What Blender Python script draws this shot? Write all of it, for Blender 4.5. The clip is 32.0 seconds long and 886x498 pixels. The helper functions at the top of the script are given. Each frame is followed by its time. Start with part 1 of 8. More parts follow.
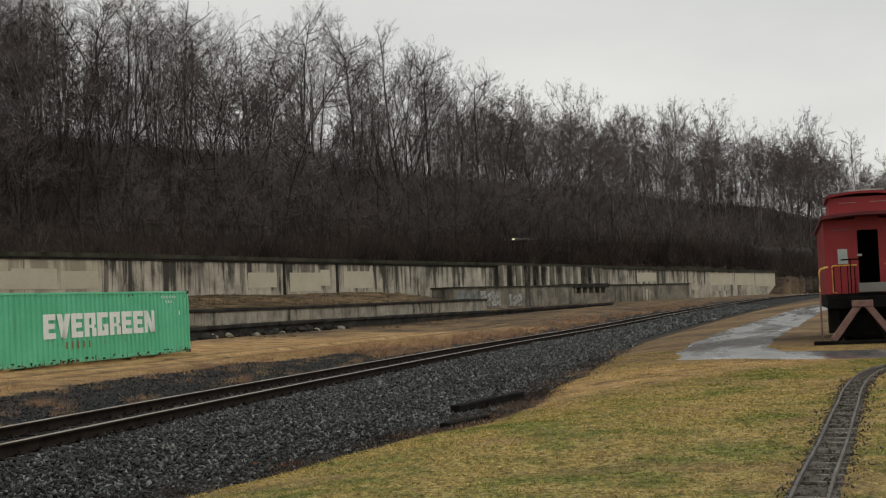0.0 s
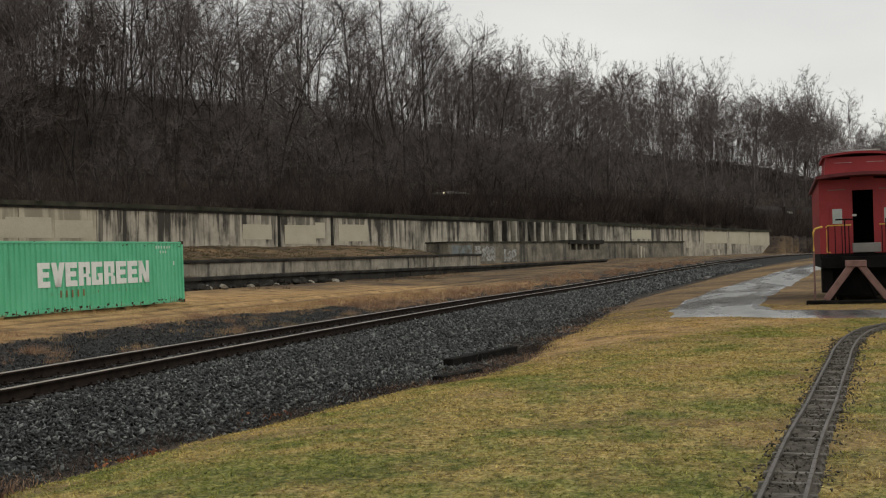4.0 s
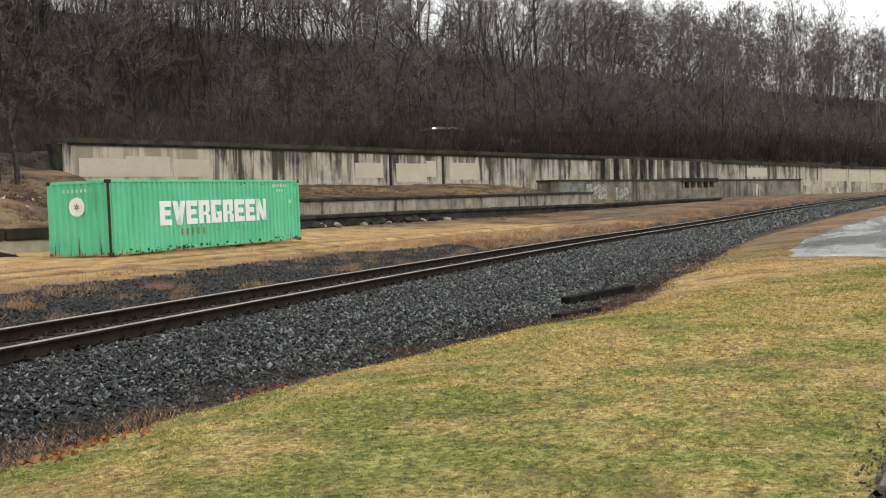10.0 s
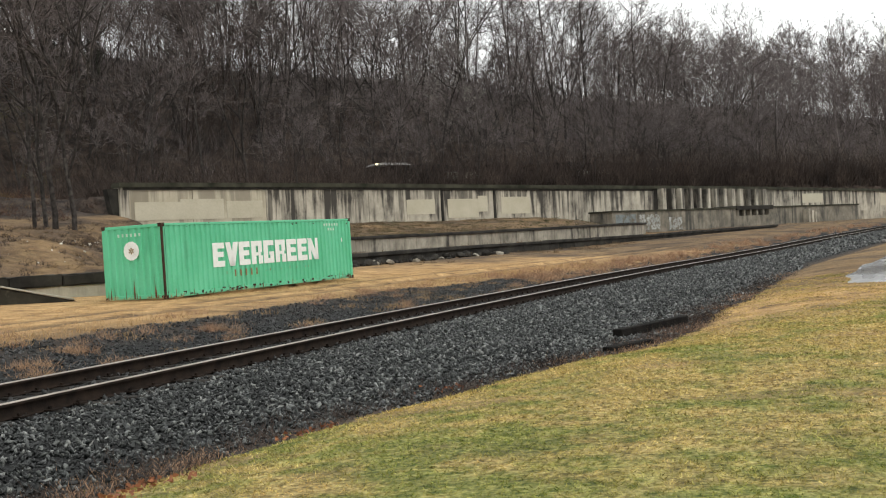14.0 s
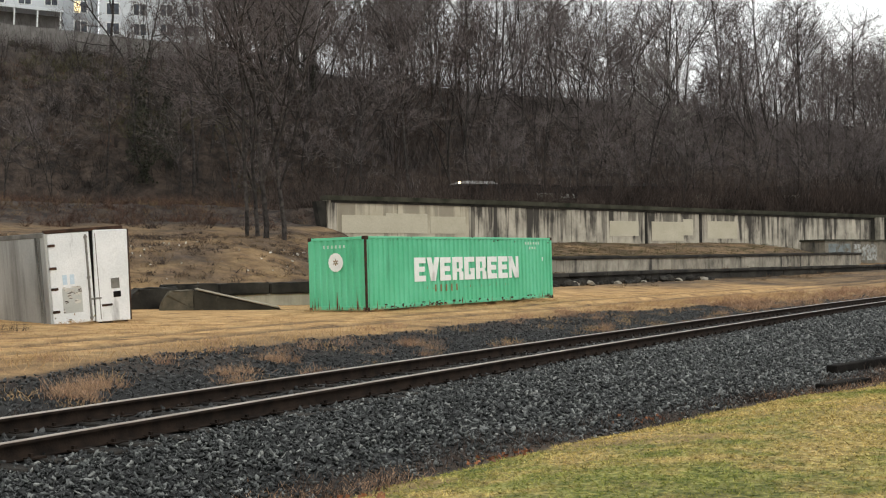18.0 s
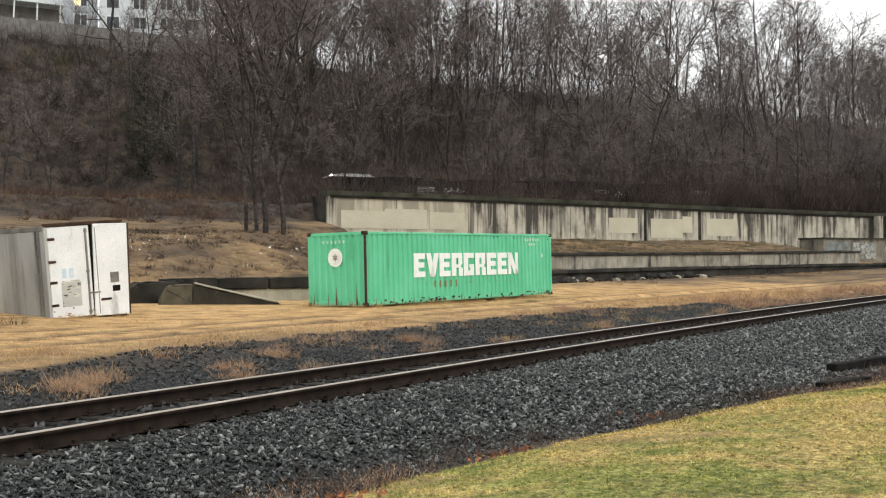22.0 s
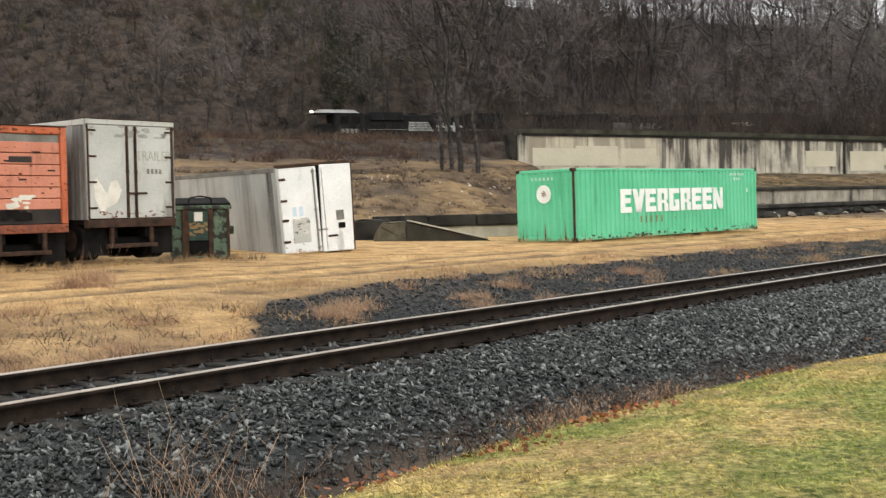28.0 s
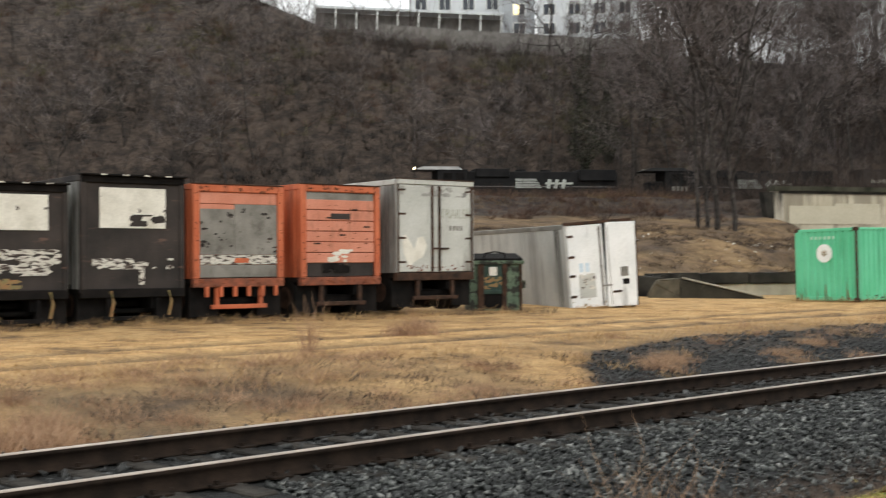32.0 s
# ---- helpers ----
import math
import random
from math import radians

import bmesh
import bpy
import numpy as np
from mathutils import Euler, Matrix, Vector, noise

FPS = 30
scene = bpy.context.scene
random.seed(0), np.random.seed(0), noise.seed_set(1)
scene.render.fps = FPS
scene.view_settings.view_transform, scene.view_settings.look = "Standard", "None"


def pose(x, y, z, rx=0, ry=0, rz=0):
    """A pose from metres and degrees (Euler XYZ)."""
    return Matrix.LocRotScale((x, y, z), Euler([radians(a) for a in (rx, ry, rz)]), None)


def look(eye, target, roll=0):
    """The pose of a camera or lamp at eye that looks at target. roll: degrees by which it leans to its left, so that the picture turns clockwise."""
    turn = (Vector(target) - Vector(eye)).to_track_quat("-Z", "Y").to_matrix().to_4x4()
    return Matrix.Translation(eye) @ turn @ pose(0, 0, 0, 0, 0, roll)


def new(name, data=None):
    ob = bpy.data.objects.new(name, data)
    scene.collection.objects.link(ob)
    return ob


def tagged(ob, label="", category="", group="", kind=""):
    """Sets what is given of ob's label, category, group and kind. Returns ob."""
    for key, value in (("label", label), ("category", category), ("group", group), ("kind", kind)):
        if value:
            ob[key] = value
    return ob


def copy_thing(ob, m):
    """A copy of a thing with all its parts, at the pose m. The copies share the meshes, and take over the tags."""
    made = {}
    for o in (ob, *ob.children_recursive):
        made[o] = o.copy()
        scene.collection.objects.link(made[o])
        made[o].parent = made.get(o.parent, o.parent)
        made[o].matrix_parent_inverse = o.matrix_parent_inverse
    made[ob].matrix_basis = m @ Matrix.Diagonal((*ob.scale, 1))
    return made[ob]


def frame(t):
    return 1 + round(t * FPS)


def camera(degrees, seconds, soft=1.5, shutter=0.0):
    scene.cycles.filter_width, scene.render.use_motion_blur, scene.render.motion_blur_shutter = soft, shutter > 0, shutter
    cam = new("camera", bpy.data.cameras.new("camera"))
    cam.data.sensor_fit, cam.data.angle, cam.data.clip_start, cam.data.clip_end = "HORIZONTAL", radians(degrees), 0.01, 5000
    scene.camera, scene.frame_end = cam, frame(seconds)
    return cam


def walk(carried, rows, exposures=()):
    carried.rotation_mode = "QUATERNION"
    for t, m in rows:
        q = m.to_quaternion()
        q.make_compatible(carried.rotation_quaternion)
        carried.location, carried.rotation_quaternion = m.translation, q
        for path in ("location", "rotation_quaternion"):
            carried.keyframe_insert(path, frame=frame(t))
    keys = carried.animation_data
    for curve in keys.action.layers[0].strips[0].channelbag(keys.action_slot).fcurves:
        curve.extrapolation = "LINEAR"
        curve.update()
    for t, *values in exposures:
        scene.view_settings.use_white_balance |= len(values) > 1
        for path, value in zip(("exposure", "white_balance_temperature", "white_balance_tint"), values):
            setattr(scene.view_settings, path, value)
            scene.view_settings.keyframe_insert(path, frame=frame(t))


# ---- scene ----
# seconds, stops, kelvin, tint
EXPOSURES = [(0, -0.62, 6800, 7), (5.3, -0.52, 6800, 7), (6.0, -0.24, 6800, 7), (6.6, -0.24, 6800, 7), (7.0, -0.3, 6750, 7), (7.4, -0.15, 6700, 7), (8.0, 0.2, 6650, 7), (9.0, 0.28, 6600, 7), (16.0, 0.25, 6600, 7), (19.0, 0.17, 6600, 7), (20.0, 0.28, 6600, 7), (22.0, 0.5, 6600, 7), (24.0, 0.4, 6600, 7), (26.0, 0.4, 6600, 7), (29.0, 0.69, 6600, 7), (30.0, 0.5, 6600, 7), (31.0, 0.48, 6600, 7), (32.0, 0.36, 6600, 7)]
# seconds, eye x y z, yaw, pitch, roll
PATH = [
    (0.0, -31.467, -24.601, 1.336, -72.380, 2.863, -2.343),
    (0.5, -31.447, -24.603, 1.333, -72.710, 3.042, -2.266),
    (1.0, -31.444, -24.603, 1.332, -72.818, 3.033, -2.246),
    (1.5, -31.446, -24.603, 1.329, -72.885, 2.569, -2.132),
    (2.0, -31.447, -24.602, 1.326, -72.897, 2.016, -2.150),
    (2.5, -31.444, -24.601, 1.323, -72.774, 1.737, -1.973),
    (3.0, -31.445, -24.600, 1.323, -72.676, 1.316, -1.781),
    (3.5, -31.451, -24.603, 1.327, -72.631, 0.873, -1.585),
    (5.5, -31.521, -24.573, 1.294, -71.486, -0.261, -1.859),
    (6.0, -31.503, -24.475, 1.308, -66.586, 0.884, 0.112),
    (6.5, -31.483, -24.394, 1.317, -63.878, 3.254, 2.974),
    (7.0, -31.493, -24.359, 1.321, -63.013, 3.473, 3.741),
    (7.5, -31.521, -24.365, 1.319, -64.008, 1.049, 2.748),
    (8.0, -31.535, -24.380, 1.315, -65.532, -0.553, 0.869),
    (8.5, -31.530, -24.389, 1.313, -66.075, -0.554, -0.038),
    (9.0, -31.521, -24.403, 1.314, -66.836, -1.107, -0.121),
    (9.5, -31.514, -24.429, 1.316, -67.063, -1.706, -1.026),
    (10.0, -31.506, -24.459, 1.318, -67.353, -2.017, -1.517),
    (10.5, -31.494, -24.482, 1.321, -66.854, -1.793, -2.084),
    (11.0, -31.475, -24.504, 1.325, -66.349, -1.086, -2.047),
    (11.5, -31.458, -24.526, 1.327, -66.154, -0.357, -2.081),
    (12.0, -31.441, -24.541, 1.324, -65.472, -0.219, -2.645),
    (12.5, -31.428, -24.543, 1.321, -65.365, -0.758, -2.886),
    (13.0, -31.426, -24.537, 1.321, -65.187, -0.728, -2.968),
    (13.5, -31.428, -24.527, 1.322, -64.888, -0.260, -3.002),
    (15.5, -31.428, -24.531, 1.323, -64.823, -0.429, -2.960),
    (16.0, -31.401, -24.517, 1.324, -64.536, -0.573, -2.969),
    (16.5, -31.366, -24.471, 1.329, -63.646, -1.107, -2.973),
    (17.0, -31.297, -24.402, 1.336, -61.930, -0.606, -3.637),
    (17.5, -31.174, -24.345, 1.339, -57.590, 0.120, -2.699),
    (18.0, -31.056, -24.310, 1.338, -55.531, 0.920, -0.797),
    (18.5, -31.013, -24.283, 1.337, -55.580, 0.702, -0.439),
    (19.0, -31.027, -24.255, 1.337, -53.393, 0.653, -0.182),
    (19.5, -31.061, -24.243, 1.337, -52.259, -0.019, 0.143),
    (20.0, -31.089, -24.249, 1.336, -53.210, -0.634, 0.306),
    (20.5, -31.093, -24.259, 1.337, -54.265, -0.981, 0.092),
    (21.0, -31.079, -24.263, 1.340, -55.036, -0.207, -0.190),
    (21.5, -31.064, -24.267, 1.343, -55.233, 0.579, -0.414),
    (22.0, -31.056, -24.271, 1.344, -55.592, 0.719, -0.445),
    (22.5, -31.053, -24.269, 1.343, -56.064, 0.571, -0.436),
    (23.0, -31.058, -24.264, 1.342, -56.031, 0.289, -0.432),
    (23.5, -31.074, -24.263, 1.343, -54.907, -0.047, -0.477),
    (24.0, -31.090, -24.266, 1.344, -53.498, -0.170, -0.829),
    (24.5, -31.116, -24.272, 1.345, -52.059, 0.572, -1.355),
    (25.0, -31.166, -24.296, 1.344, -51.342, 0.957, -1.314),
    (25.5, -31.267, -24.329, 1.340, -51.719, 0.744, -0.145),
    (26.0, -31.470, -24.327, 1.333, -51.000, 1.742, 0.388),
    (26.5, -31.816, -24.262, 1.324, -44.041, 1.946, -1.325),
    (28.5, -32.572, -24.127, 1.298, -48.974, -2.595, -0.844),
    (29.0, -32.844, -24.127, 1.301, -50.711, -1.754, -0.564),
    (29.5, -33.118, -24.119, 1.302, -50.466, -0.896, -0.026),
    (30.0, -33.370, -24.100, 1.303, -47.585, -1.580, 0.097),
    (30.5, -33.603, -24.084, 1.306, -45.601, -1.242, 0.497),
    (31.0, -33.832, -24.075, 1.310, -46.019, -0.373, 0.040),
    (31.5, -34.069, -24.052, 1.312, -40.702, 0.955, 0.147),
    (32.0, -34.336, -24.029, 1.311, -36.297, 0.716, -0.410),
]
cam = camera(39.82, 32.0, soft=1.15, shutter=0.5)
walk(cam, [(t, pose(x, y, z, 90 + p, 0, a) @ pose(0, 0, 0, 0, 0, r)) for t, x, y, z, a, p, r in PATH],
     exposures=EXPOSURES)

# ---- light: an overcast winter day ----
world = bpy.data.worlds.new("overcast")
scene.world = world
world.use_nodes = True
wn, wl = world.node_tree.nodes, world.node_tree.links
wn.clear()
w_out = wn.new("ShaderNodeOutputWorld")
w_bg = wn.new("ShaderNodeBackground")
w_sky = wn.new("ShaderNodeTexSky")
w_sky.sky_type, w_sky.sun_disc = "NISHITA", False
w_sky.sun_elevation, w_sky.sun_rotation = radians(28), radians(150)
w_coord = wn.new("ShaderNodeTexCoord")
w_map = wn.new("ShaderNodeMapping")
w_map.inputs["Scale"].default_value = (1.0, 1.0, 3.0)
w_noise = wn.new("ShaderNodeTexNoise")
w_noise.inputs["Scale"].default_value, w_noise.inputs["Detail"].default_value = 2.2, 5.0
w_ramp = wn.new("ShaderNodeValToRGB")
w_ramp.color_ramp.elements[0].position, w_ramp.color_ramp.elements[0].color = 0.3, (9.4, 9.5, 9.7, 1)
w_ramp.color_ramp.elements[1].position, w_ramp.color_ramp.elements[1].color = 0.75, (12.2, 12.2, 12.2, 1)
w_mix = wn.new("ShaderNodeMixRGB")
w_mix.inputs[0].default_value = 0.9
wl.new(w_coord.outputs["Generated"], w_map.inputs["Vector"])
wl.new(w_map.outputs["Vector"], w_noise.inputs["Vector"])
wl.new(w_noise.outputs["Fac"], w_ramp.inputs["Fac"])
wl.new(w_sky.outputs["Color"], w_mix.inputs[1])
wl.new(w_ramp.outputs["Color"], w_mix.inputs[2])
wl.new(w_mix.outputs["Color"], w_bg.inputs["Color"])
w_bg.inputs["Strength"].default_value = 0.11
wl.new(w_bg.outputs["Background"], w_out.inputs["Surface"])
sun_data = bpy.data.lights.new("sun", "SUN")
sun_data.energy, sun_data.angle, sun_data.color = 0.5, radians(25), (1.0, 0.96, 0.9)
sun = new("sun", sun_data)
sun.matrix_world = look((0, 0, 50), (20, 40, 12))


# ---- materials ----
def material(name, col_a, col_b, scale=4.0, rough=0.8, bump=0.3, fine=40.0, metal=0.0, stain=None, streak=0.0, island=0.0, stain_at=(0.52, 0.72), spec=0.4):
    """Two-tone noise with fine grain, bump, and stains that may run down as streaks."""
    m = bpy.data.materials.new(name)
    m.use_nodes = True
    n, l = m.node_tree.nodes, m.node_tree.links
    bsdf = n["Principled BSDF"]
    co = n.new("ShaderNodeTexCoord")
    na = n.new("ShaderNodeTexNoise")
    na.inputs["Scale"].default_value, na.inputs["Detail"].default_value = scale, 6
    l.new(co.outputs["Object"], na.inputs["Vector"])
    ra = n.new("ShaderNodeValToRGB")
    ra.color_ramp.elements[0].position, ra.color_ramp.elements[0].color = 0.32, (*col_a, 1)
    ra.color_ramp.elements[1].position, ra.color_ramp.elements[1].color = 0.68, (*col_b, 1)
    l.new(na.outputs["Fac"], ra.inputs["Fac"])
    col = ra.outputs["Color"]
    nf = n.new("ShaderNodeTexNoise")
    nf.inputs["Scale"].default_value, nf.inputs["Detail"].default_value = fine, 4
    l.new(co.outputs["Object"], nf.inputs["Vector"])
    if stain:
        mp = n.new("ShaderNodeMapping")
        mp.inputs["Scale"].default_value = (1, 1, streak if streak else 1)
        l.new(co.outputs["Object"], mp.inputs["Vector"])
        ns = n.new("ShaderNodeTexNoise")
        ns.inputs["Scale"].default_value, ns.inputs["Detail"].default_value = scale * 1.7, 8
        ns.inputs["Roughness"].default_value = 0.65
        l.new(mp.outputs["Vector"], ns.inputs["Vector"])
        rs = n.new("ShaderNodeValToRGB")
        rs.color_ramp.elements[0].position, rs.color_ramp.elements[0].color = stain_at[0], (0, 0, 0, 1)
        rs.color_ramp.elements[1].position, rs.color_ramp.elements[1].color = stain_at[1], (1, 1, 1, 1)
        l.new(ns.outputs["Fac"], rs.inputs["Fac"])
        mx = n.new("ShaderNodeMixRGB")
        l.new(rs.outputs["Color"], mx.inputs[0])
        l.new(col, mx.inputs[1])
        mx.inputs[2].default_value = (*stain, 1)
        col = mx.outputs["Color"]
    if island:
        geo = n.new("ShaderNodeNewGeometry")
        oi = n.new("ShaderNodeObjectInfo")
        ad = n.new("ShaderNodeMath")
        ad.operation = "ADD"
        l.new(geo.outputs["Random Per Island"], ad.inputs[0])
        l.new(oi.outputs["Random"], ad.inputs[1])
        md = n.new("ShaderNodeMath")
        md.operation, md.inputs[1].default_value = "FRACT", 0
        l.new(ad.outputs[0], md.inputs[0])
        mr = n.new("ShaderNodeMapRange")
        mr.inputs["To Min"].default_value, mr.inputs["To Max"].default_value = 1 - island, 1 + island
        l.new(md.outputs[0], mr.inputs["Value"])
        mu = n.new("ShaderNodeMixRGB")
        mu.blend_type, mu.inputs[0].default_value = "MULTIPLY", 1
        l.new(col, mu.inputs[1])
        l.new(mr.outputs["Result"], mu.inputs[2])
        col = mu.outputs["Color"]
    gr = n.new("ShaderNodeMapRange")
    gr.inputs["To Min"].default_value, gr.inputs["To Max"].default_value = 0.78, 1.2
    l.new(nf.outputs["Fac"], gr.inputs["Value"])
    mg = n.new("ShaderNodeMixRGB")
    mg.blend_type, mg.inputs[0].default_value = "MULTIPLY", 1
    l.new(col, mg.inputs[1])
    l.new(gr.outputs["Result"], mg.inputs[2])
    l.new(mg.outputs["Color"], bsdf.inputs["Base Color"])
    bsdf.inputs["Roughness"].default_value = rough
    bsdf.inputs["Metallic"].default_value = metal
    bsdf.inputs["Specular IOR Level"].default_value = spec
    if bump:
        bp = n.new("ShaderNodeBump")
        bp.inputs["Strength"].default_value, bp.inputs["Distance"].default_value = bump, 0.02
        l.new(nf.outputs["Fac"], bp.inputs["Height"])
        l.new(bp.outputs["Normal"], bsdf.inputs["Normal"])
    return m


def glow(name, colour, strength):
    m = bpy.data.materials.new(name)
    m.use_nodes = True
    b = m.node_tree.nodes["Principled BSDF"]
    b.inputs["Base Color"].default_value = (*colour, 1)
    b.inputs["Emission Color"].default_value = (*colour, 1)
    b.inputs["Emission Strength"].default_value = strength
    return m


M_GREEN = material("container_green", (0.095, 0.48, 0.262), (0.14, 0.565, 0.335), 0.8, 0.55, 0.15, 30, stain=(0.05, 0.25, 0.13), streak=0.15, stain_at=(0.6, 0.8))
M_RUST = material("dark_rust", (0.02, 0.014, 0.011), (0.075, 0.04, 0.026), 5, 0.9, 0.4, spec=0.2)
M_GHOST = material("faded_olive_letters", (0.26, 0.27, 0.2), (0.42, 0.43, 0.38), 6, 0.8, 0)
M_RUSTDK = material("rust_through_paint", (0.09, 0.03, 0.016), (0.2, 0.065, 0.03), 6, 0.9, 0.3, spec=0.2)
M_WHITE = material("white_paint", (0.76, 0.79, 0.76), (0.85, 0.86, 0.84), 3, 0.6, 0.1)
M_GHOSTWHITE = material("worn_white_paint", (0.42, 0.58, 0.48), (0.6, 0.7, 0.62), 6, 0.7, 0)
M_RUSTMARK = material("rust_brown_paint", (0.17, 0.16, 0.07), (0.28, 0.14, 0.06), 8, 0.8, 0.2)
def streaked_concrete(name, base_a, base_b, dark, share=1.0):
    """Pale concrete under dark water runs: narrow vertical streaks, gathered in broad damp areas."""
    m = bpy.data.materials.new(name)
    m.use_nodes = True
    n, l = m.node_tree.nodes, m.node_tree.links
    bsdf = n["Principled BSDF"]
    co = n.new("ShaderNodeTexCoord")

    def tex(scale, zs, detail):
        mp = n.new("ShaderNodeMapping")
        mp.inputs["Scale"].default_value = (scale, scale * 0.4, scale * zs)
        l.new(co.outputs["Object"], mp.inputs["Vector"])
        t = n.new("ShaderNodeTexNoise")
        t.inputs["Scale"].default_value, t.inputs["Detail"].default_value = 1, detail
        t.inputs["Roughness"].default_value, t.inputs["Distortion"].default_value = 0.62, 0.15
        l.new(mp.outputs["Vector"], t.inputs["Vector"])
        return t.outputs["Fac"]

    def rng_(sock, a, b, lo=0.0, hi=1.0):
        r = n.new("ShaderNodeMapRange")
        r.inputs["From Min"].default_value, r.inputs["From Max"].default_value = a, b
        r.inputs["To Min"].default_value, r.inputs["To Max"].default_value = lo, hi
        l.new(sock, r.inputs["Value"])
        return r.outputs["Result"]

    def mul(a, b, op="MULTIPLY"):
        q = n.new("ShaderNodeMath")
        q.operation, q.use_clamp = op, True
        l.new(a, q.inputs[0])
        l.new(b, q.inputs[1])
        return q.outputs[0]

    runs = mul(rng_(tex(1.1, 0.06, 8), 0.46, 0.62, 0, 0.9), rng_(tex(0.16, 0.5, 5), 0.40, 0.58))
    damp = mul(rng_(tex(0.4, 0.7, 8), 0.48, 0.68, 0, 0.8), rng_(tex(3.5, 0.5, 6), 0.35, 0.65, 0.3, 1))
    # runs that start under the coping and die out lower down
    sep = n.new("ShaderNodeSeparateXYZ")
    l.new(co.outputs["Object"], sep.inputs["Vector"])
    fall = rng_(sep.outputs["Z"], 6.5, 3.6, 0.0, 0.62)
    sub_ = n.new("ShaderNodeMath")
    sub_.operation, sub_.use_clamp = "SUBTRACT", True
    l.new(rng_(tex(1.6, 0.05, 8), 0.43, 0.64, 0.0, 1.25), sub_.inputs[0])
    l.new(fall, sub_.inputs[1])
    high = rng_(sep.outputs["Z"], 3.3, 4.0)
    drips = mul(rng_(sub_.outputs[0], 0.0, 0.5, 0, 0.7), high)
    stain = mul(mul(runs, damp, "ADD"), drips, "ADD")
    base = n.new("ShaderNodeMixRGB")
    l.new(rng_(tex(0.8, 1, 8), 0.35, 0.65), base.inputs[0])
    base.inputs[1].default_value, base.inputs[2].default_value = (*base_a, 1), (*base_b, 1)
    mx = n.new("ShaderNodeMixRGB")
    sh = n.new("ShaderNodeMath")
    sh.operation, sh.inputs[1].default_value = "MULTIPLY", share
    l.new(stain, sh.inputs[0])
    l.new(sh.outputs[0], mx.inputs[0])
    l.new(base.outputs["Color"], mx.inputs[1])
    mx.inputs[2].default_value = (*dark, 1)
    l.new(mx.outputs["Color"], bsdf.inputs["Base Color"])
    bsdf.inputs["Roughness"].default_value = 0.88
    bp = n.new("ShaderNodeBump")
    bp.inputs["Strength"].default_value, bp.inputs["Distance"].default_value = 0.5, 0.03
    l.new(tex(9, 1, 6), bp.inputs["Height"])
    l.new(bp.outputs["Normal"], bsdf.inputs["Normal"])
    return m


M_CONC = streaked_concrete("weathered_concrete", (0.36, 0.325, 0.262), (0.54, 0.49, 0.395), (0.05, 0.044, 0.036))
M_CONC_PALE = streaked_concrete("pale_concrete", (0.44, 0.39, 0.29), (0.55, 0.495, 0.38), (0.13, 0.11, 0.082), 0.55)
M_LOWER = streaked_concrete("grey_stained_concrete", (0.13, 0.115, 0.09), (0.28, 0.248, 0.195), (0.03, 0.032, 0.028))
M_LEDGE = streaked_concrete("brown_ledge_concrete", (0.22, 0.198, 0.158), (0.42, 0.38, 0.305), (0.03, 0.027, 0.023))
M_FADED_BLUE = material("faded_blue_paint", (0.13, 0.15, 0.15), (0.24, 0.275, 0.28), 0.9, 0.9, 0.2, 9, stain=(0.13, 0.115, 0.09), stain_at=(0.48, 0.6))
M_FADED_PALE = material("faded_pale_paint", (0.2, 0.21, 0.195), (0.42, 0.43, 0.41), 1.4, 0.9, 0.2, 9, stain=(0.15, 0.132, 0.104), stain_at=(0.46, 0.56))
M_CONC_DARK = material("dark_concrete", (0.012, 0.011, 0.010), (0.048, 0.044, 0.037), 0.9, 0.92, 0.6, 9, stain=(0.09, 0.083, 0.068), streak=0.4, stain_at=(0.6, 0.8), spec=0.2)
M_CONC_CAP = material("mossy_concrete_cap", (0.018, 0.019, 0.012), (0.065, 0.062, 0.045), 0.8, 0.95, 0.6, 9, spec=0.2)
M_CONC_MOSS = material("mossy_brown_concrete", (0.022, 0.02, 0.016), (0.06, 0.054, 0.04), 0.9, 0.95, 0.5, 9, stain=(0.15, 0.13, 0.09), stain_at=(0.58, 0.75), spec=0.2)
M_CONC_TAN = material("brown_worn_concrete", (0.05, 0.045, 0.034), (0.16, 0.138, 0.098), 1.2, 0.95, 0.5, 9, stain=(0.03, 0.028, 0.02), spec=0.2)
M_PATCH = material("beige_cover_paint", (0.45, 0.41, 0.305), (0.53, 0.485, 0.375), 0.5, 0.8, 0.1, 12)
M_BLACKMETAL = material("black_underframe", (0.004, 0.004, 0.004), (0.014, 0.012, 0.011), 3, 0.9, 0.2, spec=0.1)
M_RAIL = material("rusty_rail_web", (0.010, 0.0075, 0.006), (0.028, 0.019, 0.014), 6, 0.95, 0.3, spec=0.1)
M_MINIRAIL = material("dull_thin_rail", (0.07, 0.06, 0.05), (0.15, 0.13, 0.115), 3, 0.55, 0.1, metal=0.3)
M_RAILTOP = material("worn_rail_head", (0.30, 0.25, 0.21), (0.46, 0.4, 0.345), 2, 0.36, 0.05, metal=0.6)
M_SLEEPER = material("grey_weathered_batten", (0.10, 0.092, 0.08), (0.24, 0.225, 0.2), 5, 0.9, 0.4, spec=0.15, island=0.35)
M_BED = material("brown_grey_gravel_bed", (0.05, 0.043, 0.034), (0.16, 0.142, 0.118), 7, 0.9, 0.6, 40, spec=0.2)
# creosote brown, deepened further to include the shadow between the rails
M_TIE = material("creosoted_tie", (0.012, 0.0105, 0.009), (0.05, 0.045, 0.039), 5, 0.95, 0.5, spec=0.15, island=0.4)
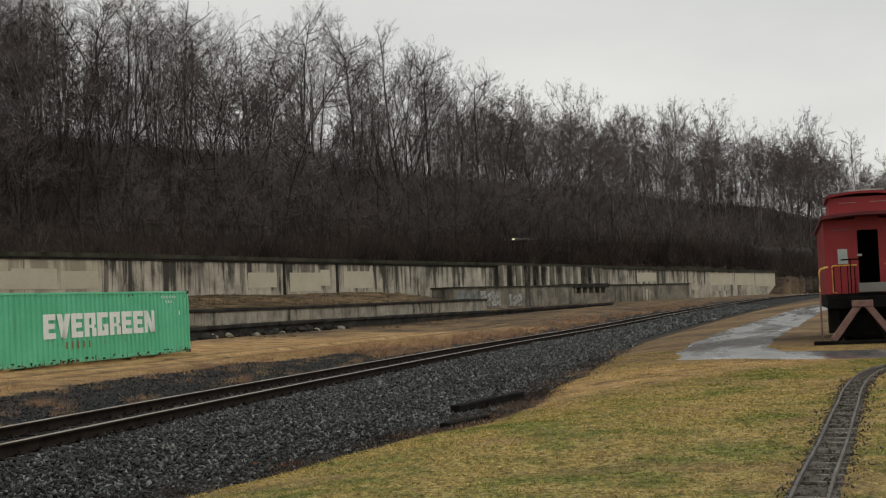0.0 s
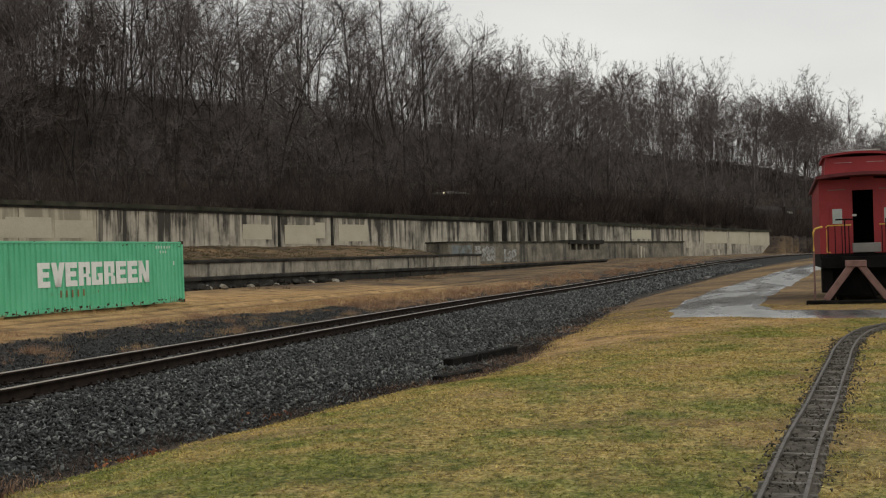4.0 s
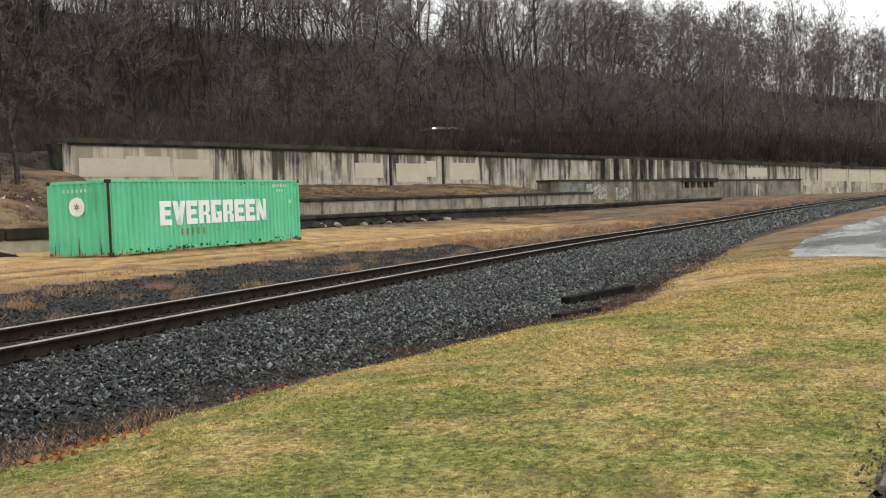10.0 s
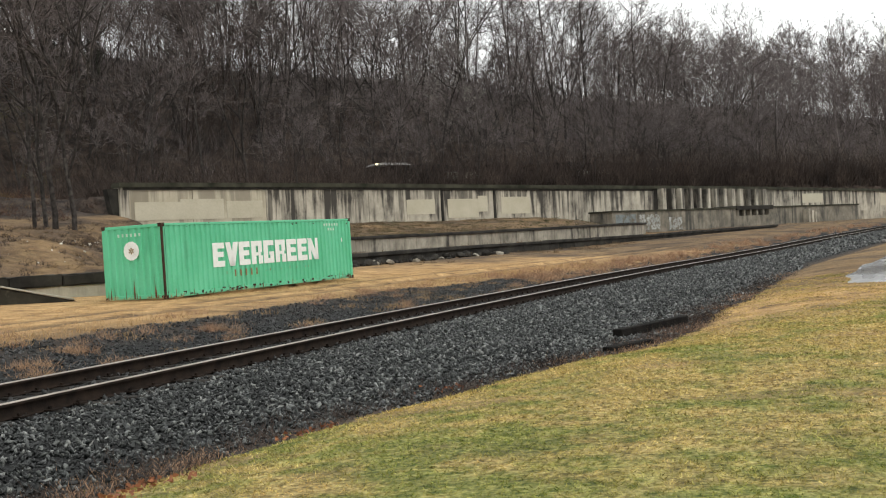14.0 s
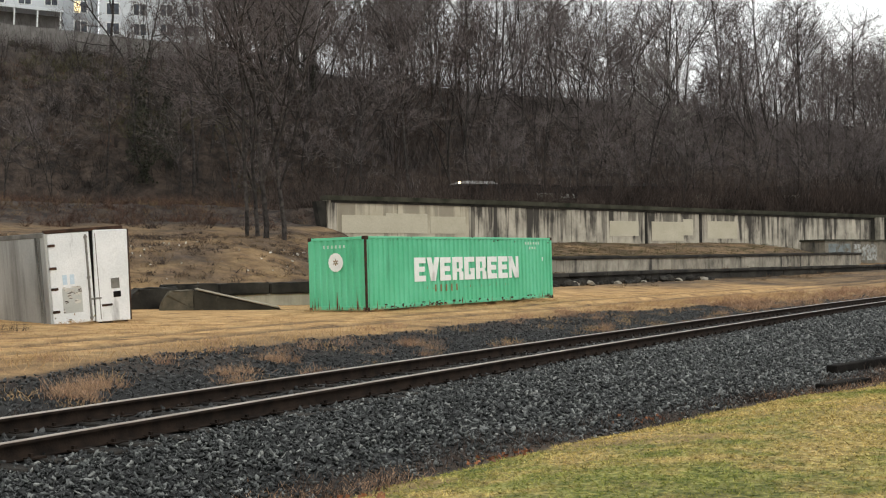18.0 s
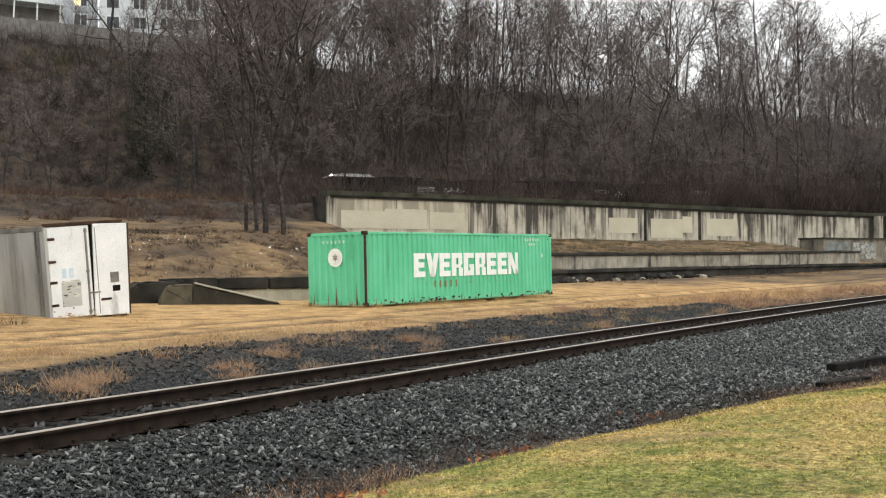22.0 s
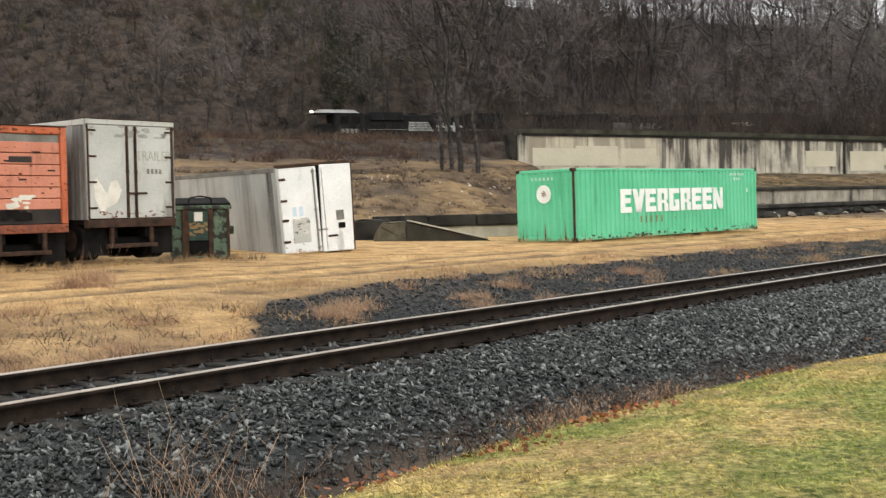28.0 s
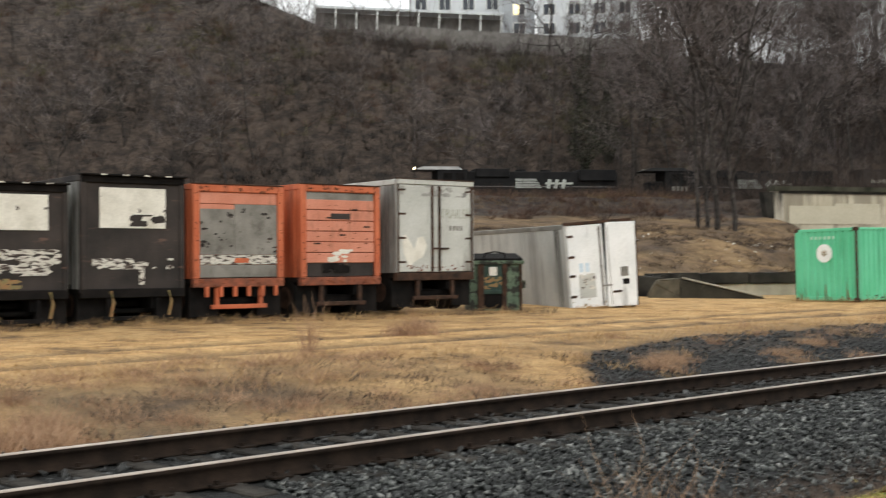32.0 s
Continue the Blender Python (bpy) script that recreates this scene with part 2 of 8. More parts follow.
# dark stone; between the rails its colour carries the shadow lying there
M_BALLAST_DARK = material("dark_crushed_stone", (0.010, 0.0105, 0.0105), (0.062, 0.063, 0.061), 6, 0.5, 0.3, 60, island=0.8, spec=0.3)
M_TRUNK = material("bark", (0.024, 0.021, 0.0195), (0.078, 0.069, 0.063), 3, 0.95, 0.4, 20, island=0.3, spec=0.1)
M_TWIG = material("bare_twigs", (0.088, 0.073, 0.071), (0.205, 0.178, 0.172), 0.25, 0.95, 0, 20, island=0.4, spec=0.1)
M_TWIG_PALE = material("pale_bare_twigs", (0.2, 0.185, 0.17), (0.36, 0.335, 0.31), 0.6, 0.95, 0, 20, island=0.3)
M_TAN = material("dry_grass", (0.33, 0.21, 0.10), (0.54, 0.36, 0.175), 2, 0.9, 0, 20, island=0.3)
M_BANK = material("brown_bank_grass", (0.085, 0.06, 0.037), (0.2, 0.14, 0.083), 1.2, 0.9, 0, 20, island=0.4, spec=0.1)
M_RUSSET = material("russet_weeds", (0.25, 0.14, 0.085), (0.42, 0.275, 0.17), 2, 0.9, 0, 20, island=0.35)
M_BRUSH = material("brown_brush", (0.028, 0.022, 0.0195), (0.095, 0.072, 0.06), 0.3, 0.95, 0, 20, island=0.5, spec=0.1)
M_BRUSH_RED = material("red_brown_brush", (0.05, 0.03, 0.023), (0.13, 0.079, 0.057), 0.4, 0.95, 0, 20, island=0.5, spec=0.1)
M_BRUSH_DARK = material("black_wet_brush", (0.014, 0.012, 0.011), (0.045, 0.038, 0.034), 0.4, 0.95, 0, 20, island=0.5, spec=0.1)
M_BRUSH_OLIVE = material("olive_brush", (0.045, 0.043, 0.022), (0.12, 0.11, 0.06), 0.4, 0.95, 0, 20, island=0.5, spec=0.1)
M_IVY = material("dark_ivy", (0.02, 0.022, 0.015), (0.055, 0.056, 0.035), 1.0, 0.7, 0, 20, island=0.5, spec=0.2)


def lawn_colour(n, l, co):
    """Green and straw patches of a winter lawn, alike on the soil and on the blades."""
    def tex(scale, detail):
        t = n.new("ShaderNodeTexNoise")
        t.inputs["Scale"].default_value, t.inputs["Detail"].default_value, t.inputs["Roughness"].default_value = scale, detail, 0.6
        l.new(co.outputs["Object"], t.inputs["Vector"])
        return t.outputs["Fac"]

    def ramp(sock, stops):
        r = n.new("ShaderNodeValToRGB")
        while len(r.color_ramp.elements) < len(stops):
            r.color_ramp.elements.new(0.5)
        for e, (p, c) in zip(r.color_ramp.elements, stops):
            e.position, e.color = p, (*c, 1)
        l.new(sock, r.inputs["Fac"])
        return r.outputs["Color"]

    ad = n.new("ShaderNodeMath")
    ad.operation = "MULTIPLY_ADD"
    ad.inputs[1].default_value = 0.75
    l.new(tex(0.5, 3), ad.inputs[0])
    half = n.new("ShaderNodeMath")
    half.operation, half.inputs[1].default_value = "MULTIPLY", 0.6
    l.new(tex(2.2, 8), half.inputs[0])
    l.new(half.outputs[0], ad.inputs[2])
    pos = n.new("ShaderNodeSeparateXYZ")
    l.new(co.outputs["Object"], pos.inputs["Vector"])
    lush = n.new("ShaderNodeMapRange")
    lush.inputs["From Min"].default_value, lush.inputs["From Max"].default_value = -25, -18
    lush.inputs["To Min"].default_value, lush.inputs["To Max"].default_value = -0.075, 0.01
    l.new(pos.outputs["X"], lush.inputs["Value"])
    both = n.new("ShaderNodeMath")
    l.new(ad.outputs[0], both.inputs[0])
    l.new(lush.outputs["Result"], both.inputs[1])
    mask = ramp(both.outputs[0], [(0.55, (0, 0, 0)), (0.73, (1, 1, 1))])
    fine = tex(11, 8)
    green = ramp(fine, [(0.33, (0.06, 0.085, 0.014)), (0.5, (0.16, 0.166, 0.042)), (0.68, (0.275, 0.262, 0.085))])
    straw = ramp(fine, [(0.33, (0.13, 0.092, 0.032)), (0.5, (0.33, 0.245, 0.088)), (0.68, (0.47, 0.365, 0.16))])
    mx = n.new("ShaderNodeMixRGB")
    l.new(mask, mx.inputs[0])
    l.new(green, mx.inputs[1])
    l.new(straw, mx.inputs[2])
    return mx.outputs["Color"]


def by_piece(n, l, col, spread):
    """Varies a colour from one loose piece to the next."""
    geo = n.new("ShaderNodeNewGeometry")
    mr = n.new("ShaderNodeMapRange")
    mr.inputs["To Min"].default_value, mr.inputs["To Max"].default_value = 1 - spread, 1 + spread
    l.new(geo.outputs["Random Per Island"], mr.inputs["Value"])
    mu = n.new("ShaderNodeMixRGB")
    mu.blend_type, mu.inputs[0].default_value = "MULTIPLY", 1
    l.new(col, mu.inputs[1])
    l.new(mr.outputs["Result"], mu.inputs[2])
    return mu.outputs["Color"]


def lawn_material(name, gain):
    m = bpy.data.materials.new(name)
    m.use_nodes = True
    n, l = m.node_tree.nodes, m.node_tree.links
    b = n["Principled BSDF"]
    co = n.new("ShaderNodeTexCoord")
    col = by_piece(n, l, lawn_colour(n, l, co), 0.5)
    mu = n.new("ShaderNodeMixRGB")
    mu.blend_type, mu.inputs[0].default_value, mu.inputs[2].default_value = "MULTIPLY", 1, (*gain, 1)
    l.new(col, mu.inputs[1])
    l.new(mu.outputs["Color"], b.inputs["Base Color"])
    b.inputs["Roughness"].default_value, b.inputs["Specular IOR Level"].default_value = 0.85, 0.2
    return m


M_GRASS = lawn_material("lawn_blades", (1.38, 1.42, 1.3))
M_STRAW = lawn_material("straw_blades", (1.6, 1.46, 1.38))


def crushed(name, stops, rough=0.42, spec=0.4):
    """Crushed stone: a wide spread of grey from stone to stone, with a fine grain."""
    m = bpy.data.materials.new(name)
    m.use_nodes = True
    n, l = m.node_tree.nodes, m.node_tree.links
    b = n["Principled BSDF"]
    geo = n.new("ShaderNodeNewGeometry")
    r = n.new("ShaderNodeValToRGB")
    while len(r.color_ramp.elements) < len(stops):
        r.color_ramp.elements.new(0.5)
    for e, (p, c) in zip(r.color_ramp.elements, stops):
        e.position, e.color = p, (*c, 1)
    l.new(geo.outputs["Random Per Island"], r.inputs["Fac"])
    co = n.new("ShaderNodeTexCoord")
    t = n.new("ShaderNodeTexNoise")
    t.inputs["Scale"].default_value, t.inputs["Detail"].default_value = 45, 5
    l.new(co.outputs["Object"], t.inputs["Vector"])
    mr = n.new("ShaderNodeMapRange")
    mr.inputs["From Min"].default_value, mr.inputs["From Max"].default_value = 0.3, 0.7
    mr.inputs["To Min"].default_value, mr.inputs["To Max"].default_value = 0.55, 1.45
    l.new(t.outputs["Fac"], mr.inputs["Value"])
    mu = n.new("ShaderNodeMixRGB")
    mu.blend_type, mu.inputs[0].default_value = "MULTIPLY", 1
    l.new(r.outputs["Color"], mu.inputs[1])
    l.new(mr.outputs["Result"], mu.inputs[2])
    l.new(mu.outputs["Color"], b.inputs["Base Color"])
    b.inputs["Roughness"].default_value, b.inputs["Specular IOR Level"].default_value = rough, spec
    bp = n.new("ShaderNodeBump")
    bp.inputs["Strength"].default_value, bp.inputs["Distance"].default_value = 0.3, 0.01
    l.new(t.outputs["Fac"], bp.inputs["Height"])
    l.new(bp.outputs["Normal"], b.inputs["Normal"])
    return m


M_BALLAST = crushed("crushed_stone", [(0.0, (0.006, 0.0068, 0.0066)), (0.45, (0.016, 0.018, 0.0172)), (0.72, (0.05, 0.055, 0.052)), (0.89, (0.13, 0.137, 0.129)), (1.0, (0.25, 0.255, 0.238))])
M_LEAF = material("fallen_leaves", (0.14, 0.045, 0.02), (0.3, 0.12, 0.05), 3, 0.8, 0, 20, island=0.4)
M_ORANGE = material("faded_orange_paint", (0.42, 0.095, 0.036), (0.53, 0.15, 0.068), 1.2, 0.7, 0.2, 25, stain=(0.13, 0.05, 0.03), streak=0.3, stain_at=(0.52, 0.72))
M_ORANGE_PALE = material("salmon_door_paint", (0.48, 0.178, 0.112), (0.58, 0.24, 0.16), 1.5, 0.75, 0.2, 25, stain=(0.2, 0.085, 0.05), streak=0.4, stain_at=(0.54, 0.76))
M_SILL = material("dirty_red_brown_sill", (0.08, 0.035, 0.024), (0.3, 0.09, 0.045), 4, 0.85, 0.3, 25)
M_GREYPANEL = material("scuffed_grey_panel", (0.13, 0.125, 0.11), (0.25, 0.24, 0.215), 1.5, 0.75, 0.2, 25, stain=(0.08, 0.07, 0.06))
M_GREYTRAILER = material("dull_aluminium", (0.40, 0.41, 0.38), (0.52, 0.53, 0.50), 0.9, 0.6, 0.15, 25, stain=(0.13, 0.12, 0.095), streak=0.2, stain_at=(0.54, 0.74))
M_SIDE = material("corrugated_grey_side", (0.24, 0.24, 0.225), (0.40, 0.40, 0.375), 0.9, 0.7, 0.2, 25, stain=(0.05, 0.047, 0.042), streak=0.1, stain_at=(0.48, 0.66))
M_STICKER = material("pale_blue_sticker", (0.45, 0.58, 0.68), (0.6, 0.7, 0.78), 6, 0.6, 0)
M_SIDE_PALE = material("pale_grey_side", (0.36, 0.365, 0.35), (0.50, 0.505, 0.485), 0.7, 0.7, 0.2, 25, stain=(0.15, 0.145, 0.13), streak=0.12, stain_at=(0.5, 0.74))
M_WHITEDOOR = material("scraped_white_door", (0.68, 0.70, 0.70), (0.80, 0.81, 0.81), 1.3, 0.55, 0.1, 25, stain=(0.3, 0.3, 0.29), streak=0.3, stain_at=(0.58, 0.74))
M_DARKTRAILER = material("soot_black_trailer", (0.012, 0.01, 0.009), (0.042, 0.033, 0.029), 1.3, 0.8, 0.3, 25, stain=(0.14, 0.08, 0.06), streak=3, stain_at=(0.6, 0.75))
M_FLAKE = material("flaking_white_sheet", (0.55, 0.53, 0.46), (0.74, 0.72, 0.65), 2, 0.8, 0.2, 25, stain=(0.03, 0.025, 0.02), stain_at=(0.66, 0.69))
M_CREAM = material("peeling_cream_paint", (0.45, 0.43, 0.38), (0.62, 0.60, 0.54), 2.5, 0.8, 0.2, 25, stain=(0.05, 0.035, 0.03), streak=4, stain_at=(0.5, 0.56))
M_DUMP = material("mottled_green_steel", (0.06, 0.095, 0.062), (0.12, 0.165, 0.11), 3, 0.75, 0.2, 25, stain=(0.016, 0.017, 0.012), stain_at=(0.49, 0.54))
M_DUMP_DARK = material("dark_green_steel", (0.012, 0.03, 0.022), (0.03, 0.06, 0.045), 3, 0.7, 0.2, 25)
M_RED = material("caboose_red", (0.25, 0.018, 0.022), (0.33, 0.028, 0.033), 0.9, 0.55, 0.1, 25)
M_REDROOF = material("dark_red_roof", (0.09, 0.015, 0.018), (0.15, 0.025, 0.028), 1.5, 0.7, 0.2)
M_YELLOW = material("yellow_handrail", (0.55, 0.33, 0.05), (0.65, 0.42, 0.09), 5, 0.5, 0.05)
M_BUMPER = material("faded_brown_bumper", (0.16, 0.09, 0.075), (0.26, 0.15, 0.13), 3, 0.8, 0.2)
M_GLASS = material("pale_window_pane", (0.36, 0.40, 0.38), (0.5, 0.53, 0.5), 3, 0.25, 0.02)
def puddled(name, dry_a, dry_b):
    """Worn asphalt, wet in places: the puddles are darker and mirror-smooth."""
    m = material(name, dry_a, dry_b, 1.4, 0.5, 0.0, 30)
    n, l = m.node_tree.nodes, m.node_tree.links
    bsdf = n["Principled BSDF"]
    co = n.new("ShaderNodeTexCoord")
    mp = n.new("ShaderNodeMapping")
    mp.inputs["Scale"].default_value = (0.1, 0.5, 1.0)
    l.new(co.outputs["Object"], mp.inputs["Vector"])
    t = n.new("ShaderNodeTexNoise")
    t.inputs["Scale"].default_value, t.inputs["Detail"].default_value = 1.1, 5
    l.new(mp.outputs["Vector"], t.inputs["Vector"])
    r = n.new("ShaderNodeMapRange")
    r.inputs["From Min"].default_value, r.inputs["From Max"].default_value = 0.3, 0.6
    r.inputs["To Min"].default_value, r.inputs["To Max"].default_value = 0.5, 0.16
    l.new(t.outputs["Fac"], r.inputs["Value"])
    l.new(r.outputs["Result"], bsdf.inputs["Roughness"])
    bsdf.inputs["Specular IOR Level"].default_value = 1.0
    return m


M_ASPHALT = puddled("wet_asphalt", (0.09, 0.09, 0.09), (0.22, 0.217, 0.21))
M_LOCO = material("locomotive_black", (0.006, 0.006, 0.0065), (0.016, 0.015, 0.015), 1, 0.75, 0.02, spec=0.15)
M_LOCOROOF = material("grey_cab_roof", (0.2, 0.195, 0.19), (0.3, 0.295, 0.285), 1, 0.7, 0.05)
M_SIDING = material("pale_siding", (0.62, 0.645, 0.675), (0.72, 0.745, 0.77), 0.6, 0.7, 0.1)
M_SIDING_BLUE = material("grey_blue_siding", (0.36, 0.385, 0.415), (0.44, 0.465, 0.49), 0.6, 0.7, 0.1)
M_ROOF = material("grey_shingles", (0.08, 0.08, 0.085), (0.14, 0.14, 0.145), 0.8, 0.9, 0.2)
M_WINDOW = material("dark_window_glass", (0.03, 0.035, 0.045), (0.08, 0.09, 0.11), 1, 0.1, 0)
M_FENCE = material("weathered_fence", (0.16, 0.15, 0.14), (0.25, 0.235, 0.22), 1, 0.9, 0.2)
M_TIMBER = material("wet_black_timber", (0.004, 0.0037, 0.0033), (0.016, 0.014, 0.012), 4, 0.9, 0.4, spec=0.08)
M_LIT = glow("warm_headlight", (1.0, 0.8, 0.48), 8.0)
M_LITWIN = glow("lit_window", (1.0, 0.8, 0.45), 1.2)


# ---- building helpers ----
def fast_mesh(name, verts, faces, mat):
    """verts (n,3) and faces (m,k) as arrays; or a list of such face arrays."""
    me = bpy.data.meshes.new(name)
    verts = np.asarray(verts, np.float32)
    sets = [np.asarray(f, np.int32) for f in (faces if isinstance(faces, list) else [faces])]
    loops = np.concatenate([f.ravel() for f in sets])
    sizes = np.concatenate([np.full(len(f), f.shape[1], np.int32) for f in sets])
    me.vertices.add(len(verts))
    me.vertices.foreach_set("co", verts.ravel())
    me.loops.add(len(loops))
    me.loops.foreach_set("vertex_index", loops)
    me.polygons.add(len(sizes))
    me.polygons.foreach_set("loop_start", (np.cumsum(sizes) - sizes).astype(np.int32))
    me.update(calc_edges=True)
    me.validate()
    me.materials.append(mat)
    return me


def part(name, bm, mat, parent=None, label=""):
    me = bpy.data.meshes.new(name)
    bm.normal_update()
    bm.to_mesh(me)
    bm.free()
    for m in (mat if isinstance(mat, (list, tuple)) else [mat]):
        me.materials.append(m)
    ob = new(name, me)
    if parent:
        ob.parent = parent
    if label:
        ob["label"] = label
    return ob


def thing(name, m, label, category, group="", kind=""):
    ob = new(name)
    ob.matrix_world = m
    return tagged(ob, label, category, group, kind)


def add_box(bm, x0, x1, y0, y1, z0, z1, bevel=0.0, m=None):
    """An axis-aligned block, its edges bevelled, moved by m."""
    geo = bmesh.ops.create_cube(bm, size=1.0)
    vs = geo["verts"]
    for v in vs:
        v.co = Vector(((x0 + x1) / 2 + v.co.x * (x1 - x0), (y0 + y1) / 2 + v.co.y * (y1 - y0), (z0 + z1) / 2 + v.co.z * (z1 - z0)))
    if bevel:
        es = list({e for v in vs for e in v.link_edges})
        r = bmesh.ops.bevel(bm, geom=es, offset=bevel, segments=1, affect="EDGES", profile=0.5)
        vs = list({v for f in r["faces"] for v in f.verts} | {v for v in vs if v.is_valid})
    if m is not None:
        for v in vs:
            v.co = m @ v.co
    return vs


def box(x0, x1, y0, y1, z0, z1, bevel=0.0, m=None):
    bm = bmesh.new()
    add_box(bm, x0, x1, y0, y1, z0, z1, bevel, m)
    return bm


def add_tube(bm, pts, r, sides=6, caps=True):
    pts = [Vector(p) for p in pts]
    rings = []
    for i, p in enumerate(pts):
        d = (pts[min(i + 1, len(pts) - 1)] - pts[max(i - 1, 0)]).normalized()
        q = d.to_track_quat("Z", "Y")
        ri = r[i] if isinstance(r, (list, tuple)) else r
        rings.append([bm.verts.new(p + q @ Vector((math.cos(a) * ri, math.sin(a) * ri, 0))) for a in (2 * math.pi * k / sides for k in range(sides))])
    for a, b in zip(rings, rings[1:]):
        for k in range(sides):
            bm.faces.new((a[k], a[(k + 1) % sides], b[(k + 1) % sides], b[k]))
    if caps:
        bm.faces.new(rings[0][::-1])
        bm.faces.new(rings[-1])


def tube(pts, r, sides=6):
    bm = bmesh.new()
    add_tube(bm, pts, r, sides)
    return bm


def smooth01(v, a, b):
    t = np.clip((np.asarray(v, float) - a) / (b - a), 0, 1)
    return t * t * (3 - 2 * t)


# ---- the lie of the land ----
TX = np.array([-90, -60, -45, -29, -22, -15, -7, 1, 14, 43, 75, 120, 170, 300, 600], float)
TY = np.array([-25.5, -19.6, -17.0, -14.75, -13.95, -13.25, -12.55, -11.95, -11.1, -10.3, -12.0, -16.5, -22.5, -46, -130], float)
TZ = np.array([-0.15, -0.15, -0.15, -0.15, -0.15, -0.15, -0.15, -0.15, -0.15, -0.1, 0.42, 1.2, 1.55, 2.0, 2.5], float)


def spline(x, xs, ys):
    """A cubic through the control points with finite-difference slopes."""
    x = np.clip(np.asarray(x, float), xs[0], xs[-1])
    m = np.gradient(ys, xs)
    i = np.clip(np.searchsorted(xs, x) - 1, 0, len(xs) - 2)
    h = xs[i + 1] - xs[i]
    t = (x - xs[i]) / h
    return ((2 * t**3 - 3 * t**2 + 1) * ys[i] + (t**3 - 2 * t**2 + t) * h * m[i] + (-2 * t**3 + 3 * t**2) * ys[i + 1] + (t**3 - t**2) * h * m[i + 1])


def track_y(x):
    return spline(x, TX, TY)


def track_z(x):
    return spline(x, TX, TZ)


WALL_A, WALL_D = np.array([44.0, 38.0]), np.array([0.94283, -0.33326])
WALL_N = np.array([0.33326, 0.94283])
# the upper railway line: along the wall, its distance behind it, its rail tops
LINE_A = np.array([-260, -120, -60, -22, 8, 37, 68, 98, 150, 220, 420], float)
LINE_V = np.array([60, 42, 34.5, 29.3, 26.0, 22.2, 18.4, 16.0, 14.4, 14.0, 14.0], float)
LINE_Z = np.array([6.2, 6.2, 6.2, 6.2, 6.22, 6.3, 6.6, 6.9, 7.1, 7.2, 7.2], float)


def line_v(a):
    return spline(a, LINE_A, LINE_V)


def line_z(a):
    return spline(a, LINE_A, LINE_Z)


def on_hill(a, v2):
    """The place a metres along the wall and v2 metres behind the upper line."""
    v = line_v(a) + v2
    return WALL_A[0] + WALL_D[0] * a + WALL_N[0] * v, WALL_A[1] + WALL_D[1] * a + WALL_N[1] * v


WALL_LEN = 158.4


def wall_top(s):
    return 6.88 + 0.45 * (1 - smooth01(s, 0, 75)) - 0.9 * smooth01(s, 60, 165)


def waves(x, y, k, seed):
    """Smooth roughness from a few sines."""
    r = np.random.RandomState(seed)
    out = 0
    for i in range(5):
        a, p = r.uniform(0, 6.28), r.uniform(0, 6.28)
        out = out + np.sin((x * np.cos(a) + y * np.sin(a)) * k * (0.6 + 0.35 * i) + p)
    return out / 5


# offset from the track's middle, height over its rail tops
SEC_S = np.array([-400, -60, -14, -9.5, -7.0, -5.6, -5.1, -4.6, -1.75, 1.75, 2.7, 4.0, 6.0, 9.0, 14, 20, 30], float)
SEC_Z = np.array([0.6, 0.2, -0.06, -0.07, -0.13, -0.27, -0.36, -0.38, -0.19, -0.19, -0.36, -0.26, -0.04, 0.08, 0.14, 0.22, 0.45], float)


EDGE_A, EDGE_V = np.array([-19, -10, 12.6, 27, 44.5, 71.7, 100]), np.array([-38.5, -35.8, -26.9, -22.7, -19.1, -15.7, -13])
LEDGE_A, LEDGE_V = np.array([-30, -13, 2.6, 22.2, 48.4, 58.8, 64]), np.array([-33, -28, -24.1, -18.1, -12.5, -7.3, -5.5])


def lawn_edge(x):
    """Offset from the track's middle at which the lawn ends."""
    return np.interp(x, [-30, -24, -20.4, -18.6, -16.7, -14.75, -13.2, -9, -5, 4, 20], [-4.0, -3.9, -4.37, -4.85, -5.1, -5.45, -6.2, -6.5, -6.3, -6.3, -5.8])


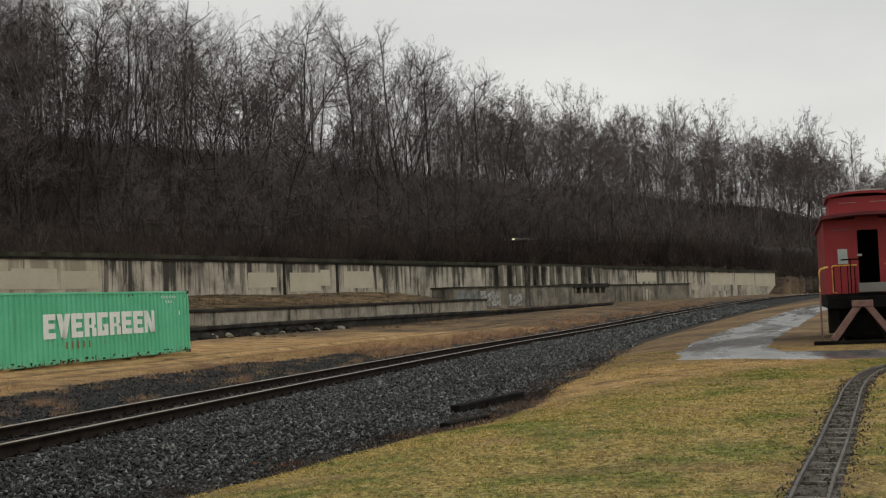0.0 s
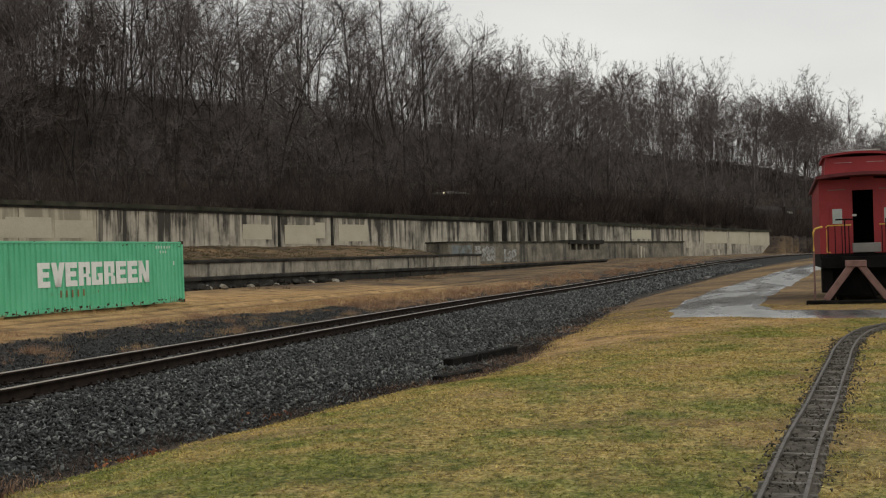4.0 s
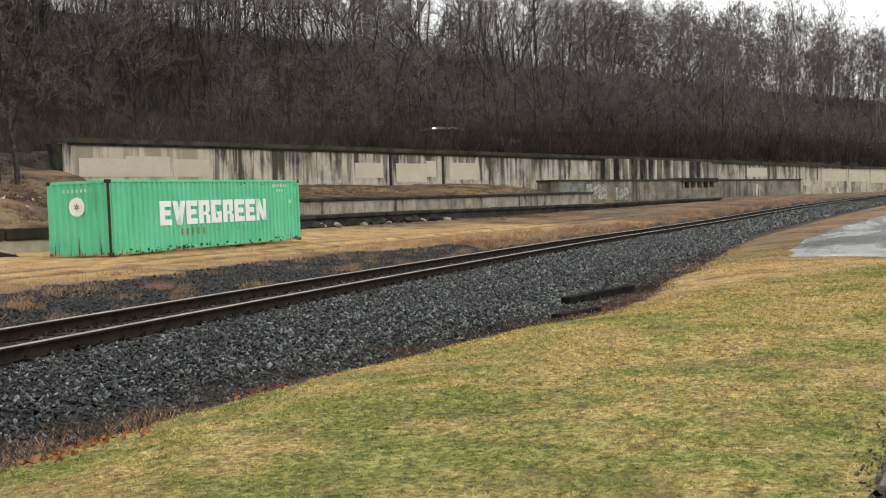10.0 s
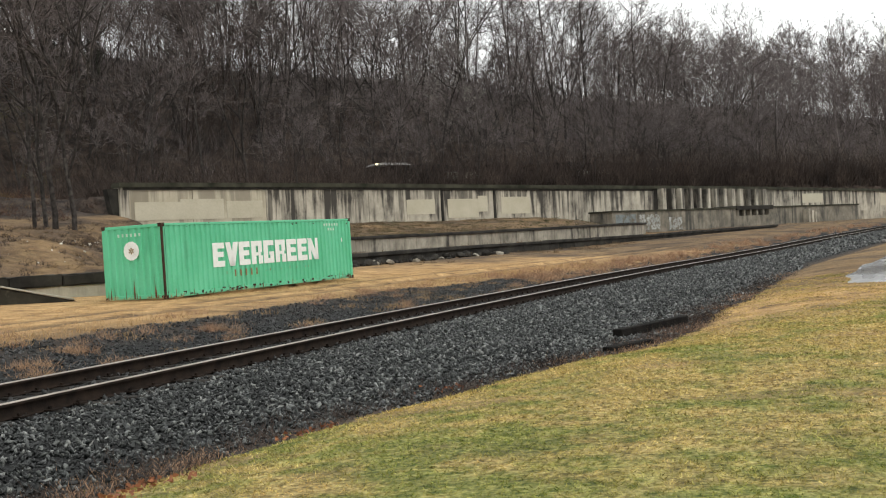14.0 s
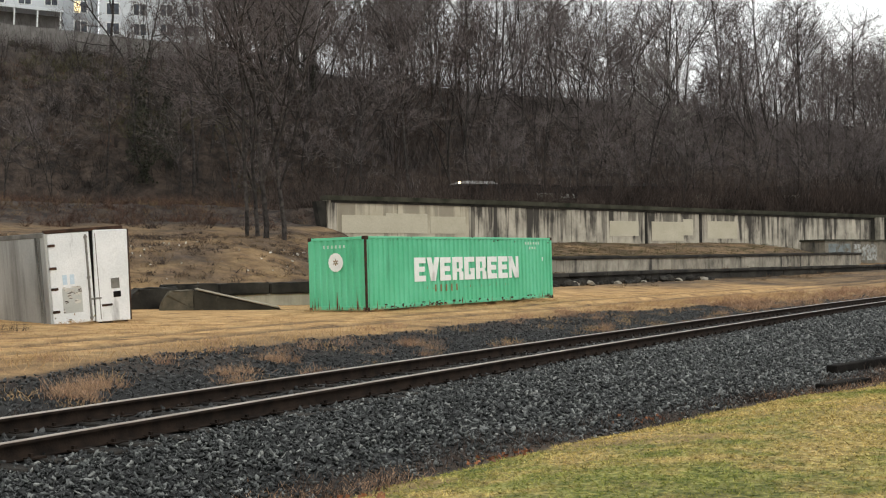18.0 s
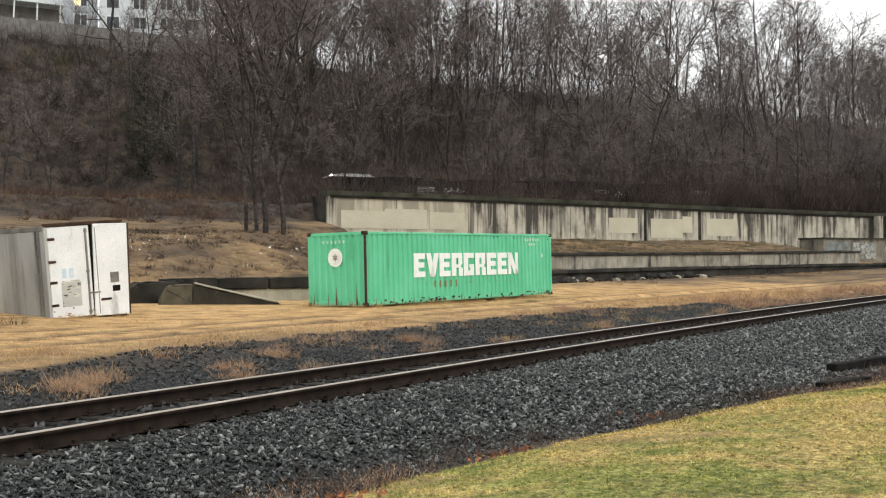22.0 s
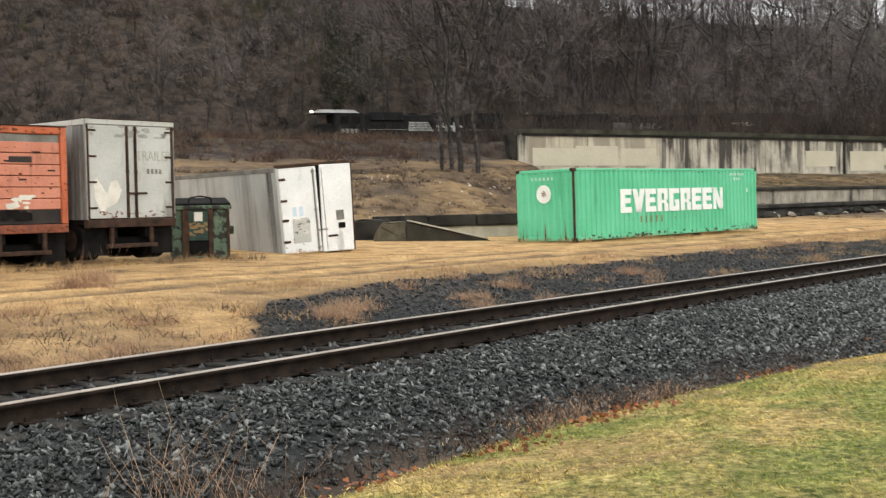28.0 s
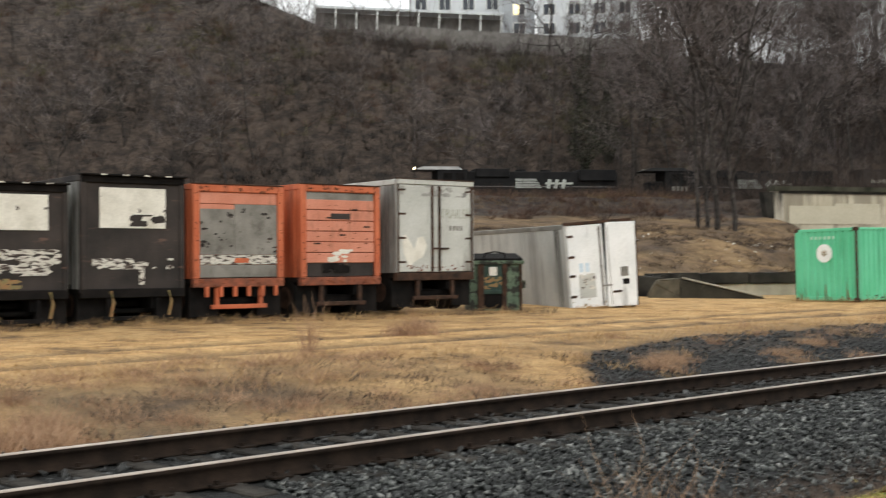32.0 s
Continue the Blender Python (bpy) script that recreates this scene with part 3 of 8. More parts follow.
def ground_z(x, y):
    x, y = np.asarray(x, float), np.asarray(y, float)
    s = y - track_y(x)
    shift = (lawn_edge(x) + 5.25) * smooth01(-s, 2.2, 4.2)
    z = track_z(x) + np.interp(s - shift, SEC_S, SEC_Z)
    z = z + 0.03 * waves(x, y, 0.7, 3) * smooth01(np.abs(s), 3, 8)
    a = (x - WALL_A[0]) * WALL_D[0] + (y - WALL_A[1]) * WALL_D[1]
    v = (x - WALL_A[0]) * WALL_N[0] + (y - WALL_A[1]) * WALL_N[1]
    v2 = v - line_v(a)
    bench = line_z(a) - 0.4
    # the bank before the wall
    # an old platform behind its crumbling edge, then the ledge with a grassy slope up to the wall
    ev, lv = np.interp(a, EDGE_A, EDGE_V), np.interp(a, LEDGE_A, LEDGE_V)
    flat = np.interp(a, [-10, 12.6, 27, 44.5, 71.7], [0.8, 0.9, 0.95, 1.0, 1.25])
    slope = 1.85 + (1.75 + 0.15 * waves(x, y, 0.6, 17)) * ((v - lv) / np.maximum(-lv, 2)).clip(0, 1)
    low = smooth01(a, 51, 55)
    front = flat * (0.38 * smooth01(v - ev, -9, -0.5) + 0.62 * smooth01(v - ev, 0.1, 1.0)) + (slope * (1 - low) + 1.5 * low - flat) * smooth01(v - lv, 0.2, 1.1)
    back = bench + (0.75 + 0.35 * waves(x, y, 0.35, 81)) * smooth01(v, 4.2, 6.0) * (1 - smooth01(v2, -8, -4))
    right = np.where(v < 4.2, np.maximum(z, front), back)
    # left of the wall's end an open bank rises to the railway bench
    rise = np.interp(v, [-42, -36, -34.5, -29, -27, -10, 0, 8], [-0.3, 0.4, 0.85, 2.45, 2.7, 3.75, 4.8, 5.6]) + smooth01(v, 2, 14) * (bench - 5.7)
    rise = rise + (1.35 + 0.3 * waves(x, y, 0.4, 82)) * smooth01(v, 5, 12) * (1 - smooth01(v2, -7.5, -4))
    left = np.maximum(z, rise)
    left = left + (0.22 * waves(x, y, 0.5, 5) + 0.12 * waves(x, y, 1.6, 6)) * smooth01(v, -38, -30)
    ap = a + 18 * smooth01(-v, 3, 22)
    k = smooth01(ap, -0.8 - 4 * smooth01(-v, 2, 12), 0.0) * (1 - smooth01(a, 158.5, 161))
    mix = left * (1 - k) + right * k
    z = np.where(s > 9, mix, z)
    # the wooded hill behind the railway
    steep = 0.84 - 0.04 * smooth01(-a, -60, -20)
    top = 24.5 - 7 * smooth01(a, 285, 360) + 1.0 * smooth01(-a, -125, -60) + 4.6 * smooth01(-a, -70, -25) + 15 * smooth01(-a, 11, 34) - 2.0 * smooth01(a, 70, 130)
    hill = bench + top * np.tanh(np.maximum(v2 - 4.5, 0) * steep / top)
    hill = hill + 0.9 * waves(x, y, 0.12, 9) * smooth01(v2, 8, 30)
    z = np.where(v2 > 3.5, np.maximum(z, hill), z)
    return z - 6 * smooth01(v2, 150, 600)


def edge(s, at, x, y, soft=0.35, k=1.3, seed=2, amp=0.5):
    """A ragged border: 0 before it, 1 past it."""
    return smooth01(s - at + amp * waves(x, y, k, seed) + 0.25 * waves(x, y, k * 4.3, seed + 1), -soft, soft)


def zones(x, y):
    """Shares of lawn, ballast, dry grass, and leaf litter on the ground."""
    s = y - track_y(x)
    a = (x - WALL_A[0]) * WALL_D[0] + (y - WALL_A[1]) * WALL_D[1]
    v = (x - WALL_A[0]) * WALL_N[0] + (y - WALL_A[1]) * WALL_N[1]
    green = 1 - edge(s, lawn_edge(x), x, y, 0.16, 0.9, 2, 0.12)
    tan = green * smooth01(x + 1.6 * (s + 8.5) + 2.2 * waves(x, y, 0.6, 21), -11, -5) * 0.92
    tan = np.maximum(tan, green * 0.6 * smooth01(waves(x, y, 1.3, 33) + 0.6 * waves(x, y, 3.7, 34), 0.1, 0.55))
    lawn = green - tan
    gravel_edge = 5.0 + 1.1 * smooth01(x, -24, -14) - 1.6 * smooth01(x, 0, 30) - 3.2 * smooth01(-x, 19, 24)
    stone = (1 - green) * (1 - edge(s, gravel_edge, x, y, 0.35, 0.8, 6, 0.35))
    litter = (smooth01(v + 4 * waves(x, y, 0.3, 8), -40, -33) * (0.84 + 0.3 * waves(x, y, 0.9, 18))).clip(0, 0.97)
    litter = np.maximum(litter, smooth01(v + 3 * waves(x, y, 0.25, 8), -10, 2))
    # the open bank left of the wall and the grassy slope before it
    litter = litter * (1 - 0.2 * (1 - smooth01(v, -4, 3)) * (0.5 + waves(x, y, 0.5, 28)).clip(0, 1.5))
    dry = (1 - lawn - stone).clip(0, 1) * (1 - litter)
    return lawn, stone, dry, litter


def grid_lines(lo, fine_lo, fine_hi, hi, step, grow=1.13):
    mid = list(np.arange(fine_lo, fine_hi + 1e-6, step))
    up, d, p = [], step, fine_hi
    while p < hi:
        d = min(d * grow, 260)
        p += d
        up.append(p)
    dn, d, p = [], step, fine_lo
    while p > lo:
        d = min(d * grow, 260)
        p -= d
        dn.append(p)
    return np.array(dn[::-1] + mid + up)


def ground_material():
    m = bpy.data.materials.new("ground_cover")
    m.use_nodes = True
    n, l = m.node_tree.nodes, m.node_tree.links
    bsdf = n["Principled BSDF"]
    co = n.new("ShaderNodeTexCoord")

    def noise_ramp(scale, detail, stops, vec=None):
        t = n.new("ShaderNodeTexNoise")
        t.inputs["Scale"].default_value, t.inputs["Detail"].default_value = scale, detail
        t.inputs["Roughness"].default_value = 0.62
        l.new(co.outputs["Object"], t.inputs["Vector"])
        r = n.new("ShaderNodeValToRGB")
        while len(r.color_ramp.elements) < len(stops):
            r.color_ramp.elements.new(0.5)
        for e, (p, c) in zip(r.color_ramp.elements, stops):
            e.position, e.color = p, (*c, 1)
        l.new(t.outputs["Fac"], r.inputs["Fac"])
        return r.outputs["Color"], t.outputs["Fac"]

    lawn = lawn_colour(n, l, co)
    stone, _ = noise_ramp(24, 6, [(0.4, (0.004, 0.004, 0.004)), (0.58, (0.018, 0.019, 0.019)), (0.72, (0.08, 0.085, 0.084))])
    dry, _ = noise_ramp(0.9, 14, [(0.34, (0.13, 0.077, 0.036)), (0.45, (0.38, 0.23, 0.096)), (0.6, (0.52, 0.335, 0.15)), (0.76, (0.22, 0.16, 0.068))])
    litter, _ = noise_ramp(0.7, 14, [(0.34, (0.013, 0.010, 0.0085)), (0.48, (0.036, 0.026, 0.02)), (0.58, (0.066, 0.048, 0.037)), (0.66, (0.05, 0.034, 0.025)), (0.76, (0.042, 0.042, 0.024))])
    col = None
    for name, c in (("litter", litter), ("dry", dry), ("stone", stone), ("lawn", lawn), ("mud", None)):
        at = n.new("ShaderNodeAttribute")
        at.attribute_name = name
        if name == "litter":
            col = c
            continue
        mx = n.new("ShaderNodeMixRGB")
        l.new(at.outputs["Fac"], mx.inputs[0])
        l.new(col, mx.inputs[1])
        if c:
            l.new(c, mx.inputs[2])
        else:
            mx.inputs[2].default_value = (0.06, 0.041, 0.028, 1)
        col = mx.outputs["Color"]
    nf = n.new("ShaderNodeTexNoise")
    nf.inputs["Scale"].default_value, nf.inputs["Detail"].default_value = 22, 8
    l.new(co.outputs["Object"], nf.inputs["Vector"])
    gr = n.new("ShaderNodeMapRange")
    gr.inputs["To Min"].default_value, gr.inputs["To Max"].default_value = 0.1, 1.9
    l.new(nf.outputs["Fac"], gr.inputs["Value"])
    mg = n.new("ShaderNodeMixRGB")
    mg.blend_type, mg.inputs[0].default_value = "MULTIPLY", 1
    l.new(col, mg.inputs[1])
    l.new(gr.outputs["Result"], mg.inputs[2])
    # broader mottling
    nb = n.new("ShaderNodeTexNoise")
    nb.inputs["Scale"].default_value, nb.inputs["Detail"].default_value = 2.3, 5
    l.new(co.outputs["Object"], nb.inputs["Vector"])
    br = n.new("ShaderNodeMapRange")
    br.inputs["From Min"].default_value, br.inputs["From Max"].default_value = 0.3, 0.7
    br.inputs["To Min"].default_value, br.inputs["To Max"].default_value = 0.74, 1.26
    l.new(nb.outputs["Fac"], br.inputs["Value"])
    mb = n.new("ShaderNodeMixRGB")
    mb.blend_type, mb.inputs[0].default_value = "MULTIPLY", 1
    l.new(mg.outputs["Color"], mb.inputs[1])
    l.new(br.outputs["Result"], mb.inputs[2])
    l.new(mb.outputs["Color"], bsdf.inputs["Base Color"])
    bsdf.inputs["Roughness"].default_value = 0.9
    bsdf.inputs["Specular IOR Level"].default_value = 0.25
    bp = n.new("ShaderNodeBump")
    bp.inputs["Strength"].default_value, bp.inputs["Distance"].default_value = 0.7, 0.05
    l.new(nf.outputs["Fac"], bp.inputs["Height"])
    l.new(bp.outputs["Normal"], bsdf.inputs["Normal"])
    return m


def build_ground():
    gx = grid_lines(-2200, -36, 22, 2600, 0.3, 1.035)
    gy = grid_lines(-2200, -27, -1, 2600, 0.17, 1.045)
    X, Y = np.meshgrid(gx, gy)
    Z = ground_z(X, Y)
    s = Y - track_y(X)
    # wheel ruts along the dry grass
    for c in (8.3, 9.9):
        Z = Z - 0.05 * np.exp(-((s - c) / 0.22) ** 2) * (X < 60)
    nx, ny = len(gx), len(gy)
    V = np.stack([X.ravel(), Y.ravel(), Z.ravel()], 1)
    i = np.arange(ny - 1)[:, None] * nx + np.arange(nx - 1)[None]
    F = np.stack([i, i + 1, i + nx + 1, i + nx], -1).reshape(-1, 4)
    me = fast_mesh("ground", V, F, ground_material())
    me.polygons.foreach_set("use_smooth", np.ones(len(F), bool))
    lawn, stone, dry, litter = zones(X, Y)
    mud = np.exp(-((s - 8.3) / 0.3) ** 2) + np.exp(-((s - 9.9) / 0.3) ** 2)
    mud = (mud * (0.7 + 0.5 * waves(X, Y, 0.5, 12)) * (X < 60)).clip(0, 0.85)
    mud = np.maximum(mud, 0.95 * smooth01(s - lawn_edge(X), -0.2, 0.1) * (1 - smooth01(s - lawn_edge(X), 0.4, 0.85)) * (0.75 + 0.5 * waves(X, Y, 0.9, 13)).clip(0, 1))
    rough = smooth01(s, 4, 5) * (1 - smooth01(s, 6.5, 8.5)) * (0.5 + 0.7 * waves(X, Y, 0.5, 15)).clip(0, 1) * 0.7
    mud = np.maximum(mud, rough)
    mud = np.maximum(mud, 0.95 * smooth01(-X, 20, 24) * smooth01(s, 2, 3) * (1 - smooth01(s, 5.5, 8)) * (0.55 + 0.6 * waves(X, Y, 1.1, 25)).clip(0, 1))
    # darker ground before the parked trailers
    mud = np.maximum(mud, 0.4 * smooth01(Y, -3.2, -0.8) * (1 - smooth01(Y, 3, 5)) * smooth01(-X, 10.5, 12.5) * (0.75 + 0.6 * waves(X, Y, 0.9, 65)).clip(0, 1))
    # bare wet soil between the ballast and the lawn
    soil = smooth01(-s + 0.35 * waves(X, Y, 1.7, 63), 4.5, 5.2) * smooth01(s - lawn_edge(X), -0.15, 0.15) * smooth01(X, -17, -14.5) * (1 - 0.75 * smooth01(X, -6, 2))
    mud = np.maximum(mud, 0.96 * soil * (0.8 + 0.4 * waves(X, Y, 2.1, 64)).clip(0, 1))
    # worn brown ground round the drive and the caboose
    worn = smooth01(X + 0.8 * waves(X, Y, 0.7, 66), -3, 4) * smooth01(-s, 5.0, 5.6) * (0.62 + 0.4 * waves(X, Y, 0.8, 67)).clip(0.2, 0.9)
    mud = np.maximum(mud, worn)
    for name, val in (("lawn", lawn), ("stone", stone), ("dry", dry), ("litter", litter), ("mud", mud)):
        at = me.attributes.new(name, "FLOAT", "POINT")
        at.data.foreach_set("value", np.asarray(val, np.float32).ravel())
    ob = new("ground", me)
    return tagged(ob, "patchy lawn, stone ballast, dry tan grass and a leaf-strewn wooded hillside", "ground", kind="structure")


ground = build_ground()


def gz(x, y):
    return float(ground_z(x, y))


# ---- main track ----
def sweep(name, offsets, xs, side, dz, mat, parent, label=""):
    """Carries a closed outline (across, up) along the track at a side offset."""
    ty, tz = track_y(xs), track_z(xs)
    dy = np.gradient(ty, xs)
    nrm = np.stack([-dy, np.ones_like(dy)], 1) / np.sqrt(1 + dy**2)[:, None]
    V, k = [], len(offsets)
    for ox, oz in offsets:
        V.append(np.stack([xs + nrm[:, 0] * (side + ox), ty + nrm[:, 1] * (side + ox), tz + dz + oz], 1))
    V = np.stack(V, 1).reshape(-1, 3)
    i = np.arange(len(xs) - 1)[:, None] * k
    j = np.arange(k)[None]
    F = np.stack([i + j, i + (j + 1) % k, i + k + (j + 1) % k, i + k + j], -1).reshape(-1, 4)
    me = fast_mesh(name, V, F[:, ::-1], mat)
    ob = new(name, me)
    ob.parent = parent
    if label:
        ob["label"] = label
    return ob


RAIL_X = np.concatenate([np.arange(-90, 60, 1.5), np.arange(60, 300, 5.0)])
RAIL_WEB = [(-0.07, -0.17), (0.07, -0.17), (0.06, -0.155), (0.012, -0.14), (0.012, -0.045), (0.036, -0.035), (0.036, -0.004), (-0.036, -0.004), (-0.036, -0.035), (-0.012, -0.045), (-0.012, -0.14), (-0.06, -0.155)]
RAIL_HEAD = [(-0.034, -0.008), (0.034, -0.008), (0.034, 0.002), (0.022, 0.008), (-0.022, 0.008), (-0.034, 0.002)]
track = thing("railway_track", Matrix(), "rusty railway track on dark wooden ties in stone ballast", "railway track", kind="structure")
for side in (-0.755, 0.755):
    rail = sweep("rail", RAIL_WEB, RAIL_X, side, 0.0, M_RAIL, track)
    head = sweep("rail_head", RAIL_HEAD, RAIL_X, side, 0.0, M_RAILTOP, rail, "worn shiny rail head")
tie_me = None
for i in range(300):
    x = -48 + i * 0.52
    tilt = math.degrees(math.atan(float(track_y(x + 0.5) - track_y(x - 0.5))))
    if tie_me is None:
        t0 = part("tie", box(-0.11, 0.11, -1.3, 1.3, -0.18, 0.0, 0.015), M_TIE, track)
        tie_me = t0.data
    else:
        t0 = new("tie", tie_me)
        t0.parent = track
    t0.matrix_basis = pose(x, float(track_y(x)), float(track_z(x)) - 0.165 + random.uniform(-0.01, 0.01), 0, 0, tilt + random.uniform(-1, 1))
bm = bmesh.new()
for i in range(520):
    x = -48 + i * 0.52 - 0.0
    for side in (-0.755, 0.755):
        m = pose(x, float(track_y(x)) + side, float(track_z(x)), 0, 0, 3)
        if i < 160:
            add_box(bm, -0.09, 0.09, -0.17, 0.17, -0.163, -0.148, 0, m)
            add_box(bm, -0.05, -0.02, -0.12, -0.085, -0.15, -0.115, 0, m)
            add_box(bm, 0.02, 0.05, 0.085, 0.12, -0.15, -0.115, 0, m)
tagged(part("tie_plates", bm, M_RAIL, track), kind="stuff")


# ---- the long concrete retaining wall and the low walls before it ----
def along(s, off=0.0):
    p = WALL_A + WALL_D * s - WALL_N * off
    return p[0], p[1]


WALL_TURN = math.degrees(math.atan2(WALL_D[1], WALL_D[0]))
retaining = thing("wall_retaining", pose(WALL_A[0], WALL_A[1], 0, 0, 0, WALL_TURN), "long stained concrete retaining wall with beige painted-over patches", "retaining wall", kind="structure")


def wall_strip(name, s0, s1, off0, off1, zlo, zhi, mat, label="", step=4.0, parent=None):
    """A wall piece in the wall's own space: x along it, -y out of it."""
    bm = bmesh.new()
    ss = np.linspace(s0, s1, max(2, int((s1 - s0) / step) + 1))
    cols = []
    for s in ss:
        lo, hi = (zlo(s) if callable(zlo) else zlo), (zhi(s) if callable(zhi) else zhi)
        cols.append([bm.verts.new(p) for p in ((s, -off1, lo), (s, -off1, hi), (s, -off0, hi), (s, -off0, lo))])
    for a, b in zip(cols, cols[1:]):
        for k in range(4):
            bm.faces.new((a[k], b[k], b[(k + 1) % 4], a[(k + 1) % 4]))
    bm.faces.new(cols[0])
    bm.faces.new(cols[-1][::-1])
    bmesh.ops.recalc_face_normals(bm, faces=bm.faces[:])
    return part(name, bm, mat, parent or retaining, label)


panel_edges = [0, 6.4, 13.8, 20.2, 25.6, 30.0, 35.2, 43.3, 49.5, 56.5, 63.5, 71.2, 96.0, 106, 114, 122, 131, 140, 149, 158.4]
for i, (s0, s1) in enumerate(zip(panel_edges, panel_edges[1:])):
    # the panel behind the buttresses, from 71.2, takes the dark concrete
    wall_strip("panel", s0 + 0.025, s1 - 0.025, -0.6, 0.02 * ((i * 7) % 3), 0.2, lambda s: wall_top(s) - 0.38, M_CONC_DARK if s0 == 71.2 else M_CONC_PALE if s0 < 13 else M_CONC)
wall_strip("core", 0, 158.3, -0.8, -0.06, 0.1, lambda s: wall_top(s) - 0.4, M_CONC_DARK)
wall_strip("coping", -0.4, 158.6, -0.9, 0.26, lambda s: wall_top(s) - 0.42, lambda s: wall_top(s) - 0.05, M_CONC_CAP, "dark mossy projecting coping")
wall_strip("string_course", 0, 71.2, -0.1, 0.14, lambda s: wall_top(s) - 0.62, lambda s: wall_top(s) - 0.384, M_CONC_DARK)
# the wall's end: a splayed return
wall_strip("end_pier", -0.3, 0.5, -0.8, 0.12, 0.2, lambda s: wall_top(0) - 0.386, M_CONC)
bm = bmesh.new()
pts = [(-0.3, 0.0), (-0.3, 6.85), (-1.25, 6.8), (-0.95, 5.3), (-0.4, 3.4)]
f0 = [bm.verts.new((x, 0.1, z)) for x, z in pts]
f1 = [bm.verts.new((x - 0.05, 0.7, z)) for x, z in pts]
bm.faces.new(f0)
bm.faces.new(f1[::-1])
for k in range(5):
    bm.faces.new((f0[k], f1[k], f1[(k + 1) % 5], f0[(k + 1) % 5]))
bmesh.ops.recalc_face_normals(bm, faces=bm.faces[:])
part("wing", bm, M_CONC_DARK, retaining, "dark splayed wing of the wall")
# patches of beige cover paint (start, end, bottom, top)
for s0, s1, z0, z1 in ((1.0, 5.2, 4.3, 5.75), (5.2, 9.4, 4.3, 5.95), (9.7, 13.4, 4.3, 5.75), (30.4, 34.2, 4.2, 5.62), (36.0, 40.4, 3.75, 5.62), (40.4, 41.8, 4.3, 5.9), (43.9, 48.4, 4.0, 5.75), (107, 113, 4.3, 5.6), (131.5, 140, 3.6, 5.5), (141, 149, 3.5, 5.55), (149.5, 158.2, 3.2, 5.6)):
    wall_strip("paint_patch", s0, s1, -0.05, 0.052, z0, z1, M_PATCH, "flat beige patch painted over the concrete")
# dark damp pilasters in the plain part
for s in (35.2, 42.9):
    wall_strip("pilaster", s - 0.17, s + 0.17, -0.1, 0.09, 3.2, wall_top(s) - 0.63, M_CONC_DARK)
# buttresses
for i in range(13):
    s = 72.3 + i * 1.94
    wall_strip("buttress", s - 0.38, s + 0.38, -0.1, 0.75, 1.0, lambda q: wall_top(q) - 0.39, M_CONC)

# the lower wall before the buttresses
lower = thing("wall_lower", pose(WALL_A[0], WALL_A[1], 0, 0, 0, WALL_TURN), "low stained concrete wall with small square openings", "retaining wall", kind="structure")
LOW_OFF = 5.5
for s0, s1, top in ((55.4, 60, 3.62), (60, 64.5, 3.66), (64.5, 70, 3.68), (70, 76, 3.6), (76, 80.6, 3.62), (88.4, 94, 3.75), (94, 98.6, 3.7), (98.6, 106, 3.72), (106, 112.5, 3.7)):
    wall_strip("panel", s0 + 0.02, s1 - 0.02, 2.5, LOW_OFF, 0.2, top, M_LOWER, parent=lower)
for s0, s1, z0, z1, mat in ((56.0, 59.7, 1.5, 3.35, M_FADED_BLUE), (60.3, 64.2, 1.6, 3.3, M_FADED_PALE), (66.0, 68.6, 1.5, 2.9, M_FADED_PALE)):
    wall_strip("faded_paint", s0, s1, LOW_OFF - 0.1, LOW_OFF + 0.012, z0, z1, mat, "faded scrawl of old paint", parent=lower)
wall_strip("core", 55.5, 112.4, 2.6, LOW_OFF - 0.4, 0.1, 3.4, M_CONC_DARK, parent=lower)
wall_strip("sill", 80.6, 88.4, 2.5, LOW_OFF, 0.2, 2.75, M_LOWER, parent=lower)
wall_strip("lintel", 80.2, 88.8, 2.5, LOW_OFF + 0.25, 3.45, 3.95, M_CONC_DARK, "projecting dark concrete lintel", parent=lower)
for i in range(6):
    s = 80.6 + i * 1.5
    wall_strip("pier", s - 0.2, s + 0.2, 2.5, LOW_OFF + 0.1, 2.75, 3.45, M_LOWER, parent=lower)
wall_strip("coping", 55.3, 112.6, 2.4, LOW_OFF + 0.12, 3.62, 3.8, M_CONC_CAP, parent=lower)
for i in range(3):
    wall_strip("step", 96.8 + i * 0.9, 97.3 + i * 0.9, LOW_OFF, LOW_OFF + 0.8, 0.4, 3.3 - i * 0.2, M_CONC, parent=lower)
wall_strip("tail", 112.6, 127, 3.5, LOW_OFF - 0.5, 0.2, lambda s: 2.9 - (s - 112.6) * 0.03, M_CONC, parent=lower)


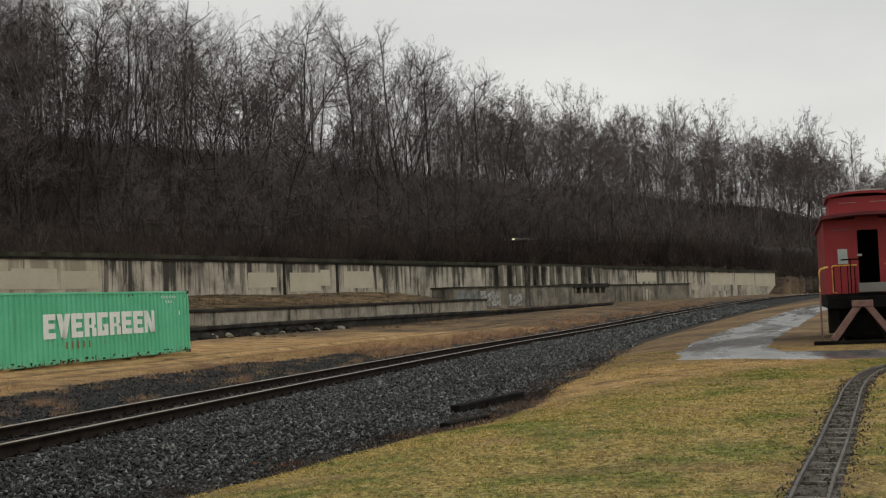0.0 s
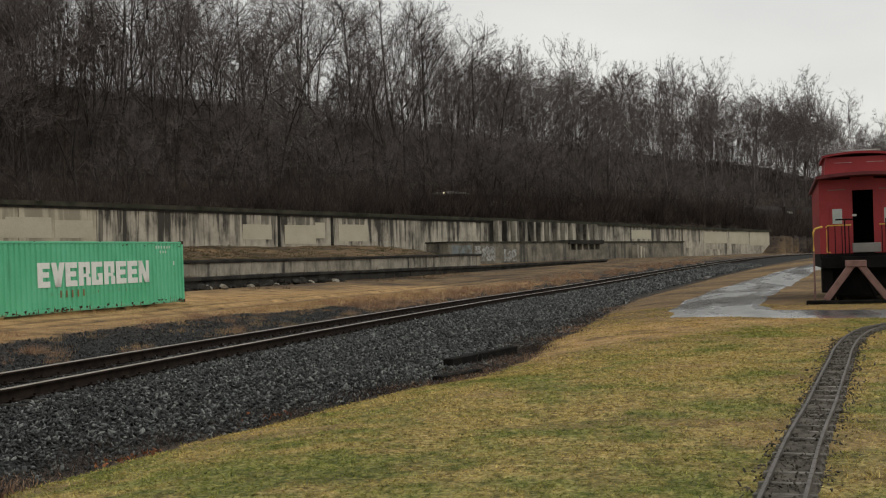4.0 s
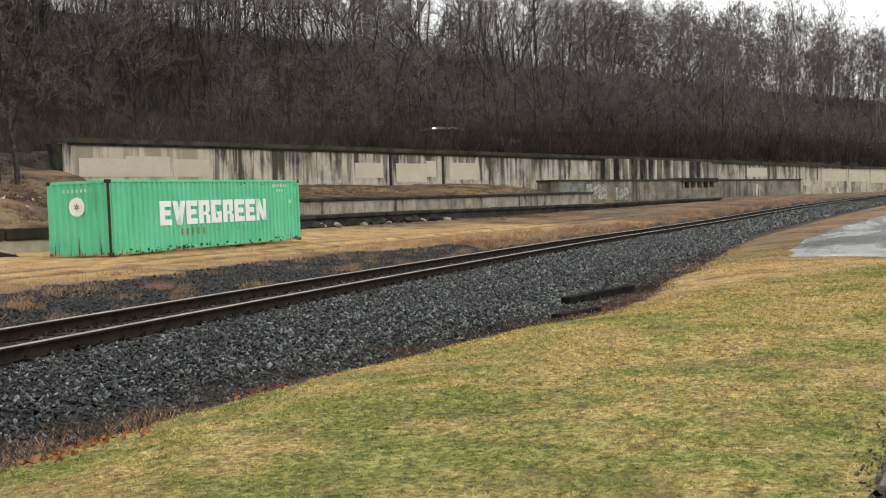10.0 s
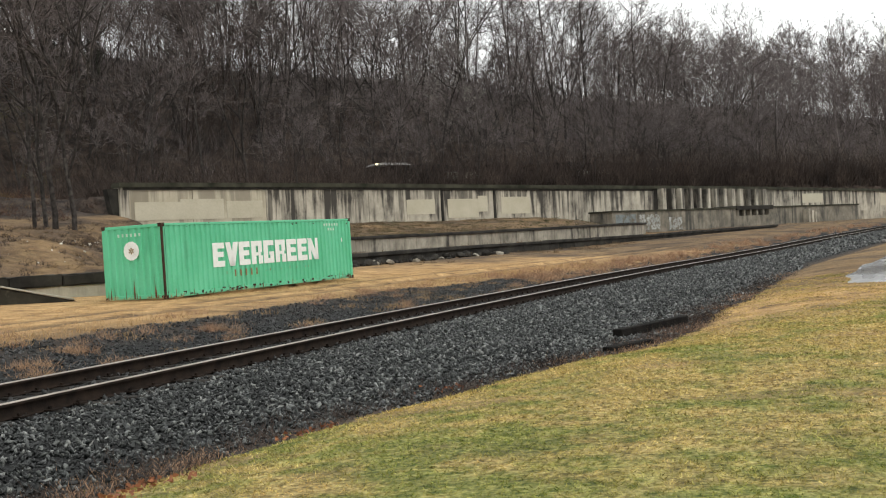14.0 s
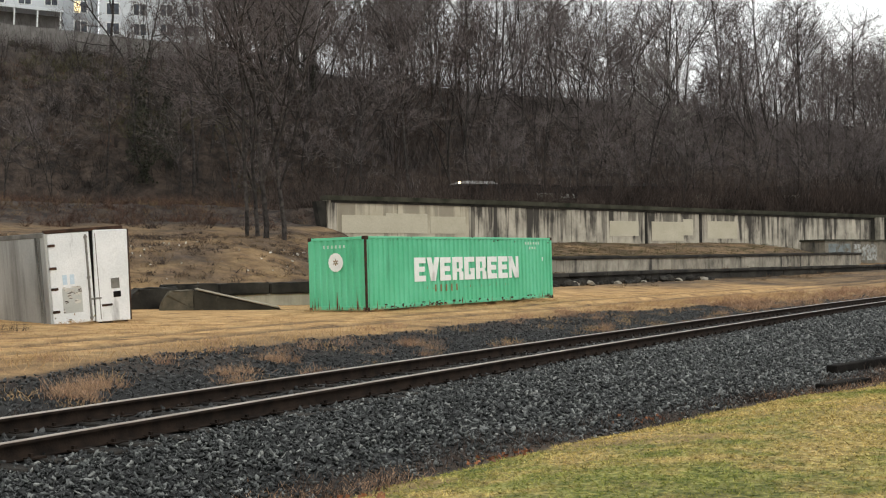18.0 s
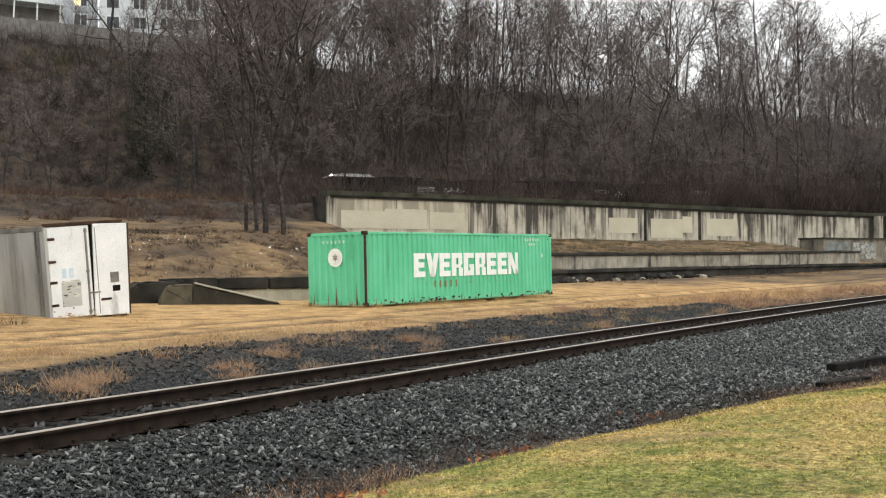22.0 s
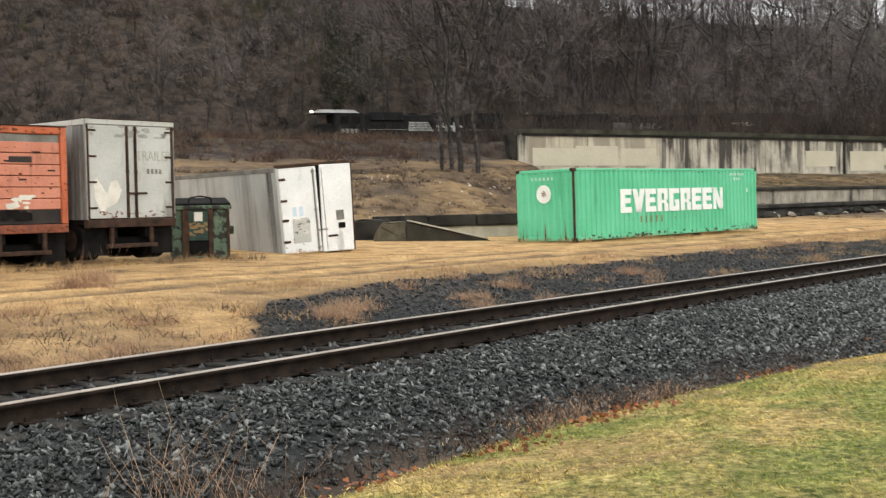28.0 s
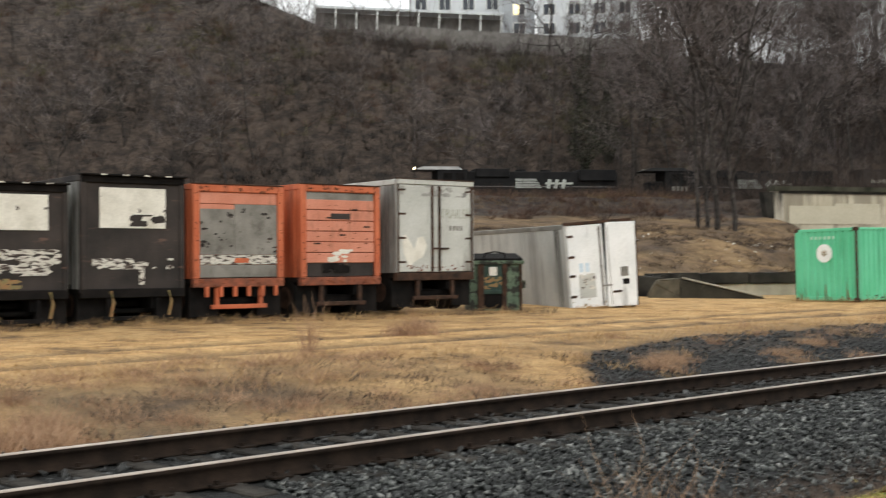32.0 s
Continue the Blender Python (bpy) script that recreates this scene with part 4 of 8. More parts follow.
def low_wall(name, pts, h, thick, mat, cap_mat, label):
    """A wall along a line of ground points (x, y, top), split into stones of length."""
    ob = thing(name, Matrix(), label, "low wall", kind="structure")
    for (x0, y0, t0), (x1, y1, t1) in zip(pts, pts[1:]):
        n = max(1, round(math.hypot(x1 - x0, y1 - y0) / 4.5))
        for i in range(n):
            a, b = i / n, (i + 1) / n
            p = Vector((x0 + (x1 - x0) * a, y0 + (y1 - y0) * a, t0 + (t1 - t0) * a))
            q = Vector((x0 + (x1 - x0) * b, y0 + (y1 - y0) * b, t0 + (t1 - t0) * b))
            d = q - p
            ln = d.length
            m = Matrix.Translation(p) @ pose(0, 0, 0, 0, -math.degrees(math.asin(d.z / ln)), math.degrees(math.atan2(d.y, d.x)))
            j = random.uniform(-0.02, 0.02)
            b1 = part("block", box(0.015, ln - 0.015, j, thick, -h, -0.22, 0.02, m), mat, ob)
            part("cap", box(0.01, ln - 0.01, -0.16 + j, thick, -0.216, random.uniform(-0.02, 0.03), 0.03, m), cap_mat, ob)
    return ob


low_wall("wall_ledge", [(20.0, 15.0, 1.98), (38.4, 14.46, 2.04), (58.9, 13.5, 2.14), (85.5, 10.1, 2.36), (97.0, 11.5, 2.4)], 1.5, 0.8, M_LEDGE, M_CONC_DARK, "long low concrete ledge wall with a dark cap")
low_wall("wall_platform_edge", [(13.5, 6.0, 0.85), (22.7, 7.6, 0.98), (46.9, 8.45, 1.08), (62.0, 7.6, 1.1), (79.6, 5.1, 1.17), (106.4, -0.7, 1.45)], 0.95, 0.6, M_CONC_DARK, M_CONC_DARK, "crumbling dark edge of an old loading platform")


def rubble(name, pts, n, seed, label):
    """Broken lumps of old concrete heaped along a line of (x, y, top) points."""
    r = random.Random(seed)
    ob = thing(name, Matrix(), label, "rubble", kind="structure")
    shapes = []
    for k in range(5):
        bm = bmesh.new()
        bmesh.ops.create_icosphere(bm, subdivisions=1, radius=0.5)
        for v in bm.verts:
            v.co = Vector((v.co.x * r.uniform(0.8, 1.7), v.co.y * r.uniform(0.7, 1.2), v.co.z * r.uniform(0.5, 1.0)))
        p = part("lump", bm, M_CONC_DARK if k < 4 else M_LEDGE, ob)
        shapes.append(p)
    for i in range(n):
        f = r.random() * (len(pts) - 1)
        j = int(f)
        p = Vector(pts[j]).lerp(Vector(pts[j + 1]), f - j)
        o = shapes[i] if i < 5 else new("lump", shapes[r.randrange(5)].data)
        o.parent = ob
        x, y = p.x + r.gauss(0, 0.15), p.y - 0.25 - abs(r.gauss(0, 0.35))
        sz = r.uniform(0.18, 0.6)
        o.matrix_basis = pose(x, y, gz(x, y) + r.uniform(0.05, 0.8) * sz * 0.5, r.uniform(-25, 25), r.uniform(-25, 25), r.uniform(0, 360)) @ Matrix.Scale(sz, 4)


rubble("platform_rubble", [(13.5, 6.0, 0.85), (22.7, 7.6, 0.98), (34.8, 8.0, 1.03), (46.9, 8.45, 1.08)], 150, 6, "broken blackened lumps along the old platform edge")


# ---- the green shipping container ----
def corrugated(x0, x1, z0, z1, pitch, depth, flip=1):
    """A sheet in the xz plane, facing -y, with trapezoid ribs."""
    bm = bmesh.new()
    n = max(1, round((x1 - x0) / pitch))
    p = (x1 - x0) / n
    xs = []
    for i in range(n):
        b = x0 + i * p
        xs += [(b, 0), (b + 0.36 * p, 0), (b + 0.5 * p, depth), (b + 0.86 * p, depth)]
    xs.append((x1, 0))
    lo = [bm.verts.new((x, d * flip, z0)) for x, d in xs]
    hi = [bm.verts.new((x, d * flip, z1)) for x, d in xs]
    for i in range(len(xs) - 1):
        bm.faces.new((lo[i], lo[i + 1], hi[i + 1], hi[i]))
    return bm


def moved(bm, m):
    bm.transform(m)
    return bm


def letter_bars(word, height, width, stroke):
    """Heavy squared capitals built from bars, one mesh a letter: (letter mesh, left edge)."""
    out = []
    w = width / len(word) * 0.86
    for i, ch in enumerate(word):
        bm = bmesh.new()
        x0, s, h = i * width / len(word), stroke, height
        add = lambda a, b, c, d: add_box(bm, x0 + a, x0 + b, -0.006, 0.006, c, d)
        if ch == "E":
            add(0, s, 0, h), add(s, w, 0, h * 0.24), add(s, w * 0.92, h * 0.40, h * 0.62), add(s, w, h * 0.76, h)
        elif ch in "RG":
            add(0, s, 0, h), add(s, w, h * 0.78, h)
            if ch == "R":
                add(w - s * 0.9, w, h * 0.5, h * 0.78), add(s, w - 0.08, h * 0.36, h * 0.5), add(w - s * 0.85, w + 0.03, 0, h * 0.36)
            else:
                add(s, w, 0, h * 0.22), add(w - s * 0.9, w, h * 0.22, h * 0.5), add(w * 0.55, w - s * 0.9, h * 0.36, h * 0.5)
        elif ch in "VN":
            def slab(xa, xb, ya, yb):
                vs = [bm.verts.new((x0 + x, y, z)) for y in (-0.006, 0.006) for x, z in ((xa, ya), (xa + s * 1.05, ya), (xb + s * 1.05, yb), (xb, yb))]
                for f in ((0, 1, 2, 3), (7, 6, 5, 4), (0, 4, 5, 1), (1, 5, 6, 2), (2, 6, 7, 3), (3, 7, 4, 0)):
                    bm.faces.new([vs[k] for k in f])
            if ch == "V":
                slab(0.2, -0.03, 0, h), slab(0.2, w - s * 1.05 + 0.07, 0, h)
            else:
                add(0, 0.19, 0, h), add(w - 0.15, w + 0.04, 0, h), slab(w - 0.25, -0.05, 0, h)
        bmesh.ops.recalc_face_normals(bm, faces=bm.faces[:])
        out.append(bm)
    return out


CL, CW, CH = 12.19, 2.44, 2.44
TILT = Matrix(((0.99997, 0.00005, -0.00796, 0), (0.00005, 0.99993, 0.01147, 0), (0.00796, -0.01147, 0.9999, 0), (0, 0, 0, 1)))
container = thing("shipping_container", TILT, "faded green corrugated steel shipping container on dry grass", "container")
part("side_panel", corrugated(0.16, CL - 0.12, 0.16, CH - 0.1, 0.278, 0.05), M_GREEN, container, "green ribbed side with large white lettering")
part("side_panel", moved(corrugated(0.16, CL - 0.12, 0.16, CH - 0.1, 0.278, 0.05), pose(CL, CW, 0, 0, 0, 180)), M_GREEN, container)
part("end_panel", moved(corrugated(0.14, CW - 0.14, 0.16, CH - 0.1, 0.27, 0.05), pose(0, CW, 0, 0, 0, -90)), M_GREEN, container, "green ribbed end with a white flower badge")
part("end_panel", moved(corrugated(0.14, CW - 0.14, 0.16, CH - 0.1, 0.27, 0.05), pose(CL, 0, 0, 0, 0, 90)), M_GREEN, container)
part("roof_panel", box(0.05, CL - 0.05, 0.05, CW - 0.05, CH - 0.06, CH - 0.03), M_GREEN, container)
part("floor_panel", box(0.05, CL - 0.05, 0.05, CW - 0.05, 0.05, 0.15), M_RUST, container)
for x, y in ((0, 0), (CL - 0.16, 0), (0, CW - 0.16), (CL - 0.16, CW - 0.16)):
    near = x < 1 and y < 1
    part("corner_post", box(x + 0.005, x + 0.155, y + 0.005, y + 0.155, 0.12, CH - 0.12, 0.02), M_GREEN, container)
    if near:
        part("rust_strip", box(-0.003, 0.07, -0.003, 0.07, 0.121, CH - 0.121, 0.01), M_RUST, container, "rusty strip down the corner")
    for z in (0, CH - 0.12):
        part("corner_casting", box(x - 0.004, x + 0.164, y - 0.004, y + 0.164, z, z + 0.12, 0.015), M_RUST, container, "rusty corner casting")
for y in (-0.003, CW - 0.06):
    part("top_rail", box(0.16, CL - 0.16, y, y + 0.063, CH - 0.1, CH - 0.02, 0.01), M_GREEN, container)
    part("bottom_rail", box(0.16, CL - 0.16, y, y + 0.063, 0.03, 0.16, 0.01), M_GREEN, container)
for x in (-0.003, CL - 0.06):
    part("end_top_rail", box(x, x + 0.063, 0.16, CW - 0.16, CH - 0.12, CH - 0.02, 0.01), M_GREEN, container)
    part("end_bottom_rail", box(x, x + 0.063, 0.16, CW - 0.16, 0.03, 0.16, 0.01), M_GREEN, container)
for i, bm in enumerate(letter_bars("EVERGREEN", 0.82, 6.93, 0.27)):
    part("letter", moved(bm, pose(2.64, -0.008, 0.885)), M_WHITE, container, "white capital " + "EVERGREEN"[i])
# unreadable rows of small code, as bars
for k, (x, z, w) in enumerate([(11.05 - i * 0.2, 2.2, 0.12) for i in range(6)] + [(10.75 - i * 0.2, 2.02, 0.12) for i in range(3)]):
    part("code_mark", box(x, x + w * 0.7, -0.012, -0.004, z - 0.05, z + 0.05), M_GHOSTWHITE, container)
part("code_mark", box(11.35, 11.41, -0.012, -0.004, 1.5, 1.66), M_WHITE, container)
for i in range(6):
    part("code_mark", box(-0.012, -0.004, 1.7 - i * 0.17, 1.765 - i * 0.17, 2.06, 2.16), M_GHOSTWHITE, container)
for i in range(5):
    part("ghost_mark", box(3.85 + i * 0.33, 3.93 + i * 0.33, -0.012, -0.004, 0.52, 0.76), M_RUSTMARK, container, "faded rust-brown mark")
bm = bmesh.new()
for i in range(7):
    a = 2 * math.pi * i / 7
    add_box(bm, -0.012, -0.004, -0.1, 0.1, 0.13, 0.30, 0, pose(0, 1.25, 1.6) @ pose(0, 0, 0, math.degrees(a), 0, 0))
bmesh.ops.create_cone(bm, cap_ends=True, segments=20, radius1=0.3, radius2=0.3, depth=0.006, matrix=pose(-0.005, 1.25, 1.6, 0, 90, 0))
part("badge", bm, M_WHITE, container, "white seven-petalled round badge")
bm = bmesh.new()
for i in range(6):
    a = 60 * i
    add_box(bm, -0.016, -0.008, -0.02, 0.02, 0.02, 0.11, 0, pose(0, 1.25, 1.6, a, 0, 0))
part("badge_centre", bm, M_RUSTMARK, container)

# ---- trailers in a row ----
def wheel(parent, x, y, z, r=0.5, w=0.28):
    bm = bmesh.new()
    add_tube(bm, [(x - w / 2, y, z), (x - w / 2 + 0.04, y, z), (x + w / 2 - 0.04, y, z), (x + w / 2, y, z)], [r - 0.05, r, r, r - 0.05], 22)
    t = part("tyre", bm, M_BLACKMETAL, parent, "black rubber tyre")
    bm = bmesh.new()
    add_tube(bm, [(x - w / 2 - 0.012, y, z), (x + w / 2 + 0.012, y, z)], 0.27, 16)
    part("rim", bm, M_RUST, t, "rusty wheel rim")


def chassis(ob, w, length, floor, mat, frame_mat):
    """Rear frame, underride guard, rails, axles and wheels; the rear faces -y at y = 0."""
    part("rear_sill", box(-w / 2, w / 2, -0.05, 0.12, floor - 0.2, floor, 0.015), mat, ob)
    for x in (-0.5, 0.42):
        part("chassis_rail", box(x, x + 0.1, 0.05, length - 0.4, floor - 0.45, floor - 0.2), M_BLACKMETAL, ob)
    for x in (-0.62, 0.52):
        part("guard_upright", box(x, x + 0.1, -0.02, 0.07, floor - 0.62, floor - 0.2, 0.01), frame_mat, ob)
    part("guard_bar", box(-0.72, 0.72, -0.04, 0.06, floor - 0.7, floor - 0.6, 0.012), frame_mat, ob, "underride bar")
    for y in (0.75, 1.95):
        part("axle", tube([(-w / 2 + 0.2, y, 0.5), (w / 2 - 0.2, y, 0.5)], 0.07, 8), M_BLACKMETAL, ob)
        for x in (-w / 2 + 0.16, -w / 2 + 0.5, w / 2 - 0.5, w / 2 - 0.16):
            wheel(ob, x, y, 0.5)
    # added black flaps and a solid block that stand in for the underside's shade
    for x in (-w / 2 + 0.3, w / 2 - 0.3):
        part("mud_flap", box(x - 0.32, x + 0.42 if x < 0 else x + 0.32, 0.17, 0.19, 0.12, floor - 0.2), M_BLACKMETAL, ob, "black flap added to darken the underside")
    part("spring_hanger", box(-0.75, 0.75, 0.3, 2.6, 0.3, floor - 0.45, 0.03), M_BLACKMETAL, ob)
    for x in (-0.8, 0.7):
        part("landing_leg", box(x, x + 0.12, length - 2.4, length - 2.28, 0.0, floor - 0.2), M_BLACKMETAL, ob)
    part("floor", box(-w / 2 + 0.02, w / 2 - 0.02, 0.1, length, floor - 0.12, floor), M_BLACKMETAL, ob)


def shell(ob, w, length, floor, top, side_mat, roof_mat, ribs=0.3, depth=0.03):
    part("side_wall", moved(corrugated(0.1, length, floor, top, ribs, depth), pose(-w / 2, length, 0, 0, 0, -90)), side_mat, ob)
    part("side_wall", moved(corrugated(0.0, length - 0.1, floor, top, ribs, depth), pose(w / 2, 0, 0, 0, 0, 90)), side_mat, ob)
    part("front_wall", box(-w / 2 + 0.04, w / 2 - 0.04, length - 0.05, length, floor, top), side_mat, ob)
    part("roof", box(-w / 2 + 0.01, w / 2 - 0.01, 0.02, length, top - 0.03, top + 0.01, 0.01), roof_mat, ob)
    for x in (-w / 2, w / 2 - 0.06):
        part("roof_rail", box(x - 0.01, x + 0.07, 0.02, length, top - 0.12, top + 0.012, 0.01), roof_mat, ob)


def door_hardware(ob, x, z0, z1, mat=M_RUST):
    rod = part("lock_rod", tube([(x, -0.045, z0), (x, -0.045, z1)], 0.032, 6), mat, ob)
    part("handle", box(x - 0.02, x + 0.3, -0.075, -0.05, z0 + 0.55, z0 + 0.6, 0.005), mat, rod)
    for z in (z0 + 0.08, (z0 + z1) / 2, z1 - 0.08):
        part("rod_guide", box(x - 0.05, x + 0.05, -0.055, -0.02, z - 0.03, z + 0.03, 0.006), mat, rod)


def flakes(name, ob, x0, x1, z0, z1, n, mat, seed, lo=0.06, hi=0.3, label="", y=-0.012):
    """Torn, ragged scraps of paint or paper in one layer."""
    r = random.Random(seed)
    bm = bmesh.new()
    for i in range(n):
        cx, cz = r.uniform(x0, x1), r.uniform(z0, z1)
        k = r.randint(5, 8)
        ph = r.uniform(0, 6)
        sx, sz = r.uniform(lo, hi), r.uniform(lo, hi) * 0.5
        vs = [bm.verts.new((min(max(cx + math.cos(ph + 6.28 * j / k) * sx * r.uniform(0.5, 1.1), x0), x1), y - i * 0.0003, min(max(cz + math.sin(ph + 6.28 * j / k) * sz * r.uniform(0.5, 1.1), z0), z1))) for j in range(k)]
        f = bm.faces.new(vs)
        if f.normal.y > 0:
            f.normal_flip()
    return tagged(part(name, bm, mat, ob, label), kind="stuff")


flakes("grime", container, 0.2, CL - 0.2, 0.03, 0.2, 60, M_RUST, 4, 0.02, 0.14, "rust and grime along the lower edge", -0.006)
def runs(name, ob, axis, lo, hi, z0, n, mat, seed, label, y, tall=0.4):
    """Narrow rust runs that stand on an edge, along x or y."""
    r = random.Random(seed)
    bm = bmesh.new()
    for i in range(n):
        c, w, h = r.uniform(lo, hi), r.uniform(0.01, 0.035), tall * r.random() ** 2.2 + 0.04
        pts = [(c - w, z0), (c + w, z0), (c + w * 0.5, z0 + h * 0.6), (c + w * 0.1, z0 + h), (c - w * 0.6, z0 + h * 0.5)]
        q = y - i * 0.0002
        bm.faces.new([bm.verts.new((a, q, z) if axis == "x" else (q, a, z)) for a, z in pts])
    bmesh.ops.recalc_face_normals(bm, faces=bm.faces[:])
    return tagged(part(name, bm, mat, ob, label), kind="stuff")


runs("rust_runs", container, "x", 0.2, CL - 0.2, 0.05, 46, M_RUSTDK, 5, "rust runs along the lower edge", -0.006, 0.3)
runs("rust_runs", container, "y", 0.15, CW - 0.15, 0.05, 22, M_RUSTDK, 8, "dark rust runs at the foot of the end", -0.006, 0.75)
runs("rust_runs", container, "x", 2.7, 9.4, 0.62, 9, M_RUSTMARK, 9, "", -0.009, 0.2)
flakes("scratches", container, 0.3, CL - 0.3, 2.2, 2.42, 24, M_RUST, 6, 0.01, 0.07, "", -0.006)


def grey_trailer():
    w, length, floor, top = 2.56, 7.6, 1.0, 3.38
    ob = thing("semi_trailer", pose(-15.57, 1.86, 0.1, 0, 0, 2.0), "dull grey aluminium semi-trailer with closed twin doors on dry grass", "trailer", "row of parked trailers")
    chassis(ob, w, length, floor, M_RUST, M_RUST)
    shell(ob, w, length, floor, top, M_SIDE, M_GREYTRAILER, 0.35, 0.02)
    part("door_frame", box(-w / 2, -w / 2 + 0.09, -0.04, 0.1, floor, top + 0.02, 0.01), M_SIDE, ob)
    part("door_frame", box(w / 2 - 0.09, w / 2, -0.04, 0.1, floor, top + 0.02, 0.01), M_SIDE, ob)
    part("header", box(-w / 2, w / 2, -0.05, 0.1, top - 0.1, top + 0.025, 0.01), M_GREYTRAILER, ob)
    for x0, x1 in ((-w / 2 + 0.1, -0.075), (0.075, w / 2 - 0.1)):
        d = part("door", box(x0, x1, -0.03, 0.05, floor + 0.02, top - 0.11, 0.015), M_GREYTRAILER, ob)
        for k in range(4):
            z = floor + 0.25 + k * 0.62
            hx = x0 if x0 < 0 else x1 - 0.16
            part("hinge", box(hx - 0.03, hx + 0.19, -0.05, -0.028, z, z + 0.05, 0.006), M_RUST, d)
    part("door_gap", box(-0.074, 0.074, -0.012, 0.05, floor + 0.02, top - 0.11), M_GREYTRAILER, ob, "scuffed strip between the doors")
    for x in (-0.12, 0.12):
        door_hardware(ob, x, floor + 0.05, top - 0.13)
        part("rust_stripe", box(x - 0.045, x + 0.045, -0.036, -0.031, floor + 0.03, top - 0.12), M_RUST, ob, "dark rust stain behind the lock rod")
    part("roof_edge", box(-w / 2 - 0.02, w / 2 + 0.02, -0.07, 0.05, top + 0.027, top + 0.05, 0.006), M_RUST, ob)
    bm = bmesh.new()
    for k, pts in enumerate((((-1.08, 1.95), (-0.98, 1.98), (-0.72, 1.62), (-0.70, 1.3), (-0.86, 1.12), (-0.95, 1.3), (-1.06, 1.5)), ((-0.72, 1.6), (-0.6, 1.9), (-0.42, 1.94), (-0.3, 1.7), (-0.42, 1.42), (-0.7, 1.28)))):
        bm.faces.new([bm.verts.new((x, -0.036 - k * 0.001, z)) for x, z in reversed(pts)])
    bmesh.ops.recalc_face_normals(bm, faces=bm.faces[:])
    ext = bmesh.ops.extrude_face_region(bm, geom=bm.faces[:])
    for v in ext["geom"]:
        if isinstance(v, bmesh.types.BMVert):
            v.co.y += 0.004
    part("torn_poster", bm, M_FLAKE, ob, "torn pale poster with two lobes")
    # faded word across the door
    fc = bpy.data.curves.new("word", "FONT")
    fc.body, fc.size, fc.extrude = "TRAILER", 0.36, 0.002
    fo = new("word_source", fc)
    me = bpy.data.meshes.new_from_object(fo)
    bpy.data.objects.remove(fo)
    me.transform(pose(0.14, -0.034, 2.42, 90, 0, 0) @ Matrix.Diagonal((0.78, 1, 1, 1)))
    me.materials.clear()
    me.materials.append(M_GHOST)
    word = new("lettering", me)
    word.parent = ob
    word["label"] = "faded olive word TRAILER"
    for x in (-w / 2 + 0.03, w / 2 - 0.09):
        part("edge_strip", box(x, x + 0.05, -0.045, -0.035, floor, top - 0.02), M_RUST, ob, "dark rusty edge")
    flakes("rust_run", ob, -1.1, 1.1, floor + 0.03, floor + 0.2, 26, M_RUSTDK, 61, 0.02, 0.08, "rust along the door's foot", -0.034)
    flakes("dark_stain", ob, -1.15, 1.15, top - 0.4, top - 0.12, 20, M_SIDE, 62, 0.05, 0.2, "", -0.0335)
    for i in range(4):
        part("faded_mark", box(0.45 + i * 0.12, 0.52 + i * 0.12, -0.036, -0.031, 2.1, 2.22), M_GREYPANEL, ob)
    for z in (1.05, 3.2):
        for x in (-w / 2 + 0.04, w / 2 - 0.04):
            part("marker_light", box(x - 0.03, x + 0.03, -0.06, -0.04, z, z + 0.06, 0.01), M_RUST, ob)


